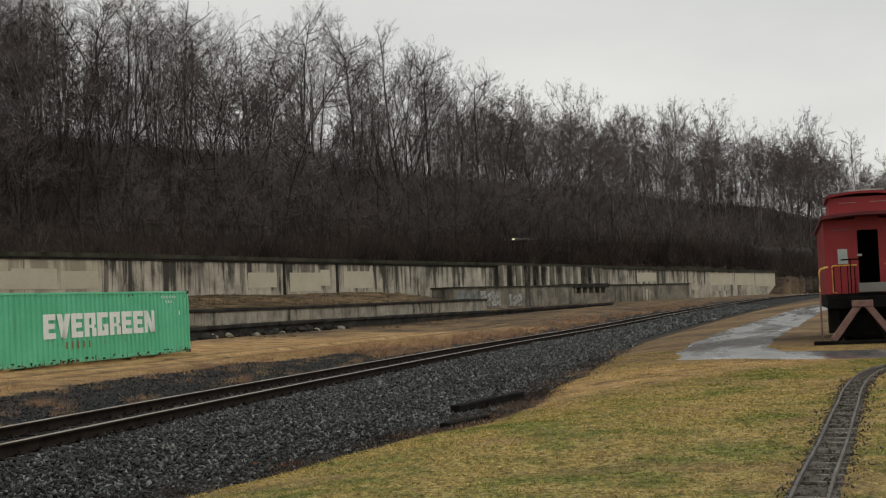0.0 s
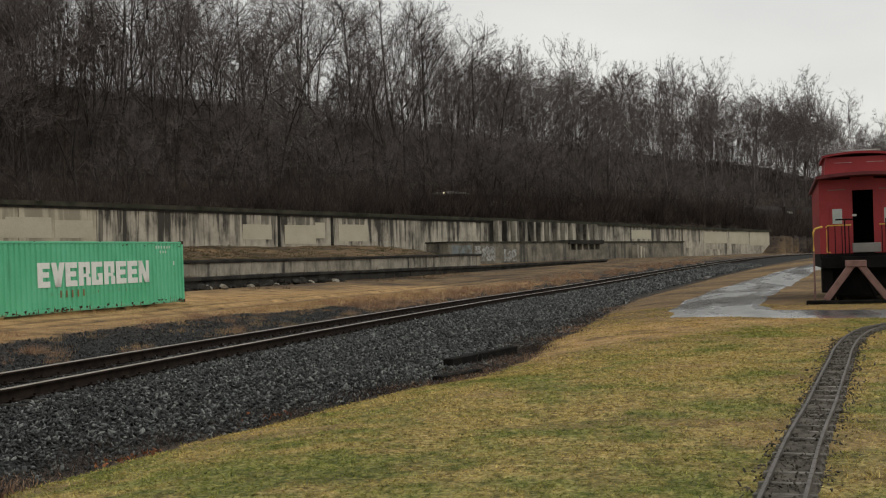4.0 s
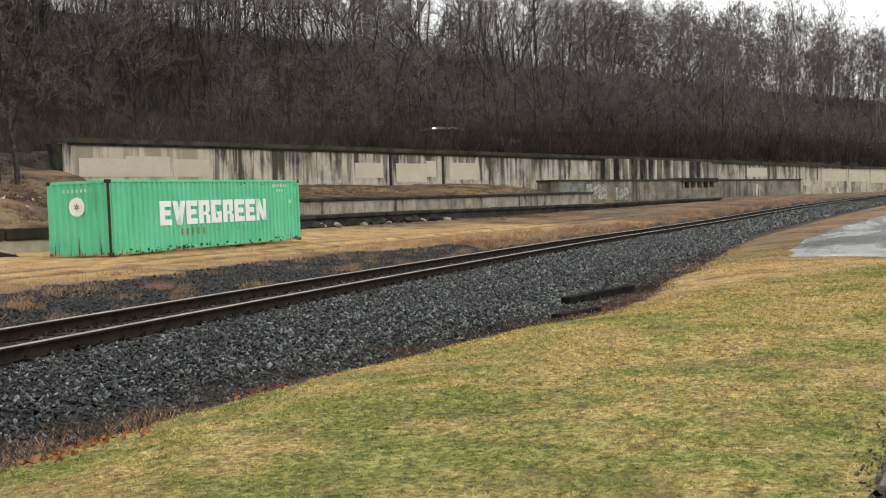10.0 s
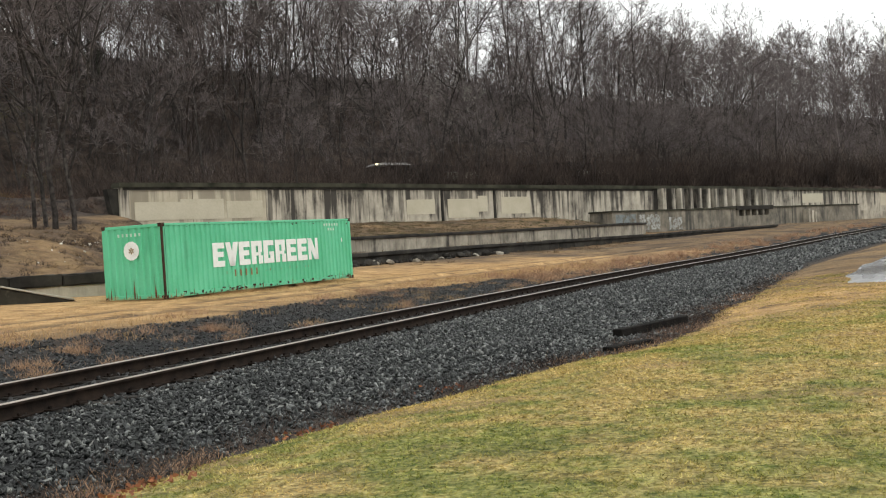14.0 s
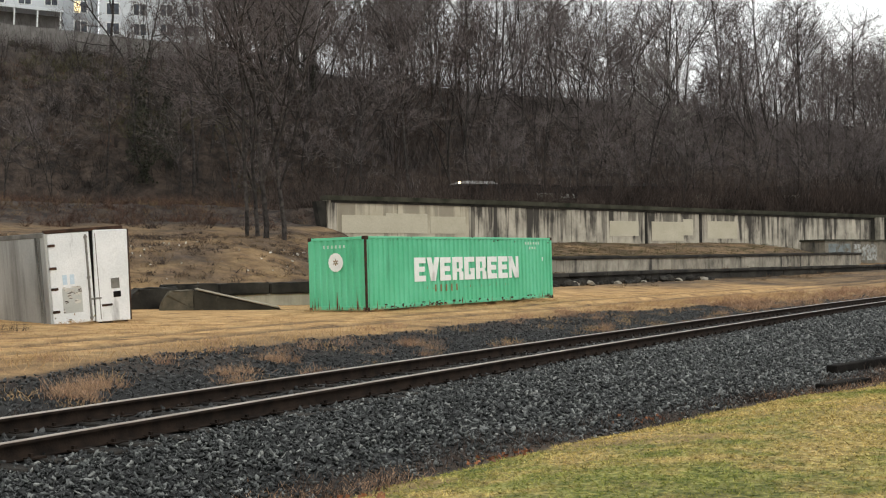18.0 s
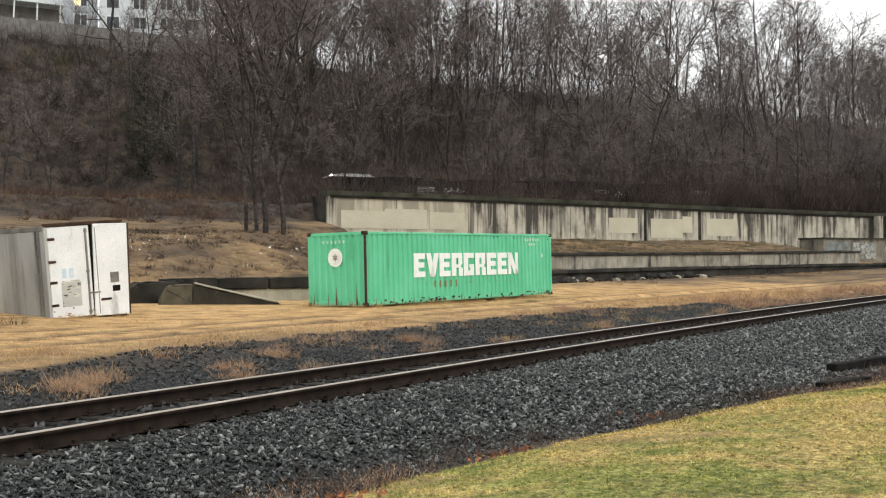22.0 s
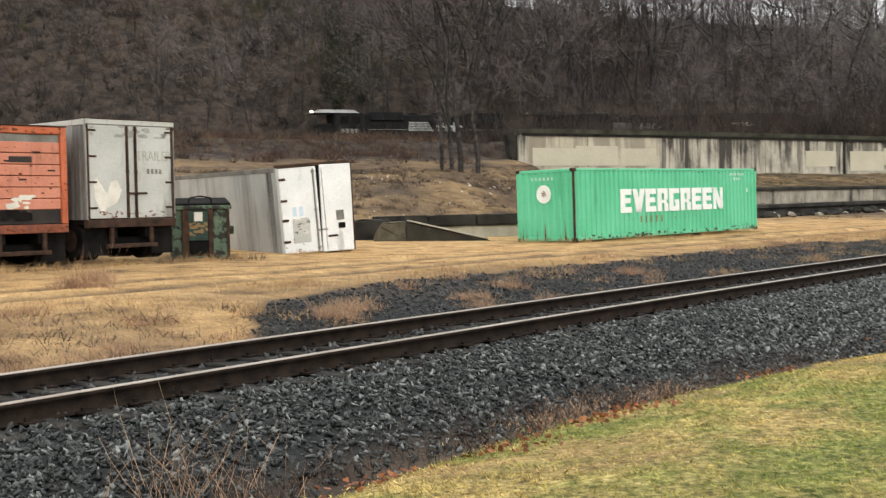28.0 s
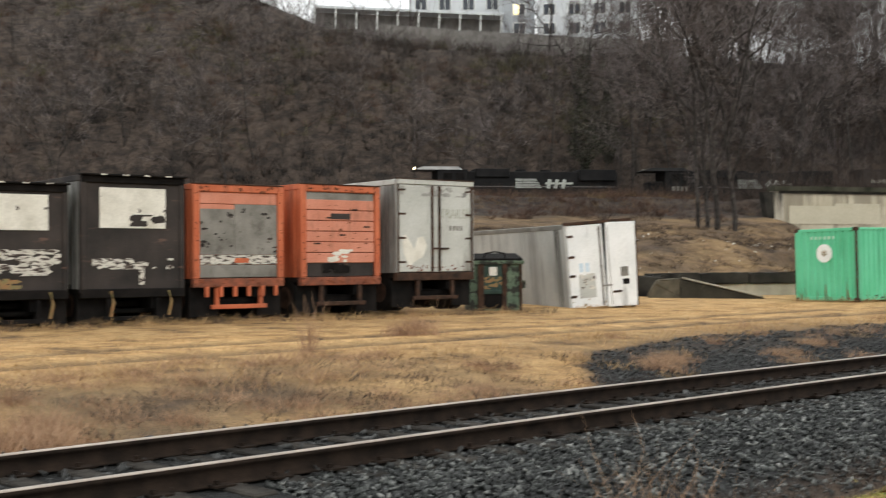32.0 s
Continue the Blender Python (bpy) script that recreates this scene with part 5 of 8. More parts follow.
def orange_trailer(x, y, turn, torn, top_z):
    w, length, floor, top = 2.36, 8.5, 1.0, top_z
    ob = thing("semi_trailer", pose(x, y, 0.02, 0, 0, turn), ("orange semi-trailer with a grey patched back panel" if torn else "orange semi-trailer with a dented slatted roll-up door"), "trailer", "row of parked trailers")
    chassis(ob, w, length, floor, M_SILL, M_ORANGE if torn else M_RUST)
    shell(ob, w, length, floor, top, M_ORANGE, M_ORANGE, 0.45, 0.025)
    for xx in (-w / 2, w / 2 - 0.16):
        part("corner_post", box(xx, xx + 0.16, -0.05, 0.12, floor, top, 0.02), M_ORANGE, ob)
    part("header", box(-w / 2 + 0.16, w / 2 - 0.16, -0.04, 0.12, top - 0.17, top, 0.02), M_ORANGE, ob)
    flakes("rust_patch", ob, -w / 2 + 0.02, w / 2 - 0.02, top - 0.17, top - 0.01, 16, M_RUSTDK, 71 + int(torn), 0.02, 0.11, "rust through the header paint", -0.043)
    flakes("rust_patch", ob, -w / 2 + 0.01, -w / 2 + 0.14, floor, top - 0.1, 14, M_RUSTDK, 73 + int(torn), 0.012, 0.055, "", -0.053)
    flakes("rust_patch", ob, w / 2 - 0.14, w / 2 - 0.01, floor, top - 0.1, 14, M_RUSTDK, 75 + int(torn), 0.012, 0.055, "", -0.053)
    flakes("rust_patch", ob, -w / 2, w / 2, floor - 0.2, floor - 0.02, 22, M_RUSTDK, 77 + int(torn), 0.02, 0.11, "", -0.053)
    part("roof_lip", box(-w / 2 - 0.01, w / 2 + 0.01, -0.055, 0.12, top, top + 0.03, 0.008), M_RUST, ob)
    if torn:
        part("upper_slat", box(-w / 2 + 0.17, w / 2 - 0.17, 0.0, 0.05, top - 0.44, top - 0.175, 0.01), M_ORANGE_PALE, ob)
        part("upper_slat", box(-w / 2 + 0.17, w / 2 - 0.17, 0.005, 0.05, top - 0.72, top - 0.45, 0.01), M_ORANGE_PALE, ob)
        flakes("scuffs", ob, -1.0, 1.0, floor + 0.6, floor + 1.65, 26, M_DARKTRAILER, 81, 0.02, 0.12, "scuffs on the plywood", -0.0135)
        part("plywood_panel", box(-w / 2 + 0.18, -0.12, -0.005, 0.05, floor + 0.55, floor + 1.6), M_GREYPANEL, ob, "grey plywood sheet")
        part("plywood_panel", box(-0.115, w / 2 - 0.18, -0.012, 0.05, floor + 0.55, floor + 1.72), M_GREYPANEL, ob, "grey plywood sheet")
        part("lower_board", box(-w / 2 + 0.17, w / 2 - 0.17, 0.0, 0.05, floor + 0.32, floor + 0.545, 0.01), M_CREAM, ob, "peeling white lower board")
        part("lower_board", box(-w / 2 + 0.17, w / 2 - 0.17, 0.0, 0.05, floor + 0.02, floor + 0.31, 0.01), M_GREYPANEL, ob)
        part("orange_mark", box(-0.12, 0.25, -0.012, -0.003, floor + 0.36, floor + 0.47), M_ORANGE, ob)
        for k in range(6):
            xx = -0.9 + k * 0.36
            part("bracket", box(xx, xx + 0.08, -0.1, 0.0, floor - 0.42, floor - 0.18, 0.01), M_ORANGE, ob)
    else:
        part("valance", box(-w / 2 + 0.17, w / 2 - 0.17, 0.01, 0.05, top - 0.42, top - 0.175, 0.01), M_GREYPANEL, ob)
        for k in range(6):
            z = floor + 0.34 + k * 0.26
            part("slat", box(-w / 2 + 0.17, w / 2 - 0.17, -0.01, 0.05, z + 0.008, z + 0.252, 0.012), M_ORANGE_PALE, ob)
        part("bottom_board", box(-w / 2 + 0.17, w / 2 - 0.17, 0.02, 0.06, floor + 0.02, floor + 0.345), M_DARKTRAILER, ob)
        flakes("chipped_paint", ob, -0.95, 0.95, floor + 0.5, floor + 1.9, 26, M_RUSTDK, 79, 0.012, 0.07, "chipped paint on the slats", -0.0125)
        part("slot", box(-0.3, 0.28, -0.016, -0.008, floor + 1.42, floor + 1.56), M_DARKTRAILER, ob, "dark mail-slot recess")
        flakes("hole", ob, -0.55, 0.25, floor + 0.1, floor + 0.34, 9, M_BLACKMETAL, 11, 0.15, 0.3, "torn black hole in the door's foot", -0.014)
        flakes("torn_paper", ob, -0.4, 0.35, floor + 0.36, floor + 0.68, 12, M_FLAKE, 12, 0.08, 0.2, "pale torn paper", -0.013)
        for k in range(5):
            part("scuff", box(-0.8 + k * 0.37, -0.6 + k * 0.37, -0.014, -0.009, floor + 0.8 + 0.21 * ((k * 3) % 5), floor + 0.84 + 0.21 * ((k * 3) % 5)), M_RUST, ob)


def dark_trailer(x, y, turn, top, kind):
    w, length, floor = 2.4, 9.5, 0.85
    ob = thing("semi_trailer", pose(x, y, -0.02, 0, 0, turn), "soot-black trailer with peeling white sheet on its back", "trailer", "row of parked trailers")
    chassis(ob, w, length, floor, M_BLACKMETAL, M_BLACKMETAL)
    shell(ob, w, length, floor, top, M_SIDE, M_DARKTRAILER, 0.28, 0.03)
    part("back_wall", box(-w / 2 + 0.03, w / 2 - 0.03, 0.0, 0.1, floor, top - 0.16), M_DARKTRAILER, ob)
    for xx in (-w / 2, w / 2 - 0.12):
        part("corner_post", box(xx, xx + 0.12, -0.04, 0.12, floor - 0.1, top, 0.02), M_DARKTRAILER, ob)
    part("header", box(-w / 2, w / 2, -0.05, 0.12, top - 0.16, top, 0.02), M_BLACKMETAL, ob)
    part("visor", box(-w / 2 - 0.02, w / 2 + 0.02, -0.14, 0.1, top, top + 0.04, 0.01), M_BLACKMETAL, ob)
    if kind:
        part("white_sheet", box(-0.78, 0.75, -0.02, 0.0, floor + 1.32, floor + 2.2, 0.004), M_FLAKE, ob, "flaking white sheet")
        flakes("tear", ob, -0.1, 0.74, floor + 1.36, floor + 1.62, 12, M_DARKTRAILER, 21, 0.1, 0.28, "dark tears in the sheet", -0.024)
        flakes("old_paint", ob, -0.95, 0.95, floor + 0.42, floor + 0.66, 30, M_CREAM, 22, 0.08, 0.22, "scraps of old white paint", -0.006)
        part("strap", box(0.12, 0.24, -0.03, 0.0, floor + 0.08, floor + 0.42, 0.006), M_CREAM, ob)
    else:
        part("white_sheet", box(-1.05, 0.78, -0.02, 0.0, floor + 1.25, floor + 2.0, 0.004), M_FLAKE, ob, "flaking white sheet")
        part("cream_band", box(-1.05, 1.05, -0.012, 0.0, floor + 2.05, floor + 2.22), M_CREAM, ob)
        flakes("old_paint", ob, -1.05, 1.05, floor + 0.3, floor + 0.85, 46, M_CREAM, 23, 0.12, 0.32, "scraps of old white paint", -0.006)
        flakes("rust_patch", ob, -1.0, 0.3, floor - 0.02, floor + 0.25, 14, M_RUSTMARK, 24, 0.1, 0.25, "", -0.005)
    for k in range(4):
        part("visor_light", box(-0.8 + k * 0.5, -0.66 + k * 0.5, -0.155, -0.142, top + 0.005, top + 0.035), M_CREAM, ob)
    for xx in (-0.55, 0.8):
        part("hanging_hose", tube([(xx, -0.06, floor - 0.05), (xx + 0.05, -0.1, floor - 0.3), (xx, -0.06, floor - 0.6)], 0.035, 6), M_RUSTMARK, ob)


grey_trailer()
orange_trailer(-18.5, 1.79, 3.0, False, 3.25)
orange_trailer(-21.32, 1.70, 2.0, True, 3.16)
dark_trailer(-23.92, 1.62, 1.5, 3.3, True)
dark_trailer(-26.6, 1.54, 1.5, 3.06, False)


# ---- the sunken white-doored trailer body ----
def sunken_trailer():
    w, length, top = 2.2, 11.5, 2.48
    ob = thing("trailer_body", pose(-9.33, 2.1, 0.02, 0, -4.4, -15.5) @ pose(0, 0, 0, 0.0, 0, 0), "tilted wheelless trailer body with scraped white doors sunk in dry grass", "trailer body")
    shell(ob, w, length, 0.0, top, M_SIDE_PALE, M_GREYPANEL, 0.62, 0.012)
    for y in (0.32, 0.5):
        part("side_post", box(-w / 2 - 0.035, -w / 2 + 0.01, y, y + 0.09, 0.05, top - 0.1, 0.01), M_SIDE, ob, "dark upright at the side's end")
    part("header", box(-w / 2, w / 2, -0.06, 0.1, top - 0.02, top + 0.07, 0.01), M_RUST, ob, "dark rusty header")
    for xx, mat in ((-w / 2 - 0.01, M_SIDE_PALE), (w / 2 - 0.06, M_RUST)):
        part("corner_post", box(xx, xx + 0.07, -0.04, 0.1, 0.0, top - 0.02, 0.012), mat, ob)
    left = part("door", box(-w / 2 + 0.07, 0.125, -0.035, 0.03, 0.03, top - 0.03, 0.015), M_WHITEDOOR, ob, "scraped white door")
    right = part("door", moved(box(0.0, 0.98, -0.035, 0.03, -0.06, top - 0.06, 0.015), pose(0.14, -0.03, 0.06, 0, 2.2, -3)), M_WHITEDOOR, ob, "white door hanging crooked")
    part("door_edge", moved(box(0.955, 1.0, -0.045, 0.04, -0.06, top - 0.06, 0.01), pose(0.14, -0.03, 0.06, 0, 2.2, -3)), M_RUST, ob)
    part("gap", box(0.07, 0.2, -0.01, 0.04, 0.02, top - 0.03), M_BLACKMETAL, ob)
    part("bottom_seal", box(0.25, 1.05, -0.06, 0.02, -0.08, -0.01, 0.01), M_BLACKMETAL, ob)
    for d, hx, sgn in ((left, -w / 2 + 0.06, 1), (right, 1.02, -1)):
        for z in (0.35, 0.95, 1.5, 2.1):
            part("hinge", box(min(hx, hx + sgn * 0.2), max(hx, hx + sgn * 0.2), -0.06, -0.034, z, z + 0.07, 0.01), M_RUST, d)
    for x in (0.02, 0.28):
        door_hardware(ob, x, 0.06, top - 0.1, M_GREYPANEL)
    part("latch", box(0.32, 0.62, -0.11, -0.07, 0.4, 0.46, 0.01), M_RUST, ob)
    part("hole", box(0.66, 0.88, -0.115, -0.09, 0.62, 0.78, 0.01), M_BLACKMETAL, ob, "dark hole in the door")
    part("placard", box(0.62, 0.86, -0.11, -0.085, 0.86, 1.14, 0.004), M_GREYPANEL, ob)
    for k in range(2):
        part("placard", box(-0.7 + 0.2 * k, -0.58 + 0.2 * k, -0.042, -0.034, 1.08, 1.34), M_STICKER, ob)
    part("scraped_area", box(-0.74, -0.2, -0.038, -0.034, 0.32, 0.98), M_GREYTRAILER, ob, "scraped grey area")
    flakes("scrape", ob, -0.74, -0.2, 0.3, 1.02, 14, M_CREAM, 31, 0.05, 0.16, "", -0.039)
    flakes("rust_spots", ob, -1.0, 0.9, 0.05, 0.3, 10, M_RUSTMARK, 32, 0.02, 0.07, "", -0.039)
    return ob


sunken_trailer()


# ---- dumpster ----
def dumpster():
    ob = thing("dumpster", pose(-13.18, 2.35, 0.02, 0, 0, -32) @ Matrix.Diagonal((1.22, 1.05, 1.1, 1)), "dark green mottled steel dumpster beside the trailers", "dumpster")
    bm = bmesh.new()
    prof = [(0.0, 0.0), (0.0, 1.22), (1.3, 1.36), (1.3, 0.0)]
    a = [bm.verts.new((-0.6, y, z)) for y, z in prof]
    b = [bm.verts.new((0.6, y, z)) for y, z in prof]
    bm.faces.new(a)
    bm.faces.new(b[::-1])
    for k in range(4):
        bm.faces.new((a[k], b[k], b[(k + 1) % 4], a[(k + 1) % 4]))
    bmesh.ops.recalc_face_normals(bm, faces=bm.faces[:])
    part("bin", bm, M_DUMP, ob)
    for x, w in ((-0.40, 0.14), (0.16, 0.1), (0.55, 0.06)):
        part("rib", box(x, x + w, -0.07, 0.02, 0.0, 1.24, 0.012), M_RUST, ob, "rusty dark upright")
    part("front_panel", box(-0.26, 0.16, -0.02, 0.01, 0.5, 1.16, 0.006), M_DUMP_DARK, ob, "dark green front panel")
    part("front_ledge", box(-0.26, 0.16, -0.06, 0.01, 0.42, 0.52, 0.012), M_DUMP_DARK, ob)
    part("front_recess", box(-0.26, 0.16, -0.012, 0.01, 0.05, 0.42), M_BLACKMETAL, ob, "black lower recess")
    part("rim", box(-0.66, 0.66, -0.08, 0.03, 1.16, 1.26, 0.015), M_DUMP, ob)
    part("lid", moved(box(-0.64, 0.64, -0.06, 1.34, 0, 0.05, 0.015), pose(0, 0, 1.262, 6, 0, 0)), M_BLACKMETAL, ob, "black lid")
    part("grab_handle", tube([(-0.25, 0.1, 1.3), (-0.22, 0.1, 1.44), (0.0, 0.1, 1.48), (0.22, 0.1, 1.44), (0.25, 0.1, 1.3)], 0.02, 6), M_BLACKMETAL, ob)
    part("notice", box(-0.14, 0.04, -0.03, -0.018, 0.88, 1.1, 0.003), M_FLAKE, ob, "faded pale notice")
    flakes("rust_patch", ob, -0.25, 0.15, 0.54, 0.86, 24, M_RUSTMARK, 91, 0.03, 0.1, "rust on the front panel", -0.024)
    for x in (-0.72, 0.6):
        part("fork_pocket", box(x, x + 0.12, 0.2, 1.1, 0.55, 0.75, 0.01), M_DUMP, ob)


dumpster()


# ---- old concrete loading ramp ----
def worn_prism(pts, depth, wear=0.03, seed=1):
    """A thick slab with the outline pts in x and z, its edges chipped and bevelled."""
    r = random.Random(seed)
    bm = bmesh.new()
    a = [bm.verts.new((x, 0, z)) for x, z in pts]
    b = [bm.verts.new((x, depth, z)) for x, z in pts]
    bm.faces.new(a)
    bm.faces.new(b[::-1])
    k = len(pts)
    for j in range(k):
        bm.faces.new((a[j], b[j], b[(j + 1) % k], a[(j + 1) % k]))
    bmesh.ops.recalc_face_normals(bm, faces=bm.faces[:])
    bmesh.ops.bevel(bm, geom=bm.edges[:], offset=0.04, segments=2, affect="EDGES")
    bmesh.ops.subdivide_edges(bm, edges=[e for e in bm.edges if e.calc_length() > 0.35], cuts=4, use_grid_fill=True)
    for v in bm.verts:
        v.co += Vector((r.uniform(-wear, wear), r.uniform(-wear, wear), r.uniform(-wear, wear)))
    return bm


def loading_ramp():
    ob = thing("loading_ramp", pose(0, 0, 0), "weathered concrete loading dock with a sloping side wall", "loading dock")
    m = pose(-2.35, 6.8, 0, 0, 0, -42)
    part("ramp_head", moved(worn_prism([(-0.3, -0.3), (-0.12, 0.35), (0.12, 0.7), (0.95, 0.74), (0.95, -0.3)], 0.6, 0.02, 1), m), M_CONC_TAN, ob, "brown worn head of the ramp wall")
    part("ramp_wall", moved(worn_prism([(0.93, -0.3), (0.93, 0.7), (1.2, 0.68), (3.95, 0.02), (3.95, -0.3)], 0.56, 0.015, 2), m @ pose(0, 0.02, 0)), M_CONC_MOSS, ob, "black mossy sloping side wall")
    # paler than the wall below: the light on the upward face, as colour
    part("ramp_top", moved(worn_prism([(0, 0), (0, 0.06), (2.95, 0.06), (2.95, 0)], 0.6, 0.012, 3), m @ pose(1.0, -0.02, 0.735, 0, 13.6, 0)), M_CONC, ob, "ramp top in paler concrete, its skylight painted in")
    d = pose(-0.9, 8.4, 0, 0, 0, -24)
    part("dock_wall", moved(box(0, 6.0, 0, 0.45, -0.3, 0.5, 0.03), d), M_CONC, ob, "stained pale wall under the dock edge")
    for k in range(3):
        part("dock_cap", moved(worn_prism([(0, 0.49), (0, 0.9), (1.98, 0.92), (1.98, 0.49)], 0.8, 0.02, 5 + k), d @ pose(0.02 + k * 2.0, -0.12 + 0.02 * k, 0)), M_CONC_DARK, ob, "blackened dock edge")
    part("dock_end", moved(worn_prism([(-0.5, -0.2), (-0.35, 0.6), (-0.1, 0.8), (1.3, 0.82), (1.3, -0.2)], 0.9, 0.03, 9), pose(-2.0, 8.3, 0, 0, 0, -24)), M_CONC_DARK, ob, "crumbled black end of the dock")
    part("dock_post", moved(worn_prism([(0, -0.2), (0, 0.96), (0.7, 0.98), (0.7, -0.2)], 0.5, 0.02, 10), d @ pose(6.05, -0.2, 0)), M_CONC_DARK, ob, "black post at the dock's end")


loading_ramp()


# ---- red caboose, bumping post and the miniature railway ----
def caboose():
    ob = thing("caboose", pose(9.6, -25.76, -0.26, 0, 0, 2.0), "red wooden caboose with a cupola and an open dark end door", "caboose")
    hw, floor, eave, length = 1.36, 1.6, 4.02, 9.0
    # x runs along the car, away from its near end at 0
    end = 0.9
    part("end_wall", box(end, end + 0.08, -hw, -0.36, floor, eave - 0.01), M_RED, ob)
    part("end_wall", box(end, end + 0.08, 0.36, hw, floor, eave - 0.01), M_RED, ob)
    part("door_head", box(end, end + 0.08, -0.36, 0.36, floor + 2.05, eave + 0.06), M_RED, ob)
    for y in (-hw, hw - 0.08):
        part("side_wall", box(end + 0.08, end + length, y, y + 0.08, floor, eave - 0.05), M_RED, ob)
    part("far_wall", box(end + length - 0.08, end + length, -hw + 0.08, hw - 0.08, floor, eave), M_RED, ob)
    part("floor", box(end, end + length, -hw, hw, floor - 0.12, floor), M_BLACKMETAL, ob)
    # added black sheet that gives the open doorway its interior darkness
    part("inner_dark", box(end + 2.2, end + 2.25, -hw + 0.1, hw - 0.1, floor, eave - 0.1), M_BLACKMETAL, ob, "black sheet standing in for the shade inside")
    for s in (-1, 1):
        y = s * 0.8
        part("batten", box(end - 0.02, end, y - 0.28, y + 0.28, eave - 0.36, eave - 0.33), M_BUMPER, ob)
        wnd = part("window_frame", box(end - 0.03, end - 0.001, y - 0.24, y + 0.24, floor + 0.9, floor + 1.52, 0.008), M_RED, ob)
        part("pane", box(end - 0.04, end - 0.031, y - 0.15, y + 0.15, floor + 0.97, floor + 1.45), M_GLASS, wnd, "pale window pane")
        part("jamb", box(end - 0.03, end + 0.0, s * 0.36 - 0.04, s * 0.36 + 0.04, floor, floor + 2.05), M_RED, ob)
    # curved roof over car and platform
    def roof_shell(name, x0, x1, y0, y1, z_edge, rise, thick, mat, label=""):
        bm = bmesh.new()
        n = 14
        rings = []
        for x in (x0, x1):
            up, dn = [], []
            for i in range(n + 1):
                f = i / n * 2 - 1
                y = (y0 + y1) / 2 + f * (y1 - y0) / 2
                z = z_edge + rise * (1 - f * f)
                up.append(bm.verts.new((x, y, z + thick)))
                dn.append(bm.verts.new((x, y, z)))
            rings.append((up, dn))
        (u0, d0), (u1, d1) = rings
        for i in range(n):
            bm.faces.new((u0[i], u0[i + 1], u1[i + 1], u1[i]))
            bm.faces.new((d0[i], d1[i], d1[i + 1], d0[i + 1]))
            bm.faces.new((u0[i], d0[i], d0[i + 1], u0[i + 1]))
            bm.faces.new((u1[i], u1[i + 1], d1[i + 1], d1[i]))
        bm.faces.new((u0[0], u1[0], d1[0], d0[0]))
        bm.faces.new((u0[n], d0[n], d1[n], u1[n]))
        bmesh.ops.recalc_face_normals(bm, faces=bm.faces[:])
        return part(name, bm, mat, ob, label)
    roof_shell("roof", -0.05, end + length + 0.9, -hw - 0.1, hw + 0.1, eave - 0.03, 0.1, 0.1, M_REDROOF, "dark red curved roof")
    bm = bmesh.new()
    cu = [(-1.14, 0.0), (1.14, 0.0), (1.08, 0.82), (-1.08, 0.82)]
    x0, x1 = 2.2, 5.6
    a = [bm.verts.new((x0, y, eave + 0.0 + z)) for y, z in cu]
    b = [bm.verts.new((x1, y, eave + 0.0 + z)) for y, z in cu]
    bm.faces.new(a)
    bm.faces.new(b)
    for k in range(4):
        bm.faces.new((a[k], b[k], b[(k + 1) % 4], a[(k + 1) % 4]))
    bmesh.ops.recalc_face_normals(bm, faces=bm.faces[:])
    cup = part("cupola", bm, M_RED, ob, "red cupola with sloping sides")
    for y in (-0.5, 0.5):
        part("cupola_window", box(x0 - 0.02, x0 - 0.001, y - 0.28, y + 0.28, eave + 0.62, eave + 0.63), M_GLASS, cup)
    roof_shell("cupola_roof", x0 - 0.18, x1 + 0.18, -1.18, 1.18, eave + 0.8, 0.12, 0.07, M_RED, "red cupola roof")
    bm = bmesh.new()
    add_tube(bm, [(x0 + 0.3, 0.6, eave + 0.95), (x0 + 0.3, 0.6, eave + 1.05), (x0 + 0.3, -0.7, eave + 1.05), (x0 + 0.3, -0.7, eave + 0.95)], 0.02, 6)
    part("roof_grab", bm, M_GREYTRAILER, ob, "pale roof grab rail")
    # end platform, railings, steps
    part("platform", box(0.0, end, -hw + 0.04, hw - 0.04, floor - 0.2, floor - 0.04, 0.01), M_BLACKMETAL, ob)
    part("end_beam", box(-0.08, 0.06, -hw + 0.02, hw - 0.02, floor - 0.48, floor - 0.1, 0.02), M_BLACKMETAL, ob)
    part("grey_box", box(-0.12, 0.1, -0.45, 0.4, floor + 0.02, floor + 0.32, 0.015), M_FENCE, ob, "weathered grey wooden box")
    for s in (-1, 1):
        for k in range(4):
            y = s * (0.5 + k * 0.21)
            part("railing_bar", tube([(0.02, y, floor - 0.1), (0.02, y, floor + 0.88)], 0.016, 6), M_BLACKMETAL, ob)
        part("top_rail", tube([(0.02, s * 0.42, floor + 0.9), (0.02, s * (hw - 0.22), floor + 0.9), (0.02, s * (hw - 0.16), floor + 0.84)], 0.022, 6), M_YELLOW, ob, "yellow rail")
        part("grab_rail", tube([(-0.02, s * (hw - 0.18), floor + 0.78), (-0.02, s * (hw - 0.18), floor + 0.05), (-0.02, s * (hw - 0.3), floor + 0.03)], 0.02, 6), M_YELLOW, ob, "yellow grab rail")
        part("brake_stand" if s > 0 else "stanchion", tube([(0.0, s * 0.62, floor - 0.1), (0.0, s * 0.62, floor + 1.08)], 0.022, 6), M_BLACKMETAL, ob)
        part("step_well", box(0.1, end - 0.02, s * hw - (0.34 if s > 0 else 0), s * hw + (0.34 if s < 0 else 0), 0.35, floor - 0.2, 0.02), M_BLACKMETAL, ob)
    part("brake_wheel", tube([(0.0, 0.35, floor + 1.08), (0.0, 0.9, floor + 1.08)], 0.025, 8), M_BLACKMETAL, ob)
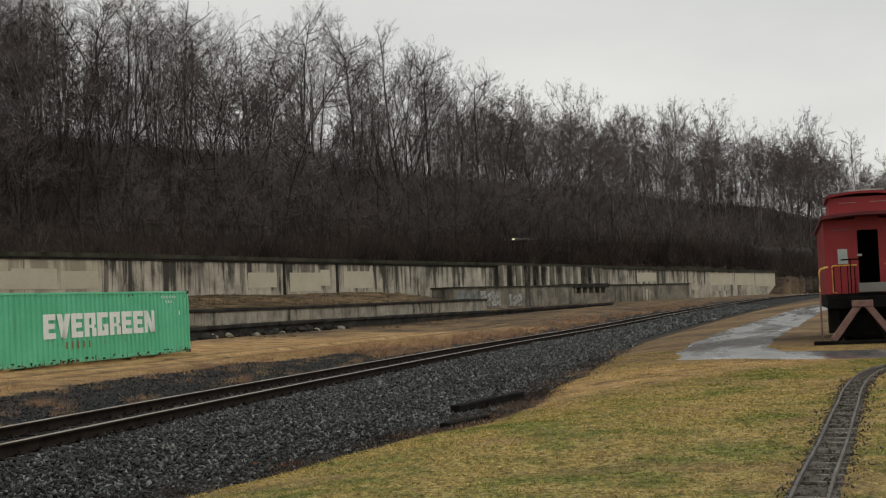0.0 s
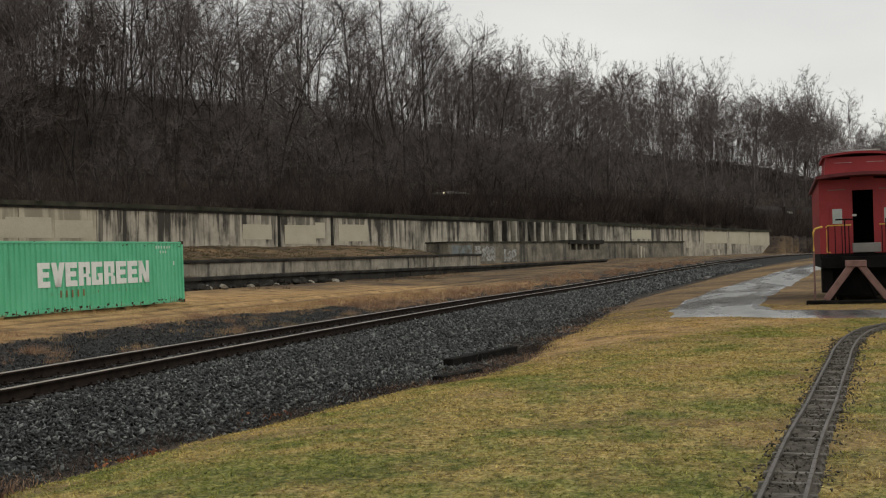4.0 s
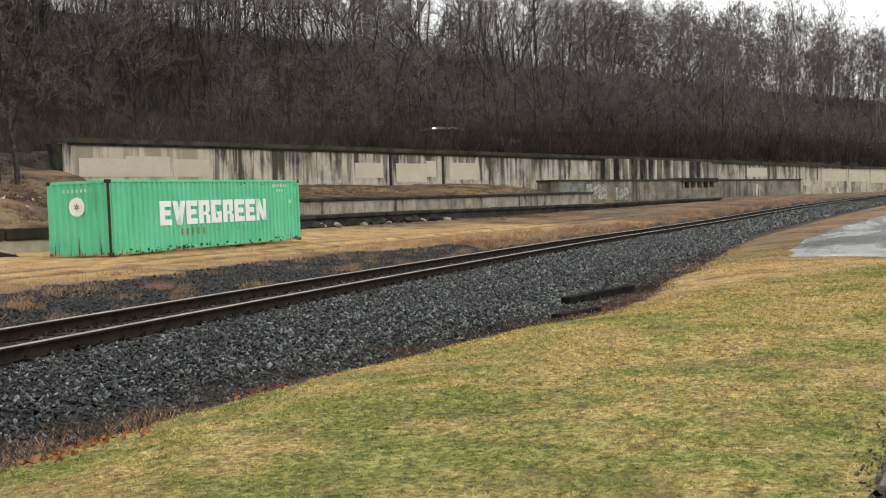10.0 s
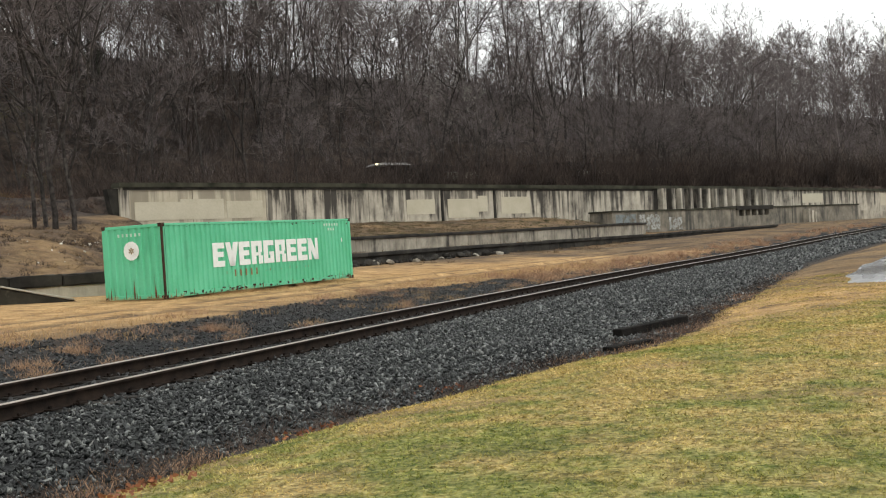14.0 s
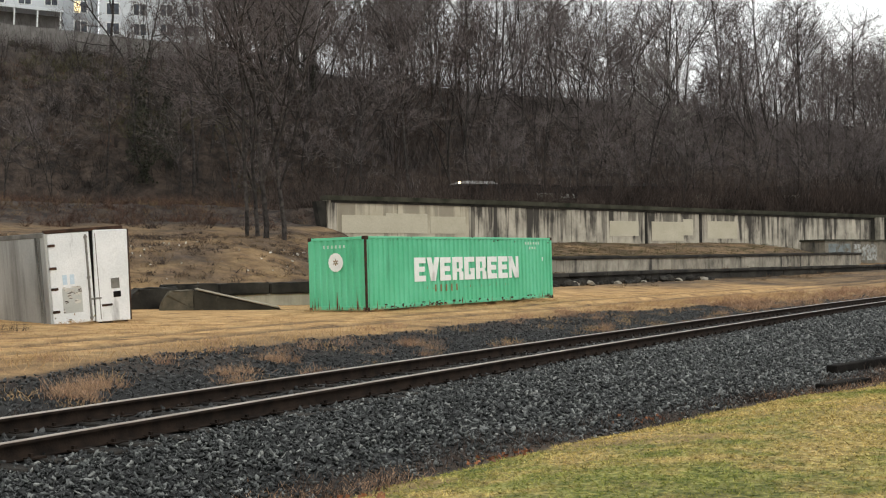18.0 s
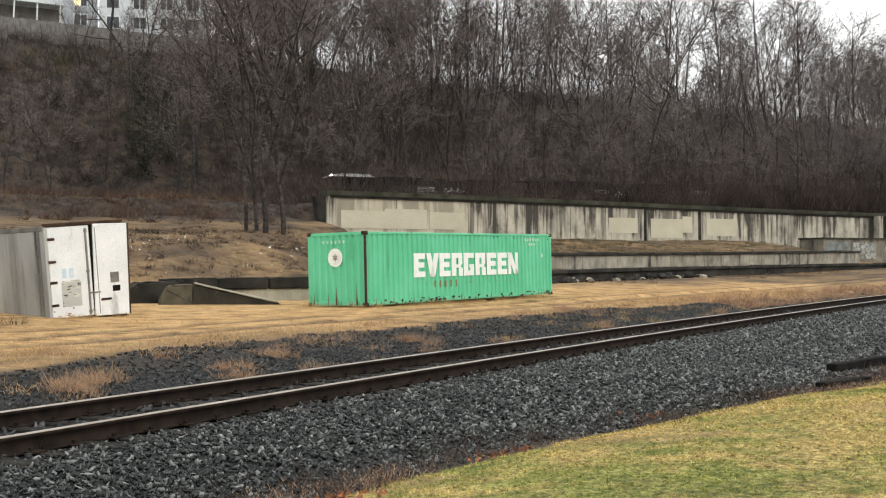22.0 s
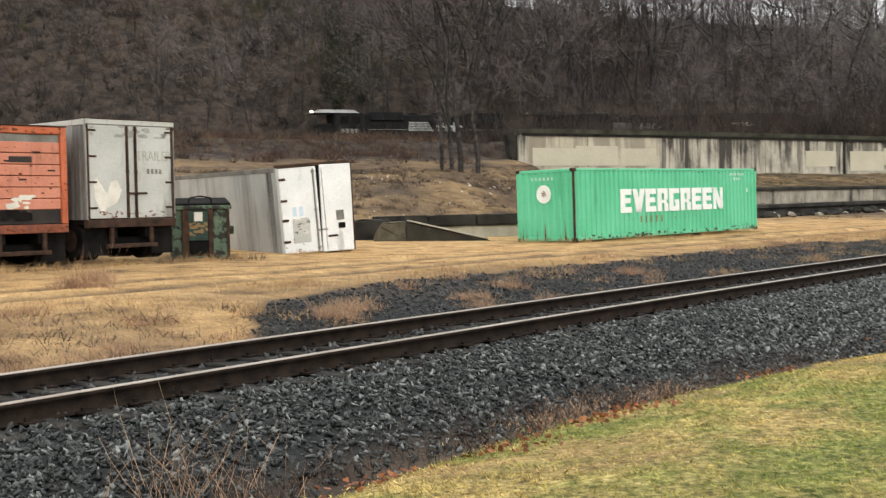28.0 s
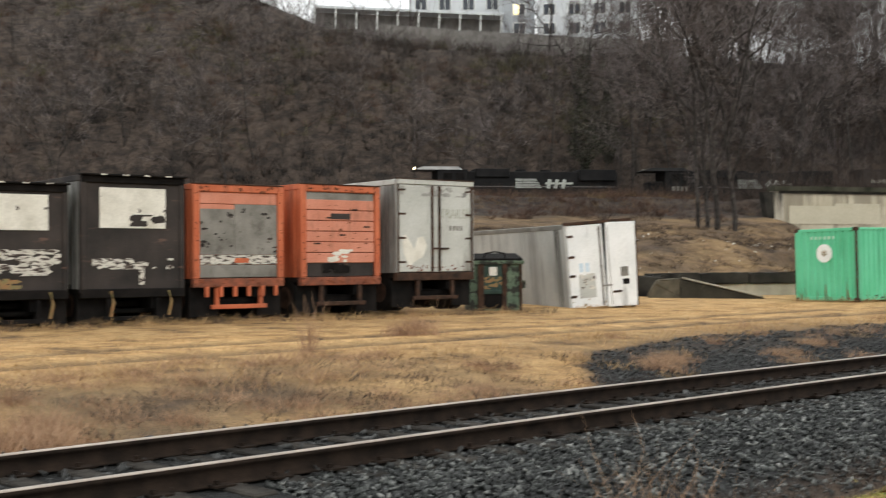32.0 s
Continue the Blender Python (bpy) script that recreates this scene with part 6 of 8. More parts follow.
    part("latch", box(end - 0.05, end, 0.2, 0.34, floor + 1.2, floor + 1.27, 0.01), M_GREYTRAILER, ob)
    part("underframe", box(0.3, end + length - 0.3, -0.5, 0.5, floor - 0.55, floor - 0.12), M_BLACKMETAL, ob)
    # one black block fills the space under the floor
    part("underbody", box(0.5, end + length - 0.4, -1.05, 1.05, 0.22, floor - 0.4, 0.04), M_BLACKMETAL, ob, "plain black block under the floor")
    part("side_skirt", box(end, end + length, -hw + 0.01, hw - 0.01, floor - 0.45, floor - 0.121), M_BLACKMETAL, ob)
    for tx in (1.9, 8.2):
        tr = part("truck", box(tx - 1.1, tx + 1.1, -0.95, 0.95, 0.32, 0.75, 0.05), M_BLACKMETAL, ob)
        for wx in (tx - 0.8, tx + 0.8):
            for y in (-0.75, 0.75):
                bm = bmesh.new()
                add_tube(bm, [(wx, y - 0.07, 0.42), (wx, y + 0.07, 0.42)], 0.42, 22)
                part("wheel", bm, M_BLACKMETAL, tr)
    return ob


caboose()

post = thing("handrail_post", pose(9.0, -24.18, -0.32), "tall bent pipe handrail post, yellow above and pink-brown below", "handrail")
part("lower_pipe", tube([(0, 0, 0), (0.0, 0, 1.75)], 0.03, 8), M_BUMPER, post)
part("upper_pipe", tube([(0, 0, 1.75), (0, 0, 2.35), (0.03, -0.05, 2.46), (0.08, -0.28, 2.52)], 0.032, 8), M_YELLOW, post, "yellow bent pipe")

bump = thing("bumping_post", pose(8.3, -25.42, -0.3, 0, 0, 2), "faded brown A-shaped steel bumping post on dark ties", "bumping post")
for s in (-1, 1):
    m = Matrix.Translation((0, s * 0.92, 0.2)) @ pose(0, 0, 0, s * 36.5, 0, 0)
    part("leg", moved(box(-0.12, 0.12, -0.1, 0.1, 0.0, 1.45, 0.015), m), M_BUMPER, bump)
part("head", box(-0.18, 0.5, -0.3, 0.3, 1.22, 1.42, 0.02), M_BUMPER, bump)
for s in (-1, 1):
    part("brace", tube([(0.0, s * 0.15, 1.2), (1.6, s * 0.7, 0.1)], 0.06, 6), M_BLACKMETAL, bump)
part("tie", box(-0.25, 0.15, -1.45, 1.5, -0.05, 0.2, 0.03), M_TIMBER, bump)
part("tie", box(0.4, 0.65, -1.35, 1.4, -0.05, 0.16, 0.03), M_TIMBER, bump)

siding = thing("siding_track", pose(9.0, -25.66, -0.3, 0, 0, 2), "short rusty siding under the caboose", "railway track", kind="structure")
for y in (-0.755, 0.755):
    part("rail", box(0, 14, y - 0.035, y + 0.035, -0.1, 0.015, 0.01), M_RAIL, siding)
for i in range(20):
    part("tie", box(0.6 + i * 0.65, 0.82 + i * 0.65, -1.25, 1.25, -0.2, -0.06, 0.015), M_TIE, siding)

# miniature railway
MX = np.array([-25, -21.3, -18.3, -14, -11, -8, -5.6, -4.2, -2.5, -0.5, 1.0], float)
MY = np.array([-24.25, -24.37, -24.51, -24.69, -24.81, -25.03, -25.42, -25.8, -26.5, -27.9, -29.4], float)
mini = thing("miniature_railway", Matrix(), "narrow miniature railway with thin rails and close wooden sleepers in grey gravel", "railway track", kind="structure")
mx = np.arange(MX[0], MX[-1], 0.2)
my = spline(mx, MX, MY)
md = np.gradient(my, mx)
mz = ground_z(mx, my) + 0.07
for side in (-0.135, 0.135):
    bm = bmesh.new()
    pts = [(float(x - d / math.hypot(1, d) * side), float(y + side / math.hypot(1, d)), float(z)) for x, y, d, z in zip(mx, my, md, mz)]
    for p, q in zip(pts, pts[1:]):
        d = Vector(q) - Vector(p)
        add_box(bm, -0.005, d.length + 0.005, -0.013, 0.013, -0.04, 0.0, 0, Matrix.Translation(p) @ pose(0, 0, 0, 0, 0, math.degrees(math.atan2(d.y, d.x))))
    part("rail", bm, M_MINIRAIL, mini, "thin steel rail")
tie_s = None
acc = 0.0
for i in range(1, len(mx)):
    acc += math.hypot(mx[i] - mx[i - 1], my[i] - my[i - 1])
    if acc > 0.26:
        acc = 0
        if tie_s is None:
            t0 = part("sleeper", box(-0.03, 0.03, -0.2, 0.2, -0.06, -0.006, 0.006), M_SLEEPER, mini)
            tie_s = t0.data
        else:
            t0 = new("sleeper", tie_s)
            t0.parent = mini
        t0.matrix_basis = pose(mx[i], my[i], float(mz[i]) - 0.026, 0, 0, math.degrees(math.atan(md[i])) + random.uniform(-2, 2))
bm = bmesh.new()
rows_ = []
for x, y, d, z in zip(mx, my, md, mz):
    k = math.hypot(1, d)
    rows_.append([bm.verts.new((x - d / k * o, y + o / k, z + h)) for o, h in ((-0.26, -0.14), (-0.17, -0.04 + 0.016 * math.sin(9 * x)), (0.17, -0.04 + 0.016 * math.sin(7 * x + 1)), (0.26, -0.14))])
for a, b in zip(rows_, rows_[1:]):
    for k in range(3):
        bm.faces.new((a[k], b[k], b[k + 1], a[k + 1]))
bmesh.ops.recalc_face_normals(bm, faces=bm.faces[:])
part("gravel_bed", bm, M_BED, mini, "brown-grey gravel bed")

# wet asphalt drive
drive = []
left = [(-2.4, -30.0), (-0.3, -23.2), (1.7, -20.4), (7, -19.7), (18, -19.3), (33, -19.1), (60, -20.5), (100, -25), (150, -32)]
right = [(3.0, -30.0), (3.4, -25.0), (4.6, -23.2), (9.5, -22.6), (20, -22.6), (34, -22.9), (60, -23.6), (100, -28.5), (150, -36)]
bm = bmesh.new()
cols = []
LA, RA = np.array(left), np.array(right)
for t in np.linspace(0, len(left) - 1, 90):
    p = np.array([np.interp(t, range(len(left)), LA[:, k]) for k in (0, 1)])
    q = np.array([np.interp(t, range(len(right)), RA[:, k]) for k in (0, 1)])
    row = []
    for f in np.linspace(0, 1, 9):
        w = p + (q - p) * f + np.array([0.12 * math.sin(t * 5.1 + f * 9), 0.12 * math.sin(t * 7.3)]) * (f in (0, 1))
        row.append(bm.verts.new((w[0], w[1], float(ground_z(w[0], w[1])) + (0.035 if 0 < f < 1 else -0.02))))
    cols.append(row)
for a, b in zip(cols, cols[1:]):
    for k in range(8):
        bm.faces.new((a[k], b[k], b[k + 1], a[k + 1]))
bmesh.ops.recalc_face_normals(bm, faces=bm.faces[:])
for f in bm.faces:
    f.smooth = True
    if f.normal.z < 0:
        f.normal_flip()
road = part("road_drive", bm, M_ASPHALT)
tagged(road, "wet shiny asphalt drive with pale puddles", "road", kind="structure")

# timbers at the lawn's edge
for (x0, y0), (x1, y1), hgt, lab in (((-10.75, -18.12), (-7.6, -18.52), 0.13, "squared black wet timber lying on the ballast edge"), ((-13.2, -18.7), (-11.86, -19.0), 0.08, "weathered dark timber lying in brown weeds")):
    L = math.hypot(x1 - x0, y1 - y0)
    m = pose(x0, y0, gz(x0, y0) + 0.02, 0, 0, math.degrees(math.atan2(y1 - y0, x1 - x0)))
    tb = part("timber", box(0, L, -0.09, 0.09, -0.03, hgt, 0.015), M_TIMBER)
    tb.matrix_world = m
    tagged(tb, lab, "timber", "loose timbers")
plank = part("timber", box(0, 4.2, -0.12, 0.12, 0, 0.14, 0.02), M_FENCE)
plank.matrix_world = pose(58, -16.2, gz(60, -16) + 0.02, 0, 0, 3)
tagged(plank, "pale grey timber lying beside the track", "timber", "loose timbers")


# ---- the train passing on the upper line ----
upper = thing("upper_track", Matrix(), "railway line on the bench behind the wall", "railway track", kind="structure")
# arc length along the upper line, counted against the train's way
LA_ = np.arange(-250, 415, 1.0)
LX_, LY_ = on_hill(LA_, 0.0)
LS_ = np.concatenate([[0], np.cumsum(np.hypot(np.diff(LX_), np.diff(LY_)))])


def line_at(s):
    """Place and heading (nose towards falling a) at arc length s."""
    a = float(np.interp(s, LS_, LA_))
    x, y = on_hill(a, 0.0)
    return a, float(x), float(y), float(line_z(a))


def line_pose(nose, length):
    """The pose of a vehicle whose nose and tail stand on the line."""
    _, x0, y0, z0 = line_at(nose)
    _, x1, y1, z1 = line_at(nose + length)
    return pose(x0, y0, (z0 + z1) / 2, 0, 0, math.degrees(math.atan2(y1 - y0, x1 - x0)))


for y in (-0.755, 0.755):
    bm = bmesh.new()
    pts = [Vector((*[float(c) for c in on_hill(a, y)], float(line_z(a)))) for a in np.arange(-250, 415, 5.0)]
    for p, q in zip(pts, pts[1:]):
        d = q - p
        add_box(bm, -0.02, d.length + 0.02, -0.035, 0.035, -0.15, 0.0, 0, Matrix.Translation(p) @ pose(0, 0, 0, 0, 0, math.degrees(math.atan2(d.y, d.x))))
    part("rail", bm, M_RAIL, upper)
bm = bmesh.new()
cols = [[bm.verts.new((*[float(c) for c in on_hill(a, o)], float(line_z(a)) + h)) for o, h in ((-3.2, -0.9), (-1.9, -0.16), (1.9, -0.16), (3.2, -0.9))] for a in np.arange(-250, 415, 5.0)]
for p, q in zip(cols, cols[1:]):
    for k in range(3):
        bm.faces.new((p[k], p[k + 1], q[k + 1], q[k]))
bmesh.ops.recalc_face_normals(bm, faces=bm.faces[:])
part("ballast_bed", bm, M_CONC_DARK, upper)


def bogie(ob, x, mat=M_BLACKMETAL, axles=2):
    t = part("bogie", box(x - 1.4, x + 1.4, -1.0, 1.0, 0.35, 0.85, 0.06), mat, ob)
    for k in range(axles):
        wx = x - 1.0 + k * 2.0 / max(1, axles - 1)
        for y in (-0.75, 0.75):
            bm = bmesh.new()
            add_tube(bm, [(wx, y - 0.07, 0.46), (wx, y + 0.07, 0.46)], 0.46, 16)
            part("wheel", bm, M_RUST, t)


def locomotive():
    """Nose at x = 0, body running back along +x."""
    ob = thing("locomotive", Matrix(), "black diesel locomotive with a lit headlight and white side mark", "locomotive")
    part("frame", box(0.2, 21.5, -1.5, 1.5, 1.15, 1.6, 0.04), M_LOCO, ob)
    part("nose", box(0.9, 2.6, -0.85, 0.85, 1.6, 3.2, 0.15), M_LOCO, ob)
    part("cab", box(2.4, 5.4, -1.5, 1.5, 1.6, 4.25, 0.08), M_LOCO, ob)
    bm = bmesh.new()
    pr = [(-1.6, 4.18), (-1.1, 4.52), (1.1, 4.52), (1.6, 4.18)]
    a = [bm.verts.new((0.2 + (0.9 if abs(y) < 1.2 else 0), y, z)) for y, z in pr]
    b = [bm.verts.new((4.5 + (0.0 if abs(y) < 1.2 else 0.4), y, z)) for y, z in pr]
    bm.faces.new(a)
    bm.faces.new(b)
    for k in range(4):
        bm.faces.new((a[k], b[k], b[(k + 1) % 4], a[(k + 1) % 4]))
    bmesh.ops.recalc_face_normals(bm, faces=bm.faces[:])
    part("cab_roof", bm, M_LOCOROOF, ob, "pale grey cab roof")
    part("headlight", moved(box(-0.05, 0.12, -0.2, 0.2, 4.25, 4.4, 0.04), pose(0.25, -0.9, 0)), M_LIT, ob, "bright warm headlight")
    for x in (3.0, 4.2):
        part("cab_window", box(x, x + 0.85, -1.52, -1.499, 3.1, 3.9, 0.01), M_BLACKMETAL, ob)
    part("hood", box(5.4, 20.6, -1.0, 1.0, 1.6, 4.1, 0.08), M_LOCO, ob)
    part("radiator", box(16.6, 20.3, -1.45, 1.45, 3.2, 4.3, 0.06), M_LOCO, ob)
    part("dynamic_brake", box(6.2, 9.6, -1.25, 1.25, 3.5, 4.35, 0.06), M_LOCO, ob)
    for x in (11.0, 13.5):
        bm = bmesh.new()
        bmesh.ops.create_cone(bm, cap_ends=True, segments=16, radius1=0.6, radius2=0.55, depth=0.25, matrix=pose(x, 0, 4.2))
        part("fan", bm, M_LOCO, ob)
    for i in range(6):
        part("stripe", box(10.2, 12.8 - 0.1 * i, -1.02, -1.0, 2.5 + i * 0.16, 2.58 + i * 0.16), M_GREYTRAILER, ob)
    for i in range(3):
        part("emblem_bar", moved(box(0, 0.35, -1.02, -1.0, 0, 0.9), pose(13.3 + i * 0.75, 0, 2.5, 0, 14, 0)), M_GREYTRAILER, ob, "white emblem drawn as plain bars")
    part("emblem_bar", box(13.2, 16.0, -1.02, -1.001, 2.85, 3.05), M_GREYTRAILER, ob)
    for i in range(4):
        part("number_bar", box(3.1 + i * 0.45, 3.4 + i * 0.45, -1.53, -1.5, 2.2, 2.65), M_GREYPANEL, ob)
    for i in range(9):
        x = 5.8 + i * 1.8
        part("handrail_post", tube([(x, -1.45, 1.6), (x, -1.45, 2.6)], 0.02, 4), M_LOCO, ob)
    part("handrail", tube([(5.8, -1.45, 2.6), (20.2, -1.45, 2.6)], 0.02, 4), M_LOCOROOF, ob)
    part("fuel_tank", box(8.2, 13.8, -1.4, 1.4, 0.5, 1.15, 0.1), M_LOCO, ob)
    bogie(ob, 4.0, axles=3)
    bogie(ob, 17.6, axles=3)
    return ob


def freight_car(kind):
    lab = {"hopper": "dark grey covered hopper wagon", "box": "dark brown boxcar with pale markings", "tank": "black cylindrical tank wagon"}[kind]
    ob = thing("freight_wagon", Matrix(), lab, "wagon", "wagons of the passing train")
    part("frame", box(0.3, 16.2, -1.3, 1.3, 0.95, 1.25, 0.03), M_BLACKMETAL, ob)
    if kind == "box":
        part("body", box(0.5, 16.0, -1.45, 1.45, 1.25, 4.3, 0.05), M_DARKTRAILER, ob)
        part("roof", box(0.4, 16.1, -1.5, 1.5, 4.3, 4.42, 0.04), M_DARKTRAILER, ob)
        part("door", box(6.8, 9.6, -1.52, -1.44, 1.3, 4.1, 0.02), M_RUST, ob)
        for i in range(5):
            part("mark", box(1.5 + i * 0.6, 1.9 + i * 0.6, -1.47, -1.45, 3.0, 3.4), M_CREAM, ob)
    elif kind == "hopper":
        bm = bmesh.new()
        pr = [(-1.2, 4.3), (1.2, 4.3), (1.55, 3.6), (1.55, 2.0), (0.8, 1.2), (-0.8, 1.2), (-1.55, 2.0), (-1.55, 3.6)]
        a = [bm.verts.new((0.8, y, z)) for y, z in pr]
        b = [bm.verts.new((15.7, y, z)) for y, z in pr]
        bm.faces.new(a)
        bm.faces.new(b)
        for k in range(8):
            bm.faces.new((a[k], b[k], b[(k + 1) % 8], a[(k + 1) % 8]))
        bmesh.ops.recalc_face_normals(bm, faces=bm.faces[:])
        part("body", bm, M_DARKTRAILER, ob)
        for i in range(9):
            part("rib", box(1.2 + i * 1.75, 1.3 + i * 1.75, -1.6, -1.5, 2.0, 3.7), M_DARKTRAILER, ob)
    else:
        bm = bmesh.new()
        add_tube(bm, [(0.7, 0, 2.65), (1.1, 0, 2.65), (15.4, 0, 2.65), (15.8, 0, 2.65)], [1.0, 1.4, 1.4, 1.0], 20)
        part("tank", bm, M_LOCO, ob)
        part("dome", box(7.8, 8.8, -0.4, 0.4, 4.0, 4.35, 0.05), M_LOCO, ob)
        part("pale_mark", box(3.0, 5.0, -1.41, -1.3, 2.7, 3.1), M_CREAM, ob)
    bogie(ob, 2.4)
    bogie(ob, 14.1)
    return ob


TRAIN = [(locomotive(), 0.0)]
off = 23.0
second = copy_thing(TRAIN[0][0], Matrix())
for o in second.children:
    if o.name.startswith("headlight"):
        o.data = o.data.copy()
        o.data.materials[0] = M_GREYPANEL
        o["label"] = "unlit headlight"
for o in second.children:
    if o.name.startswith("cab_roof"):
        o.data = o.data.copy()
        o.data.materials[0] = M_LOCO
        o["label"] = "black cab roof"
tagged(second, "black diesel locomotive following the leading one", "locomotive")
TRAIN.append((second, off))
off += 23.0
firsts = {}
for i in range(9):
    kind = ("box", "hopper", "tank")[(i * 2 + i // 3) % 3]
    if kind not in firsts:
        firsts[kind] = freight_car(kind)
        w = firsts[kind]
    else:
        w = copy_thing(firsts[kind], Matrix())
    TRAIN.append((w, off))
    off += 17.2


NOSE = np.interp(98.0, LA_, LS_)
GONE_T = np.array([0, 4, 8, 12, 16, 20, 24, 28, 32], float)
GONE_A = np.array([98.0, 83.5, 69.0, 53.5, 37.0, 22.0, 7.0, -7.5, -22.0])


def motions():
    for ob, back in TRAIN:
        rows = []
        for t, a in zip(GONE_T, GONE_A):
            rows.append((float(t), line_pose(float(np.interp(a, LA_, LS_)) + back, 20.0)))
        walk(ob, rows)


# ---- houses and fences on the hilltop ----
def house(x, y, z, turn, w, d, h, mat, roof_mat, cols, rows_n, lit=None, label="", gable=True):
    ob = thing("house", pose(x, y, z, 0, 0, turn), label, "house", "hilltop houses")
    part("wall", box(0, w, 0, d, -3.5, h, 0.03), mat, ob)
    bm = bmesh.new()
    pr = [(-0.5, h - 0.15), (d / 2, h + d * 0.32), (d + 0.5, h - 0.15)] if gable else [(-0.4, h), (-0.4, h + 0.35), (d + 0.4, h + 0.35), (d + 0.4, h)]
    a = [bm.verts.new((-0.4, yy, zz)) for yy, zz in pr]
    b = [bm.verts.new((w + 0.4, yy, zz)) for yy, zz in pr]
    bm.faces.new(a)
    bm.faces.new(b[::-1])
    for k in range(len(pr)):
        bm.faces.new((a[k], b[k], b[(k + 1) % len(pr)], a[(k + 1) % len(pr)]))
    bmesh.ops.recalc_face_normals(bm, faces=bm.faces[:])
    part("roof", bm, roof_mat, ob)
    for r in range(rows_n):
        for c in range(cols):
            cx, cz = w * (c + 0.5) / cols, 1.2 + r * 2.9
            fr = part("window", box(cx - 1.0, cx + 1.0, -0.06, -0.005, cz - 0.1, cz + 1.75, 0.02), M_WHITE, ob)
            part("pane", box(cx - 0.85, cx - 0.06, -0.08, -0.061, cz, cz + 1.6), M_LITWIN if (lit and (c, r) == lit) else M_WINDOW, fr)
            part("pane", box(cx + 0.06, cx + 0.85, -0.08, -0.061, cz, cz + 1.6), M_WINDOW, fr)
    part("eave_trim", box(-0.1, w + 0.1, -0.1, -0.004, h - 0.35, h - 0.05), M_WHITE, ob)
    return ob


house(74.85, 133.14, 40.0, -36.3, 14.9, 9, 8.5, M_SIDING, M_ROOF, 4, 3, None, "white sided house with large windows on the hilltop")
house(84.26, 121.29, 35.4, -39.3, 4.8, 9, 11.5, M_SIDING_BLUE, M_ROOF, 1, 4, (0, 1), "narrow grey-blue sided house with one lit window")
house(86.9, 116.6, 34.9, -42.3, 15.2, 9, 12.2, M_SIDING, M_ROOF, 4, 4, None, "pale sided house on the hilltop behind bare trees")
porch = thing("veranda", pose(58.17, 134.07, 39.7, 0, 2.4, -34), "white-roofed veranda with thin posts along the hilltop", "veranda")
part("veranda_roof", box(0, 28.5, -0.3, 3.0, 0.0, 0.4, 0.03), M_SIDING, porch, "white veranda roof edge")
part("back_wall", box(0, 28.5, 3.0, 3.2, -3.2, 0.0, 0.02), M_FENCE, porch)
part("deck", box(0, 28.5, -0.3, 3.0, -6.5, -3.0, 0.03), M_FENCE, porch)
for i in range(10):
    part("post", box(0.1 + i * 3.1, 0.3 + i * 3.1, -0.2, 0.0, -3.0, 0.0), M_WHITE, porch)


def fence(pts, h):
    ob = thing("fence", Matrix(), "weathered grey board fence along the hilltop", "fence", kind="structure")
    for (x0, y0, z0), (x1, y1, z1) in zip(pts, pts[1:]):
        n = max(1, round(math.hypot(x1 - x0, y1 - y0) / 0.6))
        for i in range(n):
            f = i / n
            p = Vector((x0 + (x1 - x0) * f, y0 + (y1 - y0) * f, z0 + (z1 - z0) * f))
            t = math.degrees(math.atan2(y1 - y0, x1 - x0))
            b = part("board", moved(box(0.01, 0.58, 0, 0.05, -1.2, h + random.uniform(-0.05, 0.05), 0), Matrix.Translation(p) @ pose(0, 0, 0, 0, 0, t)), M_FENCE, ob)
    return ob


fence([(60.0, 119.5, 33.2), (69.17, 112.94, 32.3), (75.63, 107.97, 31.75), (81.41, 103.09, 31.1), (87.06, 97.87, 30.55), (92.09, 92.79, 29.9)], 1.95)


# ---- bare winter trees ----
def prism_mesh(segs, sides):
    """segs: (n, 8) of start, end, radii. Open tubes with few sides, as arrays."""
    segs = np.asarray(segs, float)
    p, q, r0, r1 = segs[:, 0:3], segs[:, 3:6], segs[:, 6], segs[:, 7]
    d = q - p
    d /= np.maximum(np.linalg.norm(d, axis=1, keepdims=True), 1e-6)
    up = np.where(np.abs(d[:, 2:3]) > 0.9, np.array([[1.0, 0, 0]]), np.array([[0, 0, 1.0]]))
    u = np.cross(d, up)
    u /= np.maximum(np.linalg.norm(u, axis=1, keepdims=True), 1e-6)
    w = np.cross(d, u)
    V = []
    for base, r in ((p, r0), (q, r1)):
        for k in range(sides):
            a = 2 * math.pi * k / sides
            V.append(base + (u * math.cos(a) + w * math.sin(a)) * r[:, None])
    V = np.stack(V, 1).reshape(-1, 3)
    n = len(segs)
    i = np.arange(n)[:, None] * (2 * sides)
    k = np.arange(sides)[None]
    F = np.stack([i + k, i + (k + 1) % sides, i + sides + (k + 1) % sides, i + sides + k], -1).reshape(-1, 4)
    return V, F


def ribbon_mesh(segs, seed=1):
    """Flat strips, one quad a segment, turned at random about their length."""
    segs = np.asarray(segs, float)
    rng = np.random.RandomState(seed)
    p, q, r0, r1 = segs[:, 0:3], segs[:, 3:6], segs[:, 6:7], segs[:, 7:8]
    d = q - p
    u = np.cross(d, rng.normal(0, 1, d.shape))
    u /= np.maximum(np.linalg.norm(u, axis=1, keepdims=True), 1e-6)
    V = np.stack([p - u * r0, p + u * r0, q + u * r1, q - u * r1], 1).reshape(-1, 3)
    return V, np.arange(len(V)).reshape(-1, 4)


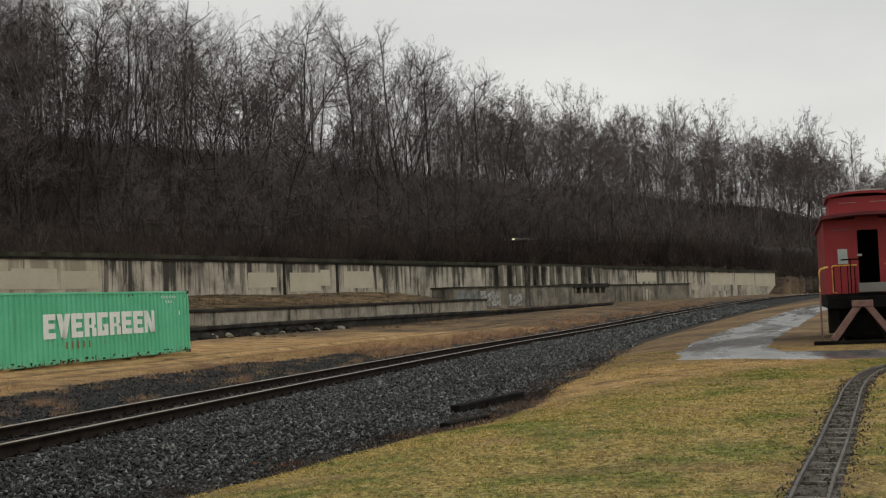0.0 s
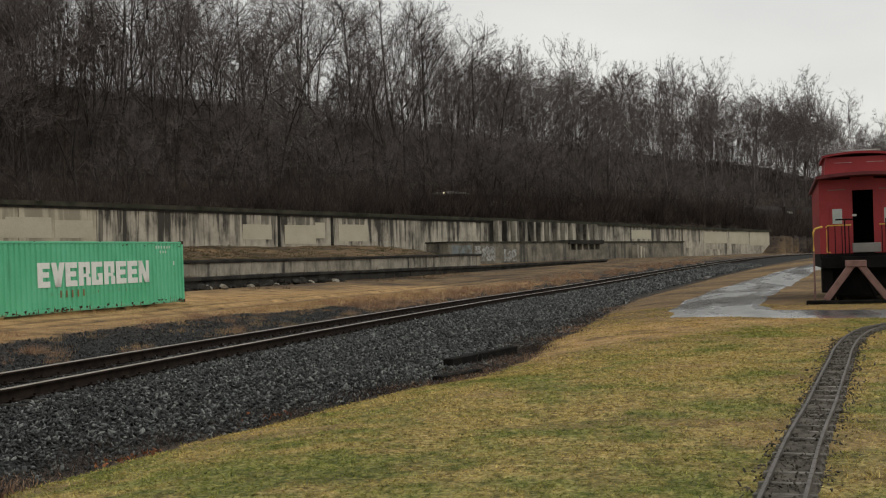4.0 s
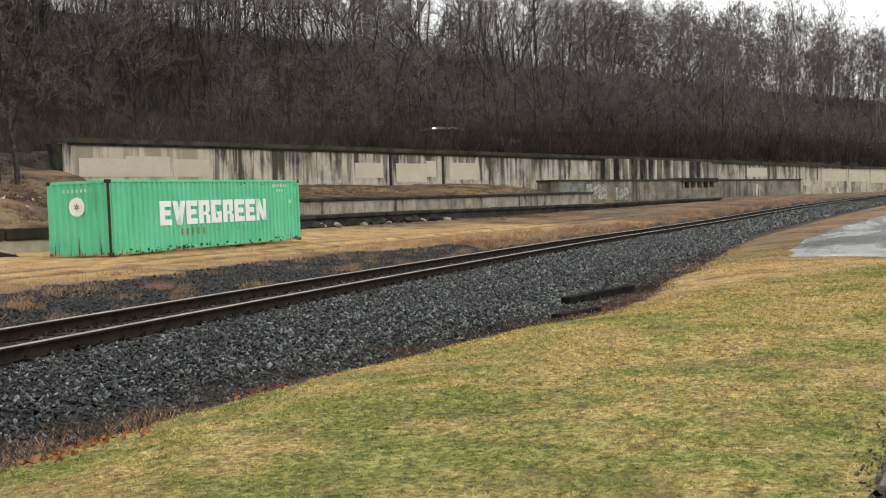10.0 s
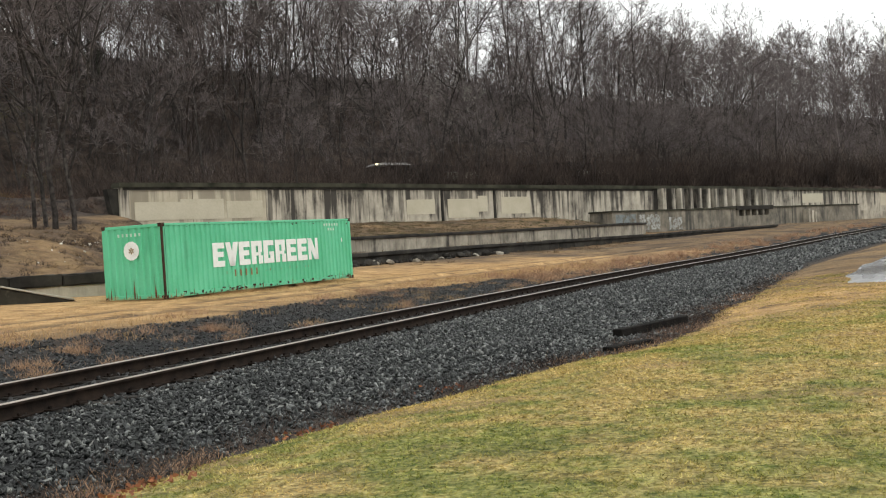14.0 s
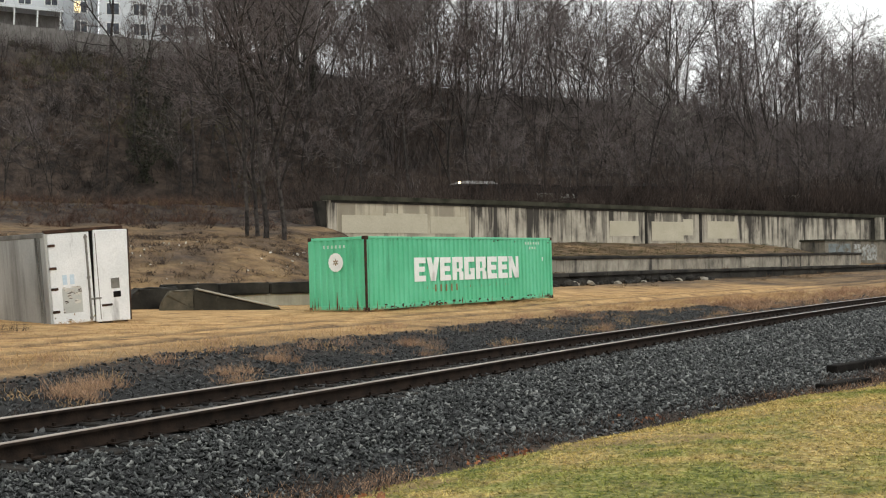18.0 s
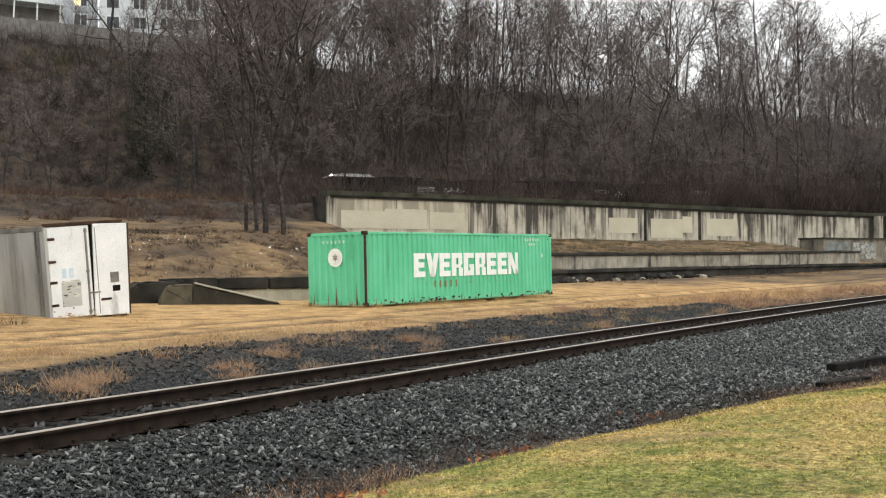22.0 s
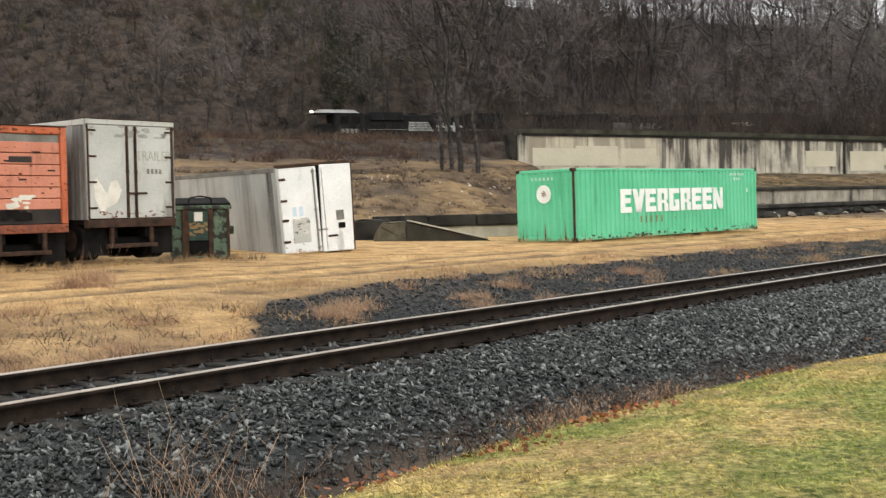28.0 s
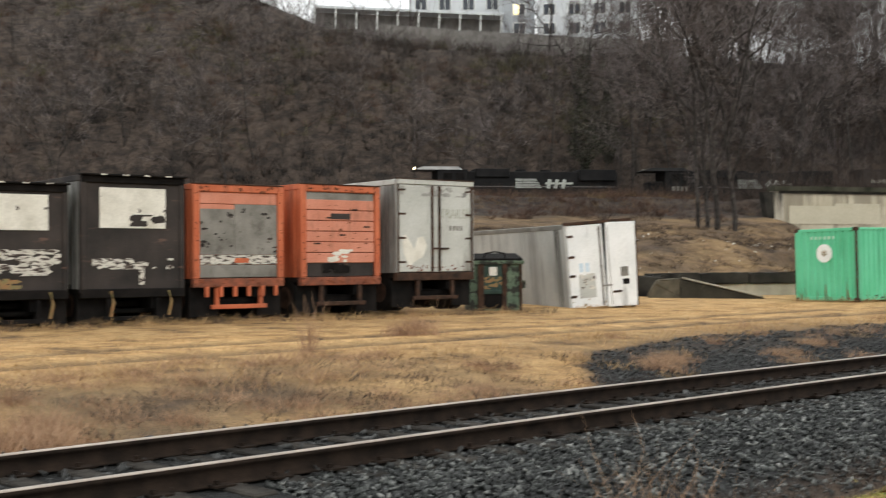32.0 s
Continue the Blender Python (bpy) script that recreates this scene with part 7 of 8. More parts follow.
def spike_mesh(segs, seed=1):
    """Twigs that end in a point: one triangle each."""
    rng = np.random.RandomState(seed)
    p, q, r = segs[:, 0:3], segs[:, 3:6], segs[:, 6:7]
    u = np.cross(q - p, rng.normal(0, 1, p.shape))
    u /= np.maximum(np.linalg.norm(u, axis=1, keepdims=True), 1e-6)
    V = np.stack([p - u * r, p + u * r, q], 1).reshape(-1, 3)
    return V, np.arange(len(V)).reshape(-1, 3)


def offshoots(rng, pts, lens, n, t0, tilt, ratio, k, wander, lift):
    """n side branches from each branch: pts (m, s + 1, 3) with their lengths; returns the same for the children."""
    m, s = pts.shape[0], pts.shape[1] - 1
    t = t0 + (1 - t0) * (np.arange(n)[None] + rng.rand(m, n)) / n
    f = t * s * 0.999
    i = f.astype(int)
    row = np.arange(m)[:, None]
    P, Q = pts[row, i], pts[row, i + 1]
    p = (P + (Q - P) * (f - i)[..., None]).reshape(-1, 3)
    d = (Q - P).reshape(-1, 3)
    d = d / np.linalg.norm(d, axis=1, keepdims=True)
    r = rng.normal(0, 1, d.shape)
    r -= (r * d).sum(1, keepdims=True) * d
    r /= np.linalg.norm(r, axis=1, keepdims=True)
    ang = np.radians(tilt) * rng.uniform(0.6, 1.35, (len(d), 1))
    d = d * np.cos(ang) + r * np.sin(ang)
    L = (lens[:, None] * ratio * rng.uniform(0.65, 1.25, (m, n)) * (1.15 - 0.55 * t)).ravel()
    out = [p]
    for q in range(k):
        d = d + rng.normal(0, wander, d.shape) + np.array([0, 0, lift])
        d /= np.linalg.norm(d, axis=1, keepdims=True)
        out.append(out[-1] + d * (L / k)[:, None])
    return np.stack(out, 1), L


def strands(pts, r0, r1):
    """Tapering segments (start, end, radii) along branches."""
    m, k = pts.shape[0], pts.shape[1] - 1
    out = []
    for q in range(k):
        a, b = r0 + (r1 - r0) * q / k, r0 + (r1 - r0) * (q + 1) / k
        out.append(np.concatenate([pts[:, q], pts[:, q + 1], np.full((m, 1), a), np.full((m, 1), b)], 1))
    return np.concatenate(out)


def bare_tree(seed, height=20.0, spread=0.36, start=0.35, limbs=13, leaders=0, twig=0.009, n2=7, n3=5, n4=5, k3=3):
    """Wood, boughs, fine branches and twigs of a leafless tree, as segments."""
    rng = np.random.RandomState(seed)
    sh = height * (0.55 if leaders else 0.97)
    d = np.array([rng.normal(0, 0.05), rng.normal(0, 0.05), 1.0])
    p = [np.array([0.0, 0.0, -0.4])]
    for q in range(9):
        d = d + np.array([rng.normal(0, 0.05), rng.normal(0, 0.05), 0.04])
        d /= np.linalg.norm(d)
        p.append(p[-1] + d * sh / 9)
    stem, ln = np.array(p)[None], np.array([sh])
    wood = [strands(stem, 0.0088 * height, 0.0022 * height)]
    bearers, bl, t0 = stem, ln, start
    if leaders:
        bearers, bl = offshoots(rng, stem, ln, leaders, 0.25, 28, 1.25, 8, 0.06, 0.05)
        wood.append(strands(bearers, 0.0046 * height, 0.0011 * height))
        t0 = 0.22
    L1, l1 = offshoots(rng, bearers, bl, max(3, limbs // max(1, leaders)), t0, 54, spread * height / float(bl.mean()), 6, 0.09, 0.08)
    wood.append(strands(L1, 0.0026 * height, 0.0009 * height))
    top, tl = offshoots(rng, bearers, bl, 5 if leaders else 9, 0.72, 34, 0.2, 4, 0.12, 0.06)
    L2, l2 = offshoots(rng, L1, l1, n2, 0.15, 44, 0.55, 4, 0.10, 0.06)
    mid = [strands(L2, 0.027, 0.011), strands(top, 0.03, 0.011)]
    L2, l2 = np.concatenate([L2, top]), np.concatenate([l2, tl])
    L3, l3 = offshoots(rng, L2, l2, n3, 0.15, 42, 0.55, k3, 0.11, 0.06)
    L4, l4 = offshoots(rng, L3, l3, n4, 0.1, 38, 0.6, 1, 0.1, 0.06)
    return np.concatenate(wood), np.concatenate(mid), strands(L3, twig * 1.7, twig), strands(L4, twig, 0.0)


def tree_pair(seed, twig_mat, **kw):
    wood, mid, fine, tips = bare_tree(seed, **kw)
    Vw, Fw = prism_mesh(wood, 4)
    Vm, Fm = ribbon_mesh(mid, seed + 1)
    Vr, Fr = ribbon_mesh(fine, seed)
    Vt, Ft = spike_mesh(tips, seed)
    V = np.concatenate([Vm, Vr, Vt])
    return fast_mesh("trunk", Vw, Fw, M_TRUNK), fast_mesh("crown", V, [np.concatenate([Fm, Fr + len(Vm)]), Ft + len(Vm) + len(Vr)], twig_mat)


# height, spread, limbs, where the crown starts, leaders
KINDS = [tree_pair(100 + i, M_TWIG, height=h, spread=sp, limbs=lb, start=st, leaders=fk) for i, (h, sp, lb, st, fk) in enumerate(
    [(22, 0.34, 14, 0.34, 0), (23, 0.30, 14, 0.4, 0), (18, 0.34, 15, 0.2, 3), (22, 0.32, 16, 0.3, 4), (15, 0.36, 15, 0.2, 3), (24, 0.30, 15, 0.42, 2), (21, 0.36, 16, 0.3, 3)])]


def light_tree(seed, h, sp, lb, st, fk, **kw):
    """A lighter tree to be joined into a wood: vertices, quads and triangles."""
    wood, mid, fine, tips = bare_tree(seed, height=h, spread=sp, limbs=lb, start=st, leaders=fk, k3=2, **kw)
    Vw, Fw = prism_mesh(wood, 3)
    Vr, Fr = ribbon_mesh(np.concatenate([mid, fine]), seed)
    Vt, Ft = spike_mesh(tips, seed)
    return np.concatenate([Vw, Vr, Vt]), np.concatenate([Fw, Fr + len(Vw)]), Ft + len(Vw) + len(Vr)


class Wood:
    """Many light trees joined into one mesh."""
    def __init__(self):
        self.V, self.F, self.T, self.n = [], [], [], 0

    def add(self, tree, x, y, turn, size):
        V, F, T = tree
        c, sn = math.cos(turn), math.sin(turn)
        self.V.append(np.stack([V[:, 0] * c - V[:, 1] * sn, V[:, 0] * sn + V[:, 1] * c, V[:, 2]], 1) * size + np.array([x, y, gz(x, y)]))
        self.F.append(F + self.n)
        self.T.append(T + self.n)
        self.n += len(V)

    def build(self, name, mat, label):
        ob = new(name, fast_mesh(name, np.concatenate(self.V), [np.concatenate(self.F), np.concatenate(self.T)], mat))
        return tagged(ob, label, "wood", kind="stuff")


FAR = [light_tree(150 + i, *q, twig=0.017, n2=6, n3=4, n4=5) for i, q in enumerate([(21, 0.36, 13, 0.25, 0), (21, 0.34, 14, 0.25, 3), (18, 0.36, 13, 0.2, 4)])]
SMALL = [light_tree(170 + i, *q, twig=0.013, n2=5, n3=4, n4=4) for i, q in enumerate([(12, 0.4, 12, 0.15, 3), (14, 0.36, 12, 0.2, 0), (10, 0.42, 12, 0.1, 4)])]
far_wood, understory = Wood(), Wood()
PALE = tree_pair(131, M_TWIG_PALE, height=20, spread=0.28, limbs=14, start=0.35, leaders=2)


def plant(kind, x, y, z, turn, size, label, group, lean=4):
    tr, cr = kind
    ob = new("tree", tr)
    ob.matrix_world = pose(x, y, z, random.uniform(-lean, lean), random.uniform(-lean, lean), turn) @ Matrix.Scale(size, 4)
    c = new("crown", cr)
    c.parent = ob
    return tagged(ob, label, "tree", group)


rt = random.Random(77)
HOUSE_GAP = 14.0
# a runs along the wall, v up the hill behind the upper line
for band, (v0, v1, step) in enumerate(((4.5, 9, 4.4), (10, 17, 4.6), (18, 28, 5.4), (30, 44, 5.6), (46, 64, 6.2), (67, 88, 11.0))):
    a = -95.0
    while a < 335:
        a += step * rt.uniform(0.6, 1.4) * (1.0 if a < 140 else 1.15)
        if a > 150 and band == 0:
            break
        v = rt.uniform(v0, v1)
        p = on_hill(a, v)
        bare = a + 0.15 * v < 2
        if band == 5 and a < 34:
            continue
        if bare and rt.random() < (0.62 if v < 34 or a < -22 else 0.9):
            continue
        if v > 26 and -24 < a < HOUSE_GAP + 0.3 * (v - 40) and rt.random() < 0.86:
            continue
        k = KINDS[rt.randrange(len(KINDS))]
        size = rt.uniform(0.82, 1.14) * (0.62 if bare else 1.0) * float(np.interp(a, [112, 126, 146, 160, 174, 200, 280], [1.0, 0.88, 0.75, 0.76, 1.0, 1.12, 1.2]))
        if a > 140:
            far_wood.add(FAR[rt.randrange(3)], p[0], p[1], rt.uniform(0, 6.28), size)
            continue
        if not bare and rt.random() < 0.06:
            k = PALE
        plant(k, p[0], p[1], gz(p[0], p[1]), rt.uniform(0, 360), size, "pale-barked bare winter tree on the hillside" if k is PALE else "tall bare grey-brown winter tree on the hillside", "hillside trees")
# the dense edge of the wood beside the hilltop gardens
for i in range(40):
    v = rt.uniform(24, 80)
    a = 22 + 0.42 * (v - 40) + abs(rt.gauss(0, 30))
    p = on_hill(a, v)
    plant(KINDS[rt.randrange(len(KINDS))], p[0], p[1], gz(p[0], p[1]), rt.uniform(0, 360), rt.uniform(0.85, 1.1), "tall bare grey-brown winter tree on the hillside", "hillside trees")
# smaller trees that fill the wood from below
for i in range(250):
    a = 6 + 324 * rt.random() ** 1.35
    v = rt.uniform(26, 64) if a < 12 or i % 3 else rt.uniform(5, 30)
    if a < 30 and v > 34:
        a += 30
    p = on_hill(a, v)
    (understory if a < 60 and v < 40 else far_wood).add(SMALL[i % 3], p[0], p[1], rt.uniform(0, 6.28), rt.uniform(0.6, 1.05))
for i in range(95):
    a = 34 + 300 * rt.random() ** 1.2
    p = on_hill(a, rt.uniform(62, 120))
    far_wood.add(SMALL[i % 3], p[0], p[1], rt.uniform(0, 6.28), rt.uniform(1.0, 1.5) * (0.75 if 140 < a < 165 else 1.0))
for i in range(60):
    a = rt.uniform(190, 340)
    p = on_hill(a, rt.uniform(10, 60))
    understory.add(SMALL[i % 3], p[0], p[1], rt.uniform(0, 6.28), rt.uniform(0.7, 1.1))
for i in range(16):
    p = on_hill(rt.uniform(12, 44), rt.uniform(6, 36))
    understory.add(SMALL[i % 3], p[0], p[1], rt.uniform(0, 6.28), rt.uniform(1.0, 1.6))
# thinner trees between the wall and the line
for i in range(50):
    s = rt.uniform(2, 170)
    p = WALL_A + WALL_D * s + WALL_N * rt.uniform(5.0, float(line_v(s)) - 3.5)
    plant(KINDS[rt.choice((2, 4, 4))], p[0], p[1], gz(p[0], p[1]), rt.uniform(0, 360), rt.uniform(0.45, 0.9), "slender bare tree growing behind the wall", "trees behind the wall")
for x, y, sz in ((29.4, 33.2, 1.0), (30.2, 32.2, 1.05), (31.1, 31.4, 0.95), (30.9, 33.6, 0.85)):
    plant(KINDS[(0, 3)[int(sz * 20) % 2]], x, y, gz(x, y) - 0.1, rt.uniform(0, 360), sz, "clump of tall bare trunks on the grassy bank", "trees by the wall's end", 1)


def ivy_tree(x, y, h, spread, seed):
    """A tree wrapped in ivy: a ragged dark column of small leaves, wider at its foot."""
    ob = plant(KINDS[seed % 2], x, y, gz(x, y) - 0.2, seed * 50, h / 22, "bare tree wrapped in dark ivy on the hillside", "hillside trees", 2)
    g = np.random.RandomState(seed)
    n = 2800
    z = h * g.beta(1.1, 1.6, n)
    lump = 0.6 + 0.5 * np.sin(z * 1.3 + seed) * np.sin(z * 0.47 + 1)
    r = spread * (0.35 + 0.65 * (1 - z / h) ** 1.4) * lump * np.sqrt(g.rand(n)) + 0.2
    a = g.uniform(0, 6.283, n)
    p = np.stack([r * np.cos(a), r * np.sin(a), z], 1) * 22 / h
    d = g.normal(0, 1, (n, 3)) * 0.16
    sg = np.concatenate([p, p + d, np.full((n, 1), 0.11), np.full((n, 1), 0.05)], 1)
    c = new("ivy", fast_mesh("ivy", *ribbon_mesh(sg, seed), M_IVY))
    c.parent = ob
    c["label"] = "dark ivy on the trunk and limbs"
    tagged(c, kind="stuff")


for x, y, h, w, seed in ((56.5, 73.5, 15, 2.6, 3), (60.5, 74, 12, 2.2, 4), (79, 84.5, 17, 2.4, 5), (84.5, 82, 16, 3.0, 6), (88, 78, 15, 2.4, 7)):
    ivy_tree(x, y, h, w, seed)


# ---- undergrowth ----
def stuff(name, V, F, mat, label, category):
    ob = new(name, fast_mesh(name, V, F, mat))
    return tagged(ob, label, category, kind="stuff")


def stems(rng, x, y, z, n, h, spread, r, nseg=3, droop=0.0):
    """Sprays of thin stems from points: arrays x, y, z; n stems each."""
    k = len(x)
    base = np.repeat(np.stack([x, y, z], 1), n, 0) + np.concatenate([rng.normal(0, spread * 0.25, (k * n, 2)), np.zeros((k * n, 1))], 1)
    hh = np.repeat(h, n) * rng.uniform(0.5, 1.15, k * n)
    way = np.stack([rng.normal(0, spread, k * n), rng.normal(0, spread, k * n), np.ones(k * n)], 1)
    segs, p = [], base
    for i in range(nseg):
        way = way + np.stack([rng.normal(0, 0.18, k * n), rng.normal(0, 0.18, k * n), np.full(k * n, -droop)], 1)
        d = way / np.linalg.norm(way, axis=1, keepdims=True)
        q = p + d * (hh / nseg)[:, None]
        f0, f1 = 1 - i / nseg * 0.8, 1 - (i + 1) / nseg * 0.8
        segs.append(np.concatenate([p, q, np.full((len(p), 1), r * f0), np.full((len(p), 1), r * f1)], 1))
        p = q
    return np.concatenate(segs)


rng = np.random.RandomState(5)


def scatter_hill(n, a0, a1, v0, v1):
    return on_hill(rng.uniform(a0, a1, n), rng.uniform(v0, v1, n))


def hill_coords(x, y):
    a = (x - WALL_A[0]) * WALL_D[0] + (y - WALL_A[1]) * WALL_D[1]
    v = (x - WALL_A[0]) * WALL_N[0] + (y - WALL_A[1]) * WALL_N[1]
    return a, v, v - line_v(a)


understory.build("understory", M_BRUSH, "small bare brown trees under the taller wood")
far_wood.build("far_wood", M_TWIG, "distant bare winter wood on the hill")
# saplings in the wood
x, y = scatter_hill(2900, 0, 260, -11, 40)
aa, av, tv = hill_coords(x, y)
ok = (av > 4.8) & (np.abs(tv) > 2.6)
x, y = x[ok], y[ok]
sg = stems(rng, x, y, ground_z(x, y) - 0.1, 5, rng.uniform(1.5, 8.0, len(x)), 0.28, 0.024, 3)
stuff("undergrowth", *ribbon_mesh(sg, 2), M_TRUNK, "thin bare saplings and brush among the trees", "undergrowth")
# the thicket along the hill's crest, seen against the sky
x, y = scatter_hill(2300, 26, 340, 14, 70)
sg = stems(rng, x, y, ground_z(x, y) - 0.2, 9, rng.uniform(1.5, 5.5, len(x)), 0.36, 0.02, 3)
stuff("crest_thicket", *ribbon_mesh(sg, 12), M_TWIG, "dense bare thicket along the hill's crest", "undergrowth")
x, y = scatter_hill(1500, 20, 150, 8, 46)
sg = stems(rng, x, y, ground_z(x, y) - 0.2, 9, rng.uniform(2, 7, len(x)), 0.4, 0.018, 3)
stuff("wood_thicket", *ribbon_mesh(sg, 15), M_TWIG, "dark bare thicket on the wooded hillside", "undergrowth")
x, y = scatter_hill(170, -34, 30, 44, 60)
sg = stems(rng, x, y, ground_z(x, y) - 0.2, 6, rng.uniform(3, 8, len(x)), 0.26, 0.03, 3)
stuff("garden_saplings", *ribbon_mesh(sg, 16), M_TWIG, "bare saplings before the hilltop gardens", "undergrowth")
x, y = scatter_hill(1100, -100, 8, 4, 44)
sg = stems(rng, x, y, ground_z(x, y) - 0.2, 7, rng.uniform(1.5, 5, len(x)), 0.28, 0.03, 3)
stuff("bank_saplings", *ribbon_mesh(sg, 13), M_TRUNK, "bare saplings on the steep brushy hillside", "undergrowth")
# brush on the open bank and the hillside, in bushes of several colours
x, y = scatter_hill(4300, -105, 26, 3, 56)
x2, y2 = scatter_hill(1500, -85, -5, -34, -2.6)
x, y = np.concatenate([x, x2]), np.concatenate([y, y2])
aa, av, tv = hill_coords(x, y)
ok = ~((tv < 0) & (aa > -7)) & (av > -18) & (waves(x, y, 0.28, 71) + 0.6 * waves(x, y, 0.8, 72) + rng.normal(0, 0.25, len(x)) > -0.2)
x, y, tv = x[ok], y[ok], tv[ok]
field = 1.3 * waves(x, y, 0.22, 73) + 0.8 * waves(x, y, 0.6, 74) + rng.normal(0, 0.16, len(x))
hh = np.where(tv < 0, rng.uniform(0.4, 1.5, len(x)), rng.uniform(0.7, 2.6, len(x)) * (1.15 + 0.7 * waves(x, y, 0.5, 75)))
sort = np.where(tv < 7, np.where(field > 0.0, 1, 0), np.where(field < -0.3, 2, np.where(field < 0.25, 0, np.where(field < 0.5, 1, 3))))
for q, (name, mat, label) in enumerate((("brush", M_BRUSH, "tangled brown winter brush on the slope"), ("red_brush", M_BRUSH_RED, "red-brown winter brush on the slope"), ("dark_brush", M_BRUSH_DARK, "wet black winter brush on the slope"), ("olive_brush", M_BRUSH_OLIVE, "olive-grey winter brush on the slope"))):
    ok = sort == q
    sg = stems(rng, x[ok], y[ok], ground_z(x[ok], y[ok]) - 0.1, 22, hh[ok], 0.75, 0.018, 2, 0.14)
    stuff(name, *ribbon_mesh(sg, 3 + 20 * q), mat, label, "brush")
for seed, mat, label in ((14, M_BRUSH, "brown brush along the railway on the bank"), (114, M_BRUSH_RED, "red-brown brush along the railway on the bank")):
    xb, yb = scatter_hill(800, -80, 3, -13.0, -2.7)
    sg = stems(rng, xb, yb, ground_z(xb, yb) - 0.1, 14, rng.uniform(0.7, 2.0, len(xb)), 0.5, 0.018, 3, 0.08)
    stuff("line_brush", *ribbon_mesh(sg, seed), mat, label, "brush")
for seed, mat, label in ((21, M_BRUSH_RED, "low red-brown scrub on the mound below the railway"), (22, M_BANK, "low tan scrub on the mound below the railway"), (23, M_BRUSH, "low brown scrub on the mound below the railway")):
    xb, yb = scatter_hill(1000, -80, 6, -24, -3)
    ok = (hill_coords(xb, yb)[0] < 0.5) & (waves(xb, yb, 0.5, seed) + rng.normal(0, 0.3, len(xb)) > -0.1)
    sg = stems(rng, xb[ok], yb[ok], ground_z(xb[ok], yb[ok]) - 0.05, 16, rng.uniform(0.35, 1.2, ok.sum()), 0.7, 0.014, 2, 0.12)
    stuff("mound_scrub", *ribbon_mesh(sg, seed), mat, label, "brush")
x, y = scatter_hill(520, -80, -6, -32, -2.6)
aa, av, tv = hill_coords(x, y)
ok = av > -16
x, y = x[ok], y[ok]
sg = stems(rng, x, y, ground_z(x, y) - 0.05, 14, rng.uniform(0.4, 1.1, len(x)), 0.5, 0.014, 3, 0.1)
stuff("russet_brush", *ribbon_mesh(sg, 4), M_BRUSH_RED, "russet brambles on the bank below the railway", "brush")
# brush along the top of the wall, before the upper line
k = 3900
q = 165 * rng.rand(k) ** 0.85
w = 4.6 + rng.rand(k) * (line_v(q) - 7.6)
x, y = WALL_A[0] + WALL_D[0] * q + WALL_N[0] * w, WALL_A[1] + WALL_D[1] * q + WALL_N[1] * w
sg = stems(rng, x, y, ground_z(x, y) - 0.1, 9, rng.uniform(1.2, 5.0, len(x)) * np.interp(q, [0, 30, 60], [1.05, 1.15, 1.4]), 0.34, 0.024, 3, 0.03)
stuff("wall_top_brush", *ribbon_mesh(sg, 5), M_BRUSH, "bare brush crowding the top of the wall", "brush")

xb, yb = scatter_hill(900, 158, 250, -13, -2.7)
sg = stems(rng, xb, yb, ground_z(xb, yb) - 0.1, 9, rng.uniform(2.5, 6.5, len(xb)), 0.34, 0.03, 3, 0.03)
stuff("wall_end_brush", *ribbon_mesh(sg, 25), M_BRUSH, "dark bare brush beyond the wall's far end", "brush")
xb, yb = scatter_hill(500, 159.5, 215, -46, -12)
sg = stems(rng, xb, yb, ground_z(xb, yb) - 0.1, 10, rng.uniform(0.5, 1.8, len(xb)), 0.5, 0.03, 2, 0.08)
stuff("far_bank_brush", *ribbon_mesh(sg, 26), M_BRUSH, "low brown brush on the far bank", "brush")


# ---- stones, grass and weeds ----
def stones(name, x, y, z, size, mat, label, seed):
    r = np.random.RandomState(seed)
    n = len(x)
    cube = np.array([(-1, -1, -1), (1, -1, -1), (1, 1, -1), (-1, 1, -1), (-1, -1, 1), (1, -1, 1), (1, 1, 1), (-1, 1, 1)], float) * 0.5
    V = cube[None] * r.uniform(0.3, 1.2, (n, 8, 3)) * r.uniform((1.25, 0.65, 0.25), (2.2, 1.15, 0.55), (n, 3))[:, None] * size[:, None, None]
    # mostly lying flat
    q = r.normal(0, (1, 0.65, 0.65, 1), (n, 4))
    q /= np.linalg.norm(q, axis=1, keepdims=True)
    w, a, b, c = q.T
    R = np.stack([1 - 2 * (b * b + c * c), 2 * (a * b - c * w), 2 * (a * c + b * w), 2 * (a * b + c * w), 1 - 2 * (a * a + c * c), 2 * (b * c - a * w), 2 * (a * c - b * w), 2 * (b * c + a * w), 1 - 2 * (a * a + b * b)], 1).reshape(-1, 3, 3)
    V = np.einsum("nij,nkj->nki", R, V) + np.stack([x, y, z], 1)[:, None]
    quads = np.array([(0, 3, 2, 1), (4, 5, 6, 7), (0, 1, 5, 4), (1, 2, 6, 5), (2, 3, 7, 6), (3, 0, 4, 7)])
    F = (np.arange(n)[:, None, None] * 8 + quads[None]).reshape(-1, 4)
    return stuff(name, V.reshape(-1, 3), F, mat, label, "ballast")


def strip(n, x0, x1, s0, s1, bias=1.0):
    x = x0 + (x1 - x0) * rng.rand(n) ** bias
    s = rng.uniform(s0, s1, n)
    return x, track_y(x) + s, s


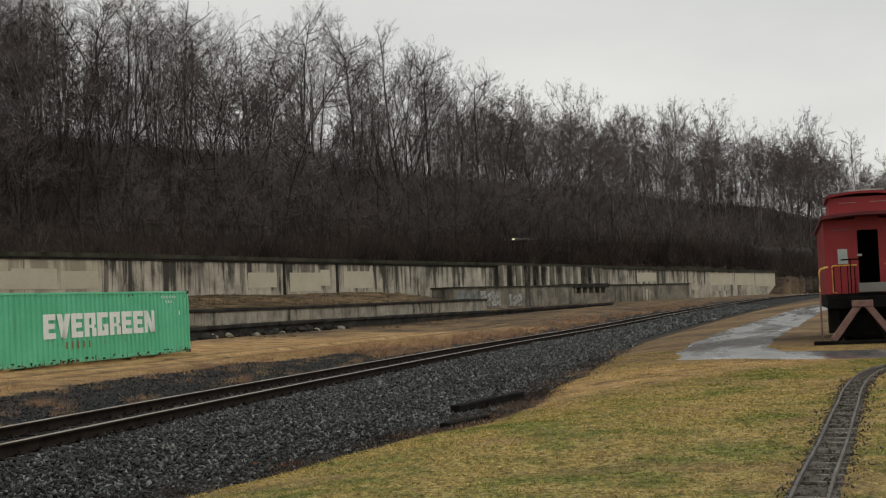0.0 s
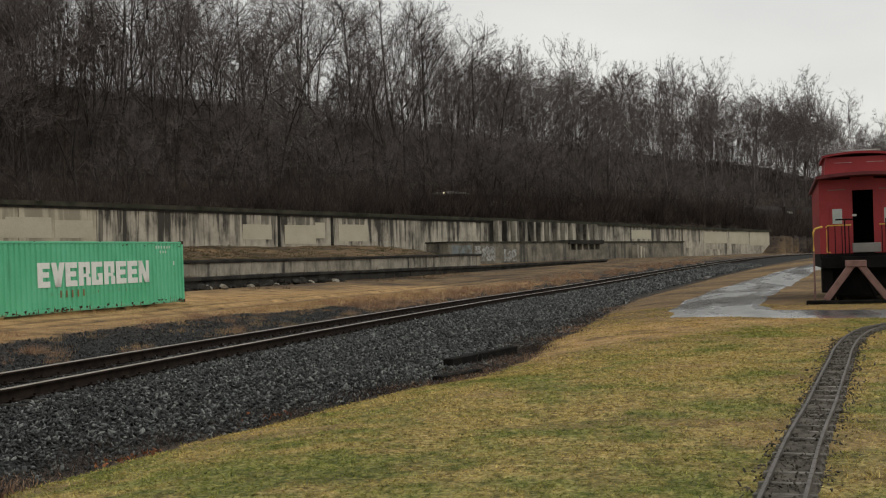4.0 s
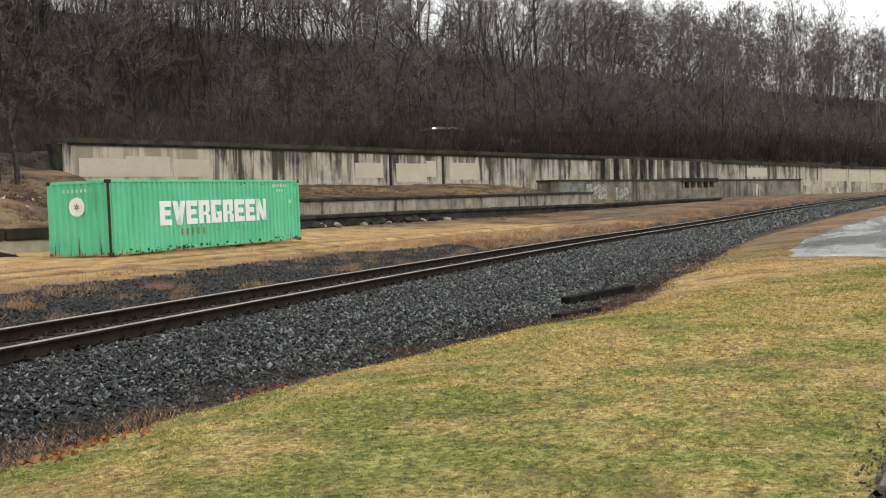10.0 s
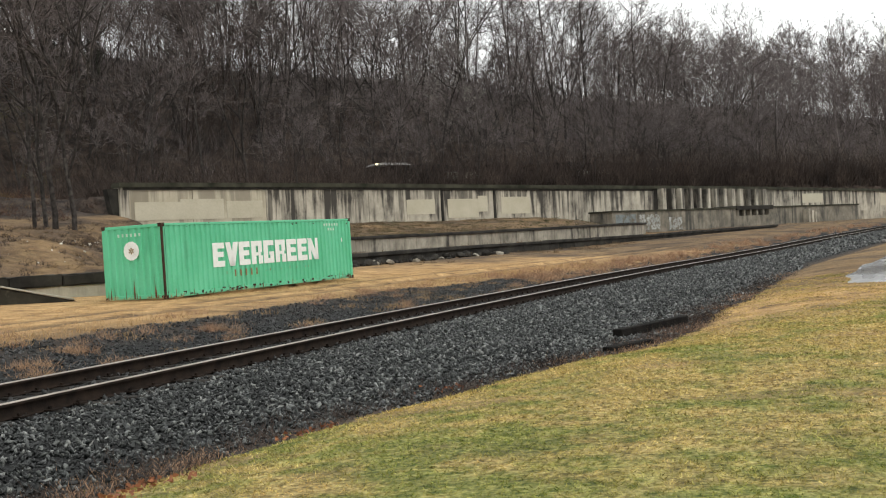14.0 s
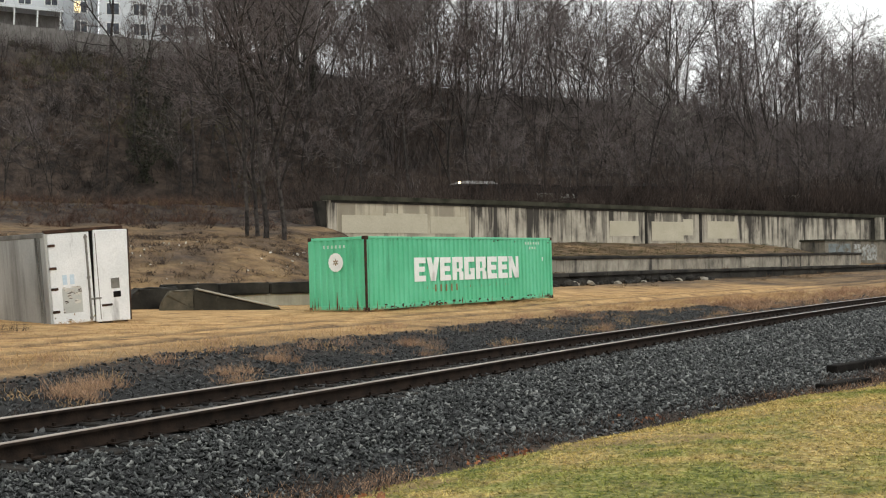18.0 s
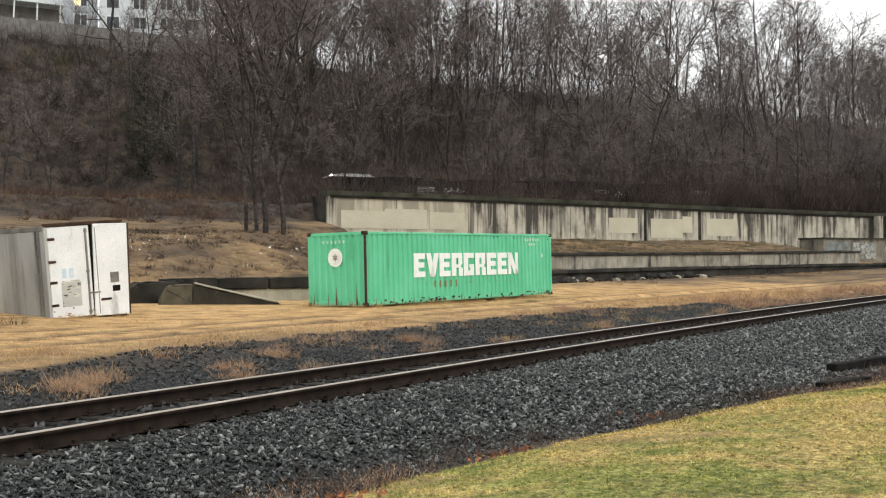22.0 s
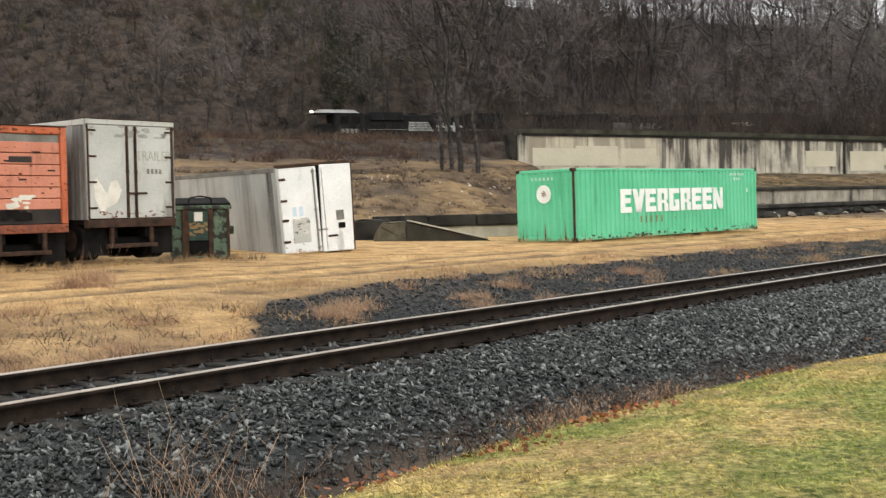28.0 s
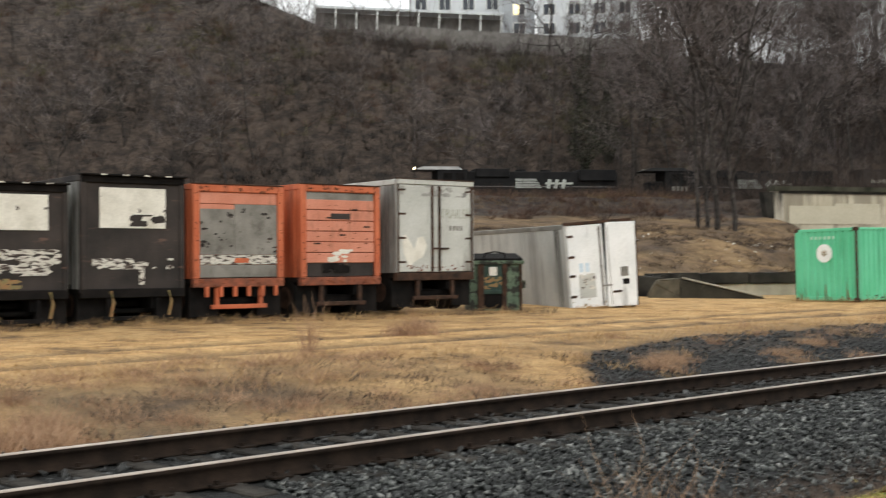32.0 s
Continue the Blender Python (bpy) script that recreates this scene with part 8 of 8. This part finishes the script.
X, Y, S = strip(48000, -30, -8, -6.6, -1.0, 1.25)
X2, Y2, S2 = strip(23000, -8, 24, -6.4, -1.0, 1.3)
X3, Y3, S3 = strip(11000, 22, 95, -4.9, -1.1, 1.2)
X, Y, S = np.concatenate([X, X2, X3]), np.concatenate([Y, Y2, Y3]), np.concatenate([S, S2, S3])
ok = rng.rand(len(X)) < 0.15 + 0.85 * smooth01(S - lawn_edge(X) + 0.5 * waves(X, Y, 1.6, 61), 0.1, 1.1)
ok &= S > lawn_edge(X) + 0.12
X, Y = X[ok], Y[ok]
sz = rng.uniform(0.019, 0.05, len(X)) * np.interp(X, [-30, -8, 10, 60], [0.95, 1.25, 1.9, 3.8])
stones("ballast_stones", X, Y, ground_z(X, Y) + rng.uniform(-0.01, 0.03, len(X)), sz, M_BALLAST, "loose grey crushed-stone ballast", 1)
# stones between the rails, the track's shadow painted in as dark colour
X, Y, S = strip(9000, -34, 16, -1.0, 2.6, 1.1)
stones("track_bed_stones", X, Y, ground_z(X, Y) + rng.uniform(-0.02, 0.02, len(X)), rng.uniform(0.035, 0.075, len(X)), M_BALLAST_DARK, "ballast between the rails, coloured dark for the shadow there", 3)
X, Y, S = strip(14000, -24, 16, 2.6, 6.6)
_, st, _, _ = zones(X, Y)
ok = st > 0.5
X, Y = X[ok], Y[ok]
stones("dark_gravel", X, Y, ground_z(X, Y) + rng.uniform(-0.01, 0.03, len(X)), rng.uniform(0.028, 0.058, len(X)), M_BALLAST_DARK, "dark spilled gravel beside the track", 2)


def blades(x, y, h, r, lean, seed, dz=0.0):
    g = np.random.RandomState(seed)
    z = ground_z(x, y) - 0.01 + dz
    n = len(x)
    p = np.stack([x, y, z], 1)
    d = np.stack([g.normal(0, lean, n), g.normal(0, lean, n), np.ones(n)], 1) * h[:, None]
    return np.concatenate([p, p + d, np.full((n, 1), r), np.full((n, 1), r * 0.15)], 1)


# lawn
def lawn_layer(n, seed, mat, name, label, want, hmax):
    g = np.random.RandomState(seed)
    X = -28.8 + 38 * g.rand(n) ** 1.6
    Y = g.uniform(-27.5, -17.5, n)
    lw, _, dr, _ = zones(X, Y)
    tone = 0.8 * waves(X, Y, 3.1, 51) + 1.0 * waves(X, Y, 8.5, 52) + 0.35 * waves(X, Y, 0.8, 53)
    ok = (lw + 0.9 * dr * (want < 0) > 0.3 + 0.3 * g.rand(n)) & (tone * want > g.normal(-0.1, 0.35, n)) & (np.hypot(X + 31.5, Y + 24.4) > 3.0) & (np.abs(Y - spline(X, MX, MY)) > 0.2)
    X, Y = X[ok], Y[ok]
    dist = np.hypot(X + 31.5, Y + 24.4)
    sg = blades(X, Y, g.uniform(0.012, hmax, len(X)), 0.0042, 1.0, seed)
    sg[:, 6:8] *= np.interp(dist, [5, 30], [0.9, 3.4])[:, None]
    stuff(name, *spike_mesh(sg, seed), mat, label, "grass")


lawn_layer(520000, 6, M_GRASS, "lawn_grass", "short patchy green lawn grass", 1, 0.036)
lawn_layer(240000, 7, M_STRAW, "straw_grass", "dead straw-coloured grass in the lawn", -1, 0.032)
# dry grass across the tracks
n = 60000
X, Y, S = strip(n, -36, 30, 4.6, 13.5, 1.15)
_, st, dr, _ = zones(X, Y)
keep = (dr > 0.5) & (np.abs(S - 8.3) > 0.25) & (np.abs(S - 9.9) > 0.25) & (rng.rand(n) < 0.35 + 0.65 * (waves(X, Y, 0.9, 31) > -0.1))
X, Y, S = X[keep], Y[keep], S[keep]
tall = 0.04 + 0.13 * smooth01(7.9 - S, 0, 1.2) * (waves(X, Y, 0.8, 32) > -0.2)
sg = blades(X, Y, tall * rng.uniform(0.5, 1.5, len(X)), 0.0055, 0.6, 8)
stuff("dry_grass", *ribbon_mesh(sg, 8), M_TAN, "dry tan winter grass along the far side", "grass")


def tufts(name, spots, n, h, spread, r, mat, label, seed, droop=0.05):
    g = np.random.RandomState(seed)
    x, y = np.array([p[0] for p in spots]), np.array([p[1] for p in spots])
    sg = stems(g, x, y, ground_z(x, y) - 0.02, n, np.array([p[2] if len(p) > 2 else h for p in spots]), spread, r, 3, droop)
    return stuff(name, *ribbon_mesh(sg, seed), mat, label, "weeds")


g = np.random.RandomState(9)
spots = []
for i in range(150):
    x = g.uniform(-24, 60)
    spots.append((x, float(track_y(x)) + g.choice([g.uniform(2.6, 4.2), g.uniform(4.5, 7.0)]), g.uniform(0.1, 0.3)))
tufts("tan_tufts", [(px, py, ph * 0.8) for px, py, ph in spots], 48, 0.3, 0.7, 0.005, M_TAN, "tufts of tan dead grass on the far ballast", 41)
spots = []
for i in range(150):
    x = g.uniform(-36, 70)
    off = g.uniform(2.9, 4.0) if g.rand() < 0.35 else g.uniform(5.0, 7.5)
    spots.append((x, float(track_y(x)) + off, g.uniform(0.15, 0.5)))
for x0, y0 in ((-19.6, -9.9), (-19.1, -9.6), (-18.6, -9.4), (-15.7, -9.4), (-13.9, -8.6), (-9.0, -8.2)):
    spots += [(x0 + g.normal(0, 0.25), y0 + g.normal(0, 0.15), g.uniform(0.2, 0.4)) for k in range(5)]
for i in range(110):
    spots.append((g.uniform(-36, -22), g.uniform(-12, -7.5), g.uniform(0.12, 0.4)))
tufts("russet_tufts", [(px, py, ph * 0.75) for px, py, ph in spots], 72, 0.3, 0.6, 0.0042, M_RUSSET, "russet dead weeds beside the track", 42)
spots = [(-24.2 + g.normal(0, 0.12), -6.3 + g.normal(0, 0.1), g.uniform(0.6, 1.0)) for k in range(5)] + [(-20.8 + g.normal(0, 0.15), -4.6 + g.normal(0, 0.1), g.uniform(0.5, 0.8)) for k in range(5)]
tufts("tall_tuft", spots, 12, 1.2, 0.16, 0.005, M_RUSSET, "tall russet grass stalks on the dry strip", 43)
spots = []
for i in range(420):
    x = -30 + 44 * g.rand() ** 1.2
    spots.append((x, float(track_y(x)) + float(lawn_edge(x)) + g.normal(0.4, 0.3), g.uniform(0.06, 0.26)))
tufts("edge_weeds", spots, 18, 0.25, 0.5, 0.004, M_BRUSH, "dark dead weeds along the lawn's edge", 44)
spots = []
for i in range(170):
    x = -16 + 13 * g.rand()
    spots.append((x, float(track_y(x)) + float(lawn_edge(x)) + abs(g.normal(0.1, 0.5)), g.uniform(0.05, 0.17)))
tufts("soil_weeds", spots, 40, 0.1, 0.9, 0.003, M_BRUSH_RED, "brown dead weeds on the wet soil round the timbers", 57)
# pale stalks close by
spots = [(-28.05 + g.normal(0, 0.3), -18.0 + g.normal(0, 0.22), g.uniform(0.35, 0.8)) for k in range(26)]
tufts("pale_stalks", spots, 4, 0.5, 0.35, 0.0026, M_RUSSET, "pale dead stalks at the ballast's foot", 45, 0.12)
# fallen leaves
n = 330
c = np.array([(-24.6, -18.75), (-23.9, -18.7), (-27.0, -18.75), (-25.8, -18.9), (-21.2, -18.45), (-17.6, -18.3)])[g.randint(0, 6, n)]
X, Y = c[:, 0] + g.normal(0, 0.24, n), c[:, 1] + 0.26 + g.normal(0, 0.13, n)
p = np.stack([X, Y, ground_z(X, Y) + g.uniform(0.01, 0.05, n)], 1)
d = g.normal(0, 1, (n, 3)) * np.array([1, 1, 0.4])
d *= 0.042 / np.linalg.norm(d, axis=1, keepdims=True)
sg = np.concatenate([p, p + d, np.full((n, 1), 0.017), np.full((n, 1), 0.008)], 1)
stuff("fallen_leaves", *ribbon_mesh(sg, 46), M_LEAF, "drift of rust-red fallen leaves", "leaves")
# russet grass fringe further along the line
spots = []
for i in range(300):
    x = 14 + 96 * g.rand() ** 1.3
    spots.append((x, float(track_y(x)) + g.uniform(3.6, 6.0), g.uniform(0.15, 0.42)))
tufts("russet_fringe", spots, 30, 0.4, 0.5, 0.016, M_RUSSET, "russet grass fringe along the line", 47)

# gravel along the miniature railway
n = 5000
X = -27.5 + 28 * g.rand(n) ** 1.4
Y = spline(X, MX, MY) + g.normal(0, 0.14, n)
stones("miniature_gravel", X, Y, ground_z(X, Y) + g.uniform(0.015, 0.045, n), g.uniform(0.010, 0.024, n) * np.interp(X, [-27, 0], [0.8, 1.8]), M_BED, "fine grey gravel around the small sleepers", 4)
# pale scraps of litter on the bank behind the dock
n = 240
X, Y = g.uniform(-14, 26, n), g.uniform(11, 26, n)
p = np.stack([X, Y, ground_z(X, Y) + 0.03], 1)
d = g.normal(0, 1, (n, 3)) * np.array([1, 1, 0.5])
d *= (g.uniform(0.05, 0.16, n) / np.linalg.norm(d, axis=1))[:, None]
stuff("litter_scraps", *ribbon_mesh(np.concatenate([p, p + d, np.full((n, 1), 0.05), np.full((n, 1), 0.03)], 1), 48), M_FLAKE, "pale scraps of litter on the bank", "litter")
# brown tussocks on the bank's face and along the platform
x, y = g.uniform(-16, 40, 1500), g.uniform(9, 34, 1500)
a, v, v2 = hill_coords(x, y)
ok = (a < -1) & (v > -37) & (v < -4)
x, y = x[ok], y[ok]
sg = stems(g, x, y, ground_z(x, y) - 0.03, 16, g.uniform(0.12, 0.45, len(x)), 0.6, 0.014, 3, 0.12)
stuff("bank_tussocks", *ribbon_mesh(sg, 49), M_BRUSH, "low brown tussocks on the bank", "weeds")
x, y = g.uniform(-16, 70, 2200), g.uniform(4, 34, 2200)
a, v, v2 = hill_coords(x, y)
ok = ((a < -1) & (v > -40) & (v < -8)) | ((a > 0) & (a < 60) & (v > -30) & (v < -1))
x, y = x[ok], y[ok]
sg = stems(g, x, y, ground_z(x, y) - 0.03, 16, g.uniform(0.1, 0.35, len(x)), 0.7, 0.014, 2, 0.1)
stuff("bank_grass", *ribbon_mesh(sg, 50), M_BANK, "thin tan grass on the bank and the slope before the wall", "grass")

x, y = g.uniform(20, 100, 3200), g.uniform(2, 40, 3200)
a, v, v2 = hill_coords(x, y)
ok = (a > 0) & (a < 58) & (v > -23) & (v < -0.8) & (v > np.interp(a, LEDGE_A, LEDGE_V) + 0.8)
x, y = x[ok], y[ok]
sg = stems(g, x, y, ground_z(x, y) - 0.03, 18, g.uniform(0.1, 0.34, len(x)), 0.8, 0.013, 2, 0.12)
stuff("slope_grass", *ribbon_mesh(sg, 58), M_BRUSH_OLIVE, "low olive-brown grass on the slope before the wall", "grass")

# clumps of broader green blades and bare dark spots in the lawn
n = 1100
X = -28 + 30 * g.rand(n) ** 1.5
Y = g.uniform(-27, -18.6, n)
lw, _, _, _ = zones(X, Y)
ok = (lw > 0.7) & (np.abs(Y - spline(X, MX, MY)) > 0.45) & (np.hypot(X + 31.5, Y + 24.4) > 3.5)
X, Y = X[ok], Y[ok]
sg = stems(g, X, Y, ground_z(X, Y) - 0.01, 14, g.uniform(0.03, 0.075, len(X)), 0.9, 0.006, 2, 0.2)
stuff("lawn_clumps", *ribbon_mesh(sg, 51), M_GRASS, "scattered clumps of greener grass in the lawn", "grass")
# dark dead weeds on the far side near the track
spots = [(g.uniform(-36, -20), g.uniform(-12.5, -8.0), g.uniform(0.06, 0.25)) for k in range(260)]
tufts("dark_weeds", spots, 16, 0.2, 0.7, 0.006, M_BRUSH, "dark dead weeds on the bare soil beside the track", 52)

# low russet fuzz along the lawn's edge
spots = []
while len(spots) < 300:
    x = -25 + 40 * g.rand()
    if math.sin(x * 1.3) + math.sin(x * 0.47 + 1) > 0.1:
        spots.append((x, float(track_y(x)) + float(lawn_edge(x)) + g.normal(0.3, 0.16), g.uniform(0.05, 0.15)))
tufts("russet_fuzz", spots, 26, 0.1, 0.8, 0.004, M_RUSSET, "low russet fuzz between lawn and ballast", 53)

# russet clumps on the dry strip
spots = [(x + g.normal(0, 0.3), y + g.normal(0, 0.2), g.uniform(0.2, h)) for x, y, h in ((-30.41, -11.44, 0.5), (-30.73, -12.01, 0.5), (-30.64, -12.83, 0.5), (-30.28, -12.38, 0.5), (-20.76, -4.33, 0.5), (-19.66, -2.90, 0.5)) for k in range(6)]
tufts("russet_clumps", spots, 50, 0.4, 0.45, 0.006, M_RUSSET, "russet clumps of dead grass on the dry strip", 54)

# weeds against the container and the parked trailers
spots = [(g.uniform(-0.2, 12.3), -0.12 - abs(g.normal(0, 0.12)), g.uniform(0.06, 0.26)) for k in range(90)]
spots += [(-0.12 - abs(g.normal(0, 0.1)), g.uniform(0, 2.4), g.uniform(0.06, 0.24)) for k in range(20)]
spots += [(g.uniform(-28.2, -12.2), 1.5 - abs(g.normal(0, 0.35)), g.uniform(0.06, 0.3)) for k in range(170)]
spots += [(g.uniform(-10.6, -8.0), 1.75 + g.normal(0, 0.12), g.uniform(0.06, 0.22)) for k in range(24)]
tufts("foot_weeds", spots, 18, 0.2, 0.45, 0.006, M_TAN, "tan weeds against the container and trailers", 55)
spots = [(g.uniform(-28.2, -12.2), 1.6 - abs(g.normal(0, 0.4)), g.uniform(0.08, 0.3)) for k in range(120)]
tufts("foot_brambles", spots, 14, 0.2, 0.6, 0.006, M_BRUSH, "dark dead weeds along the row of trailers", 56)
motions()
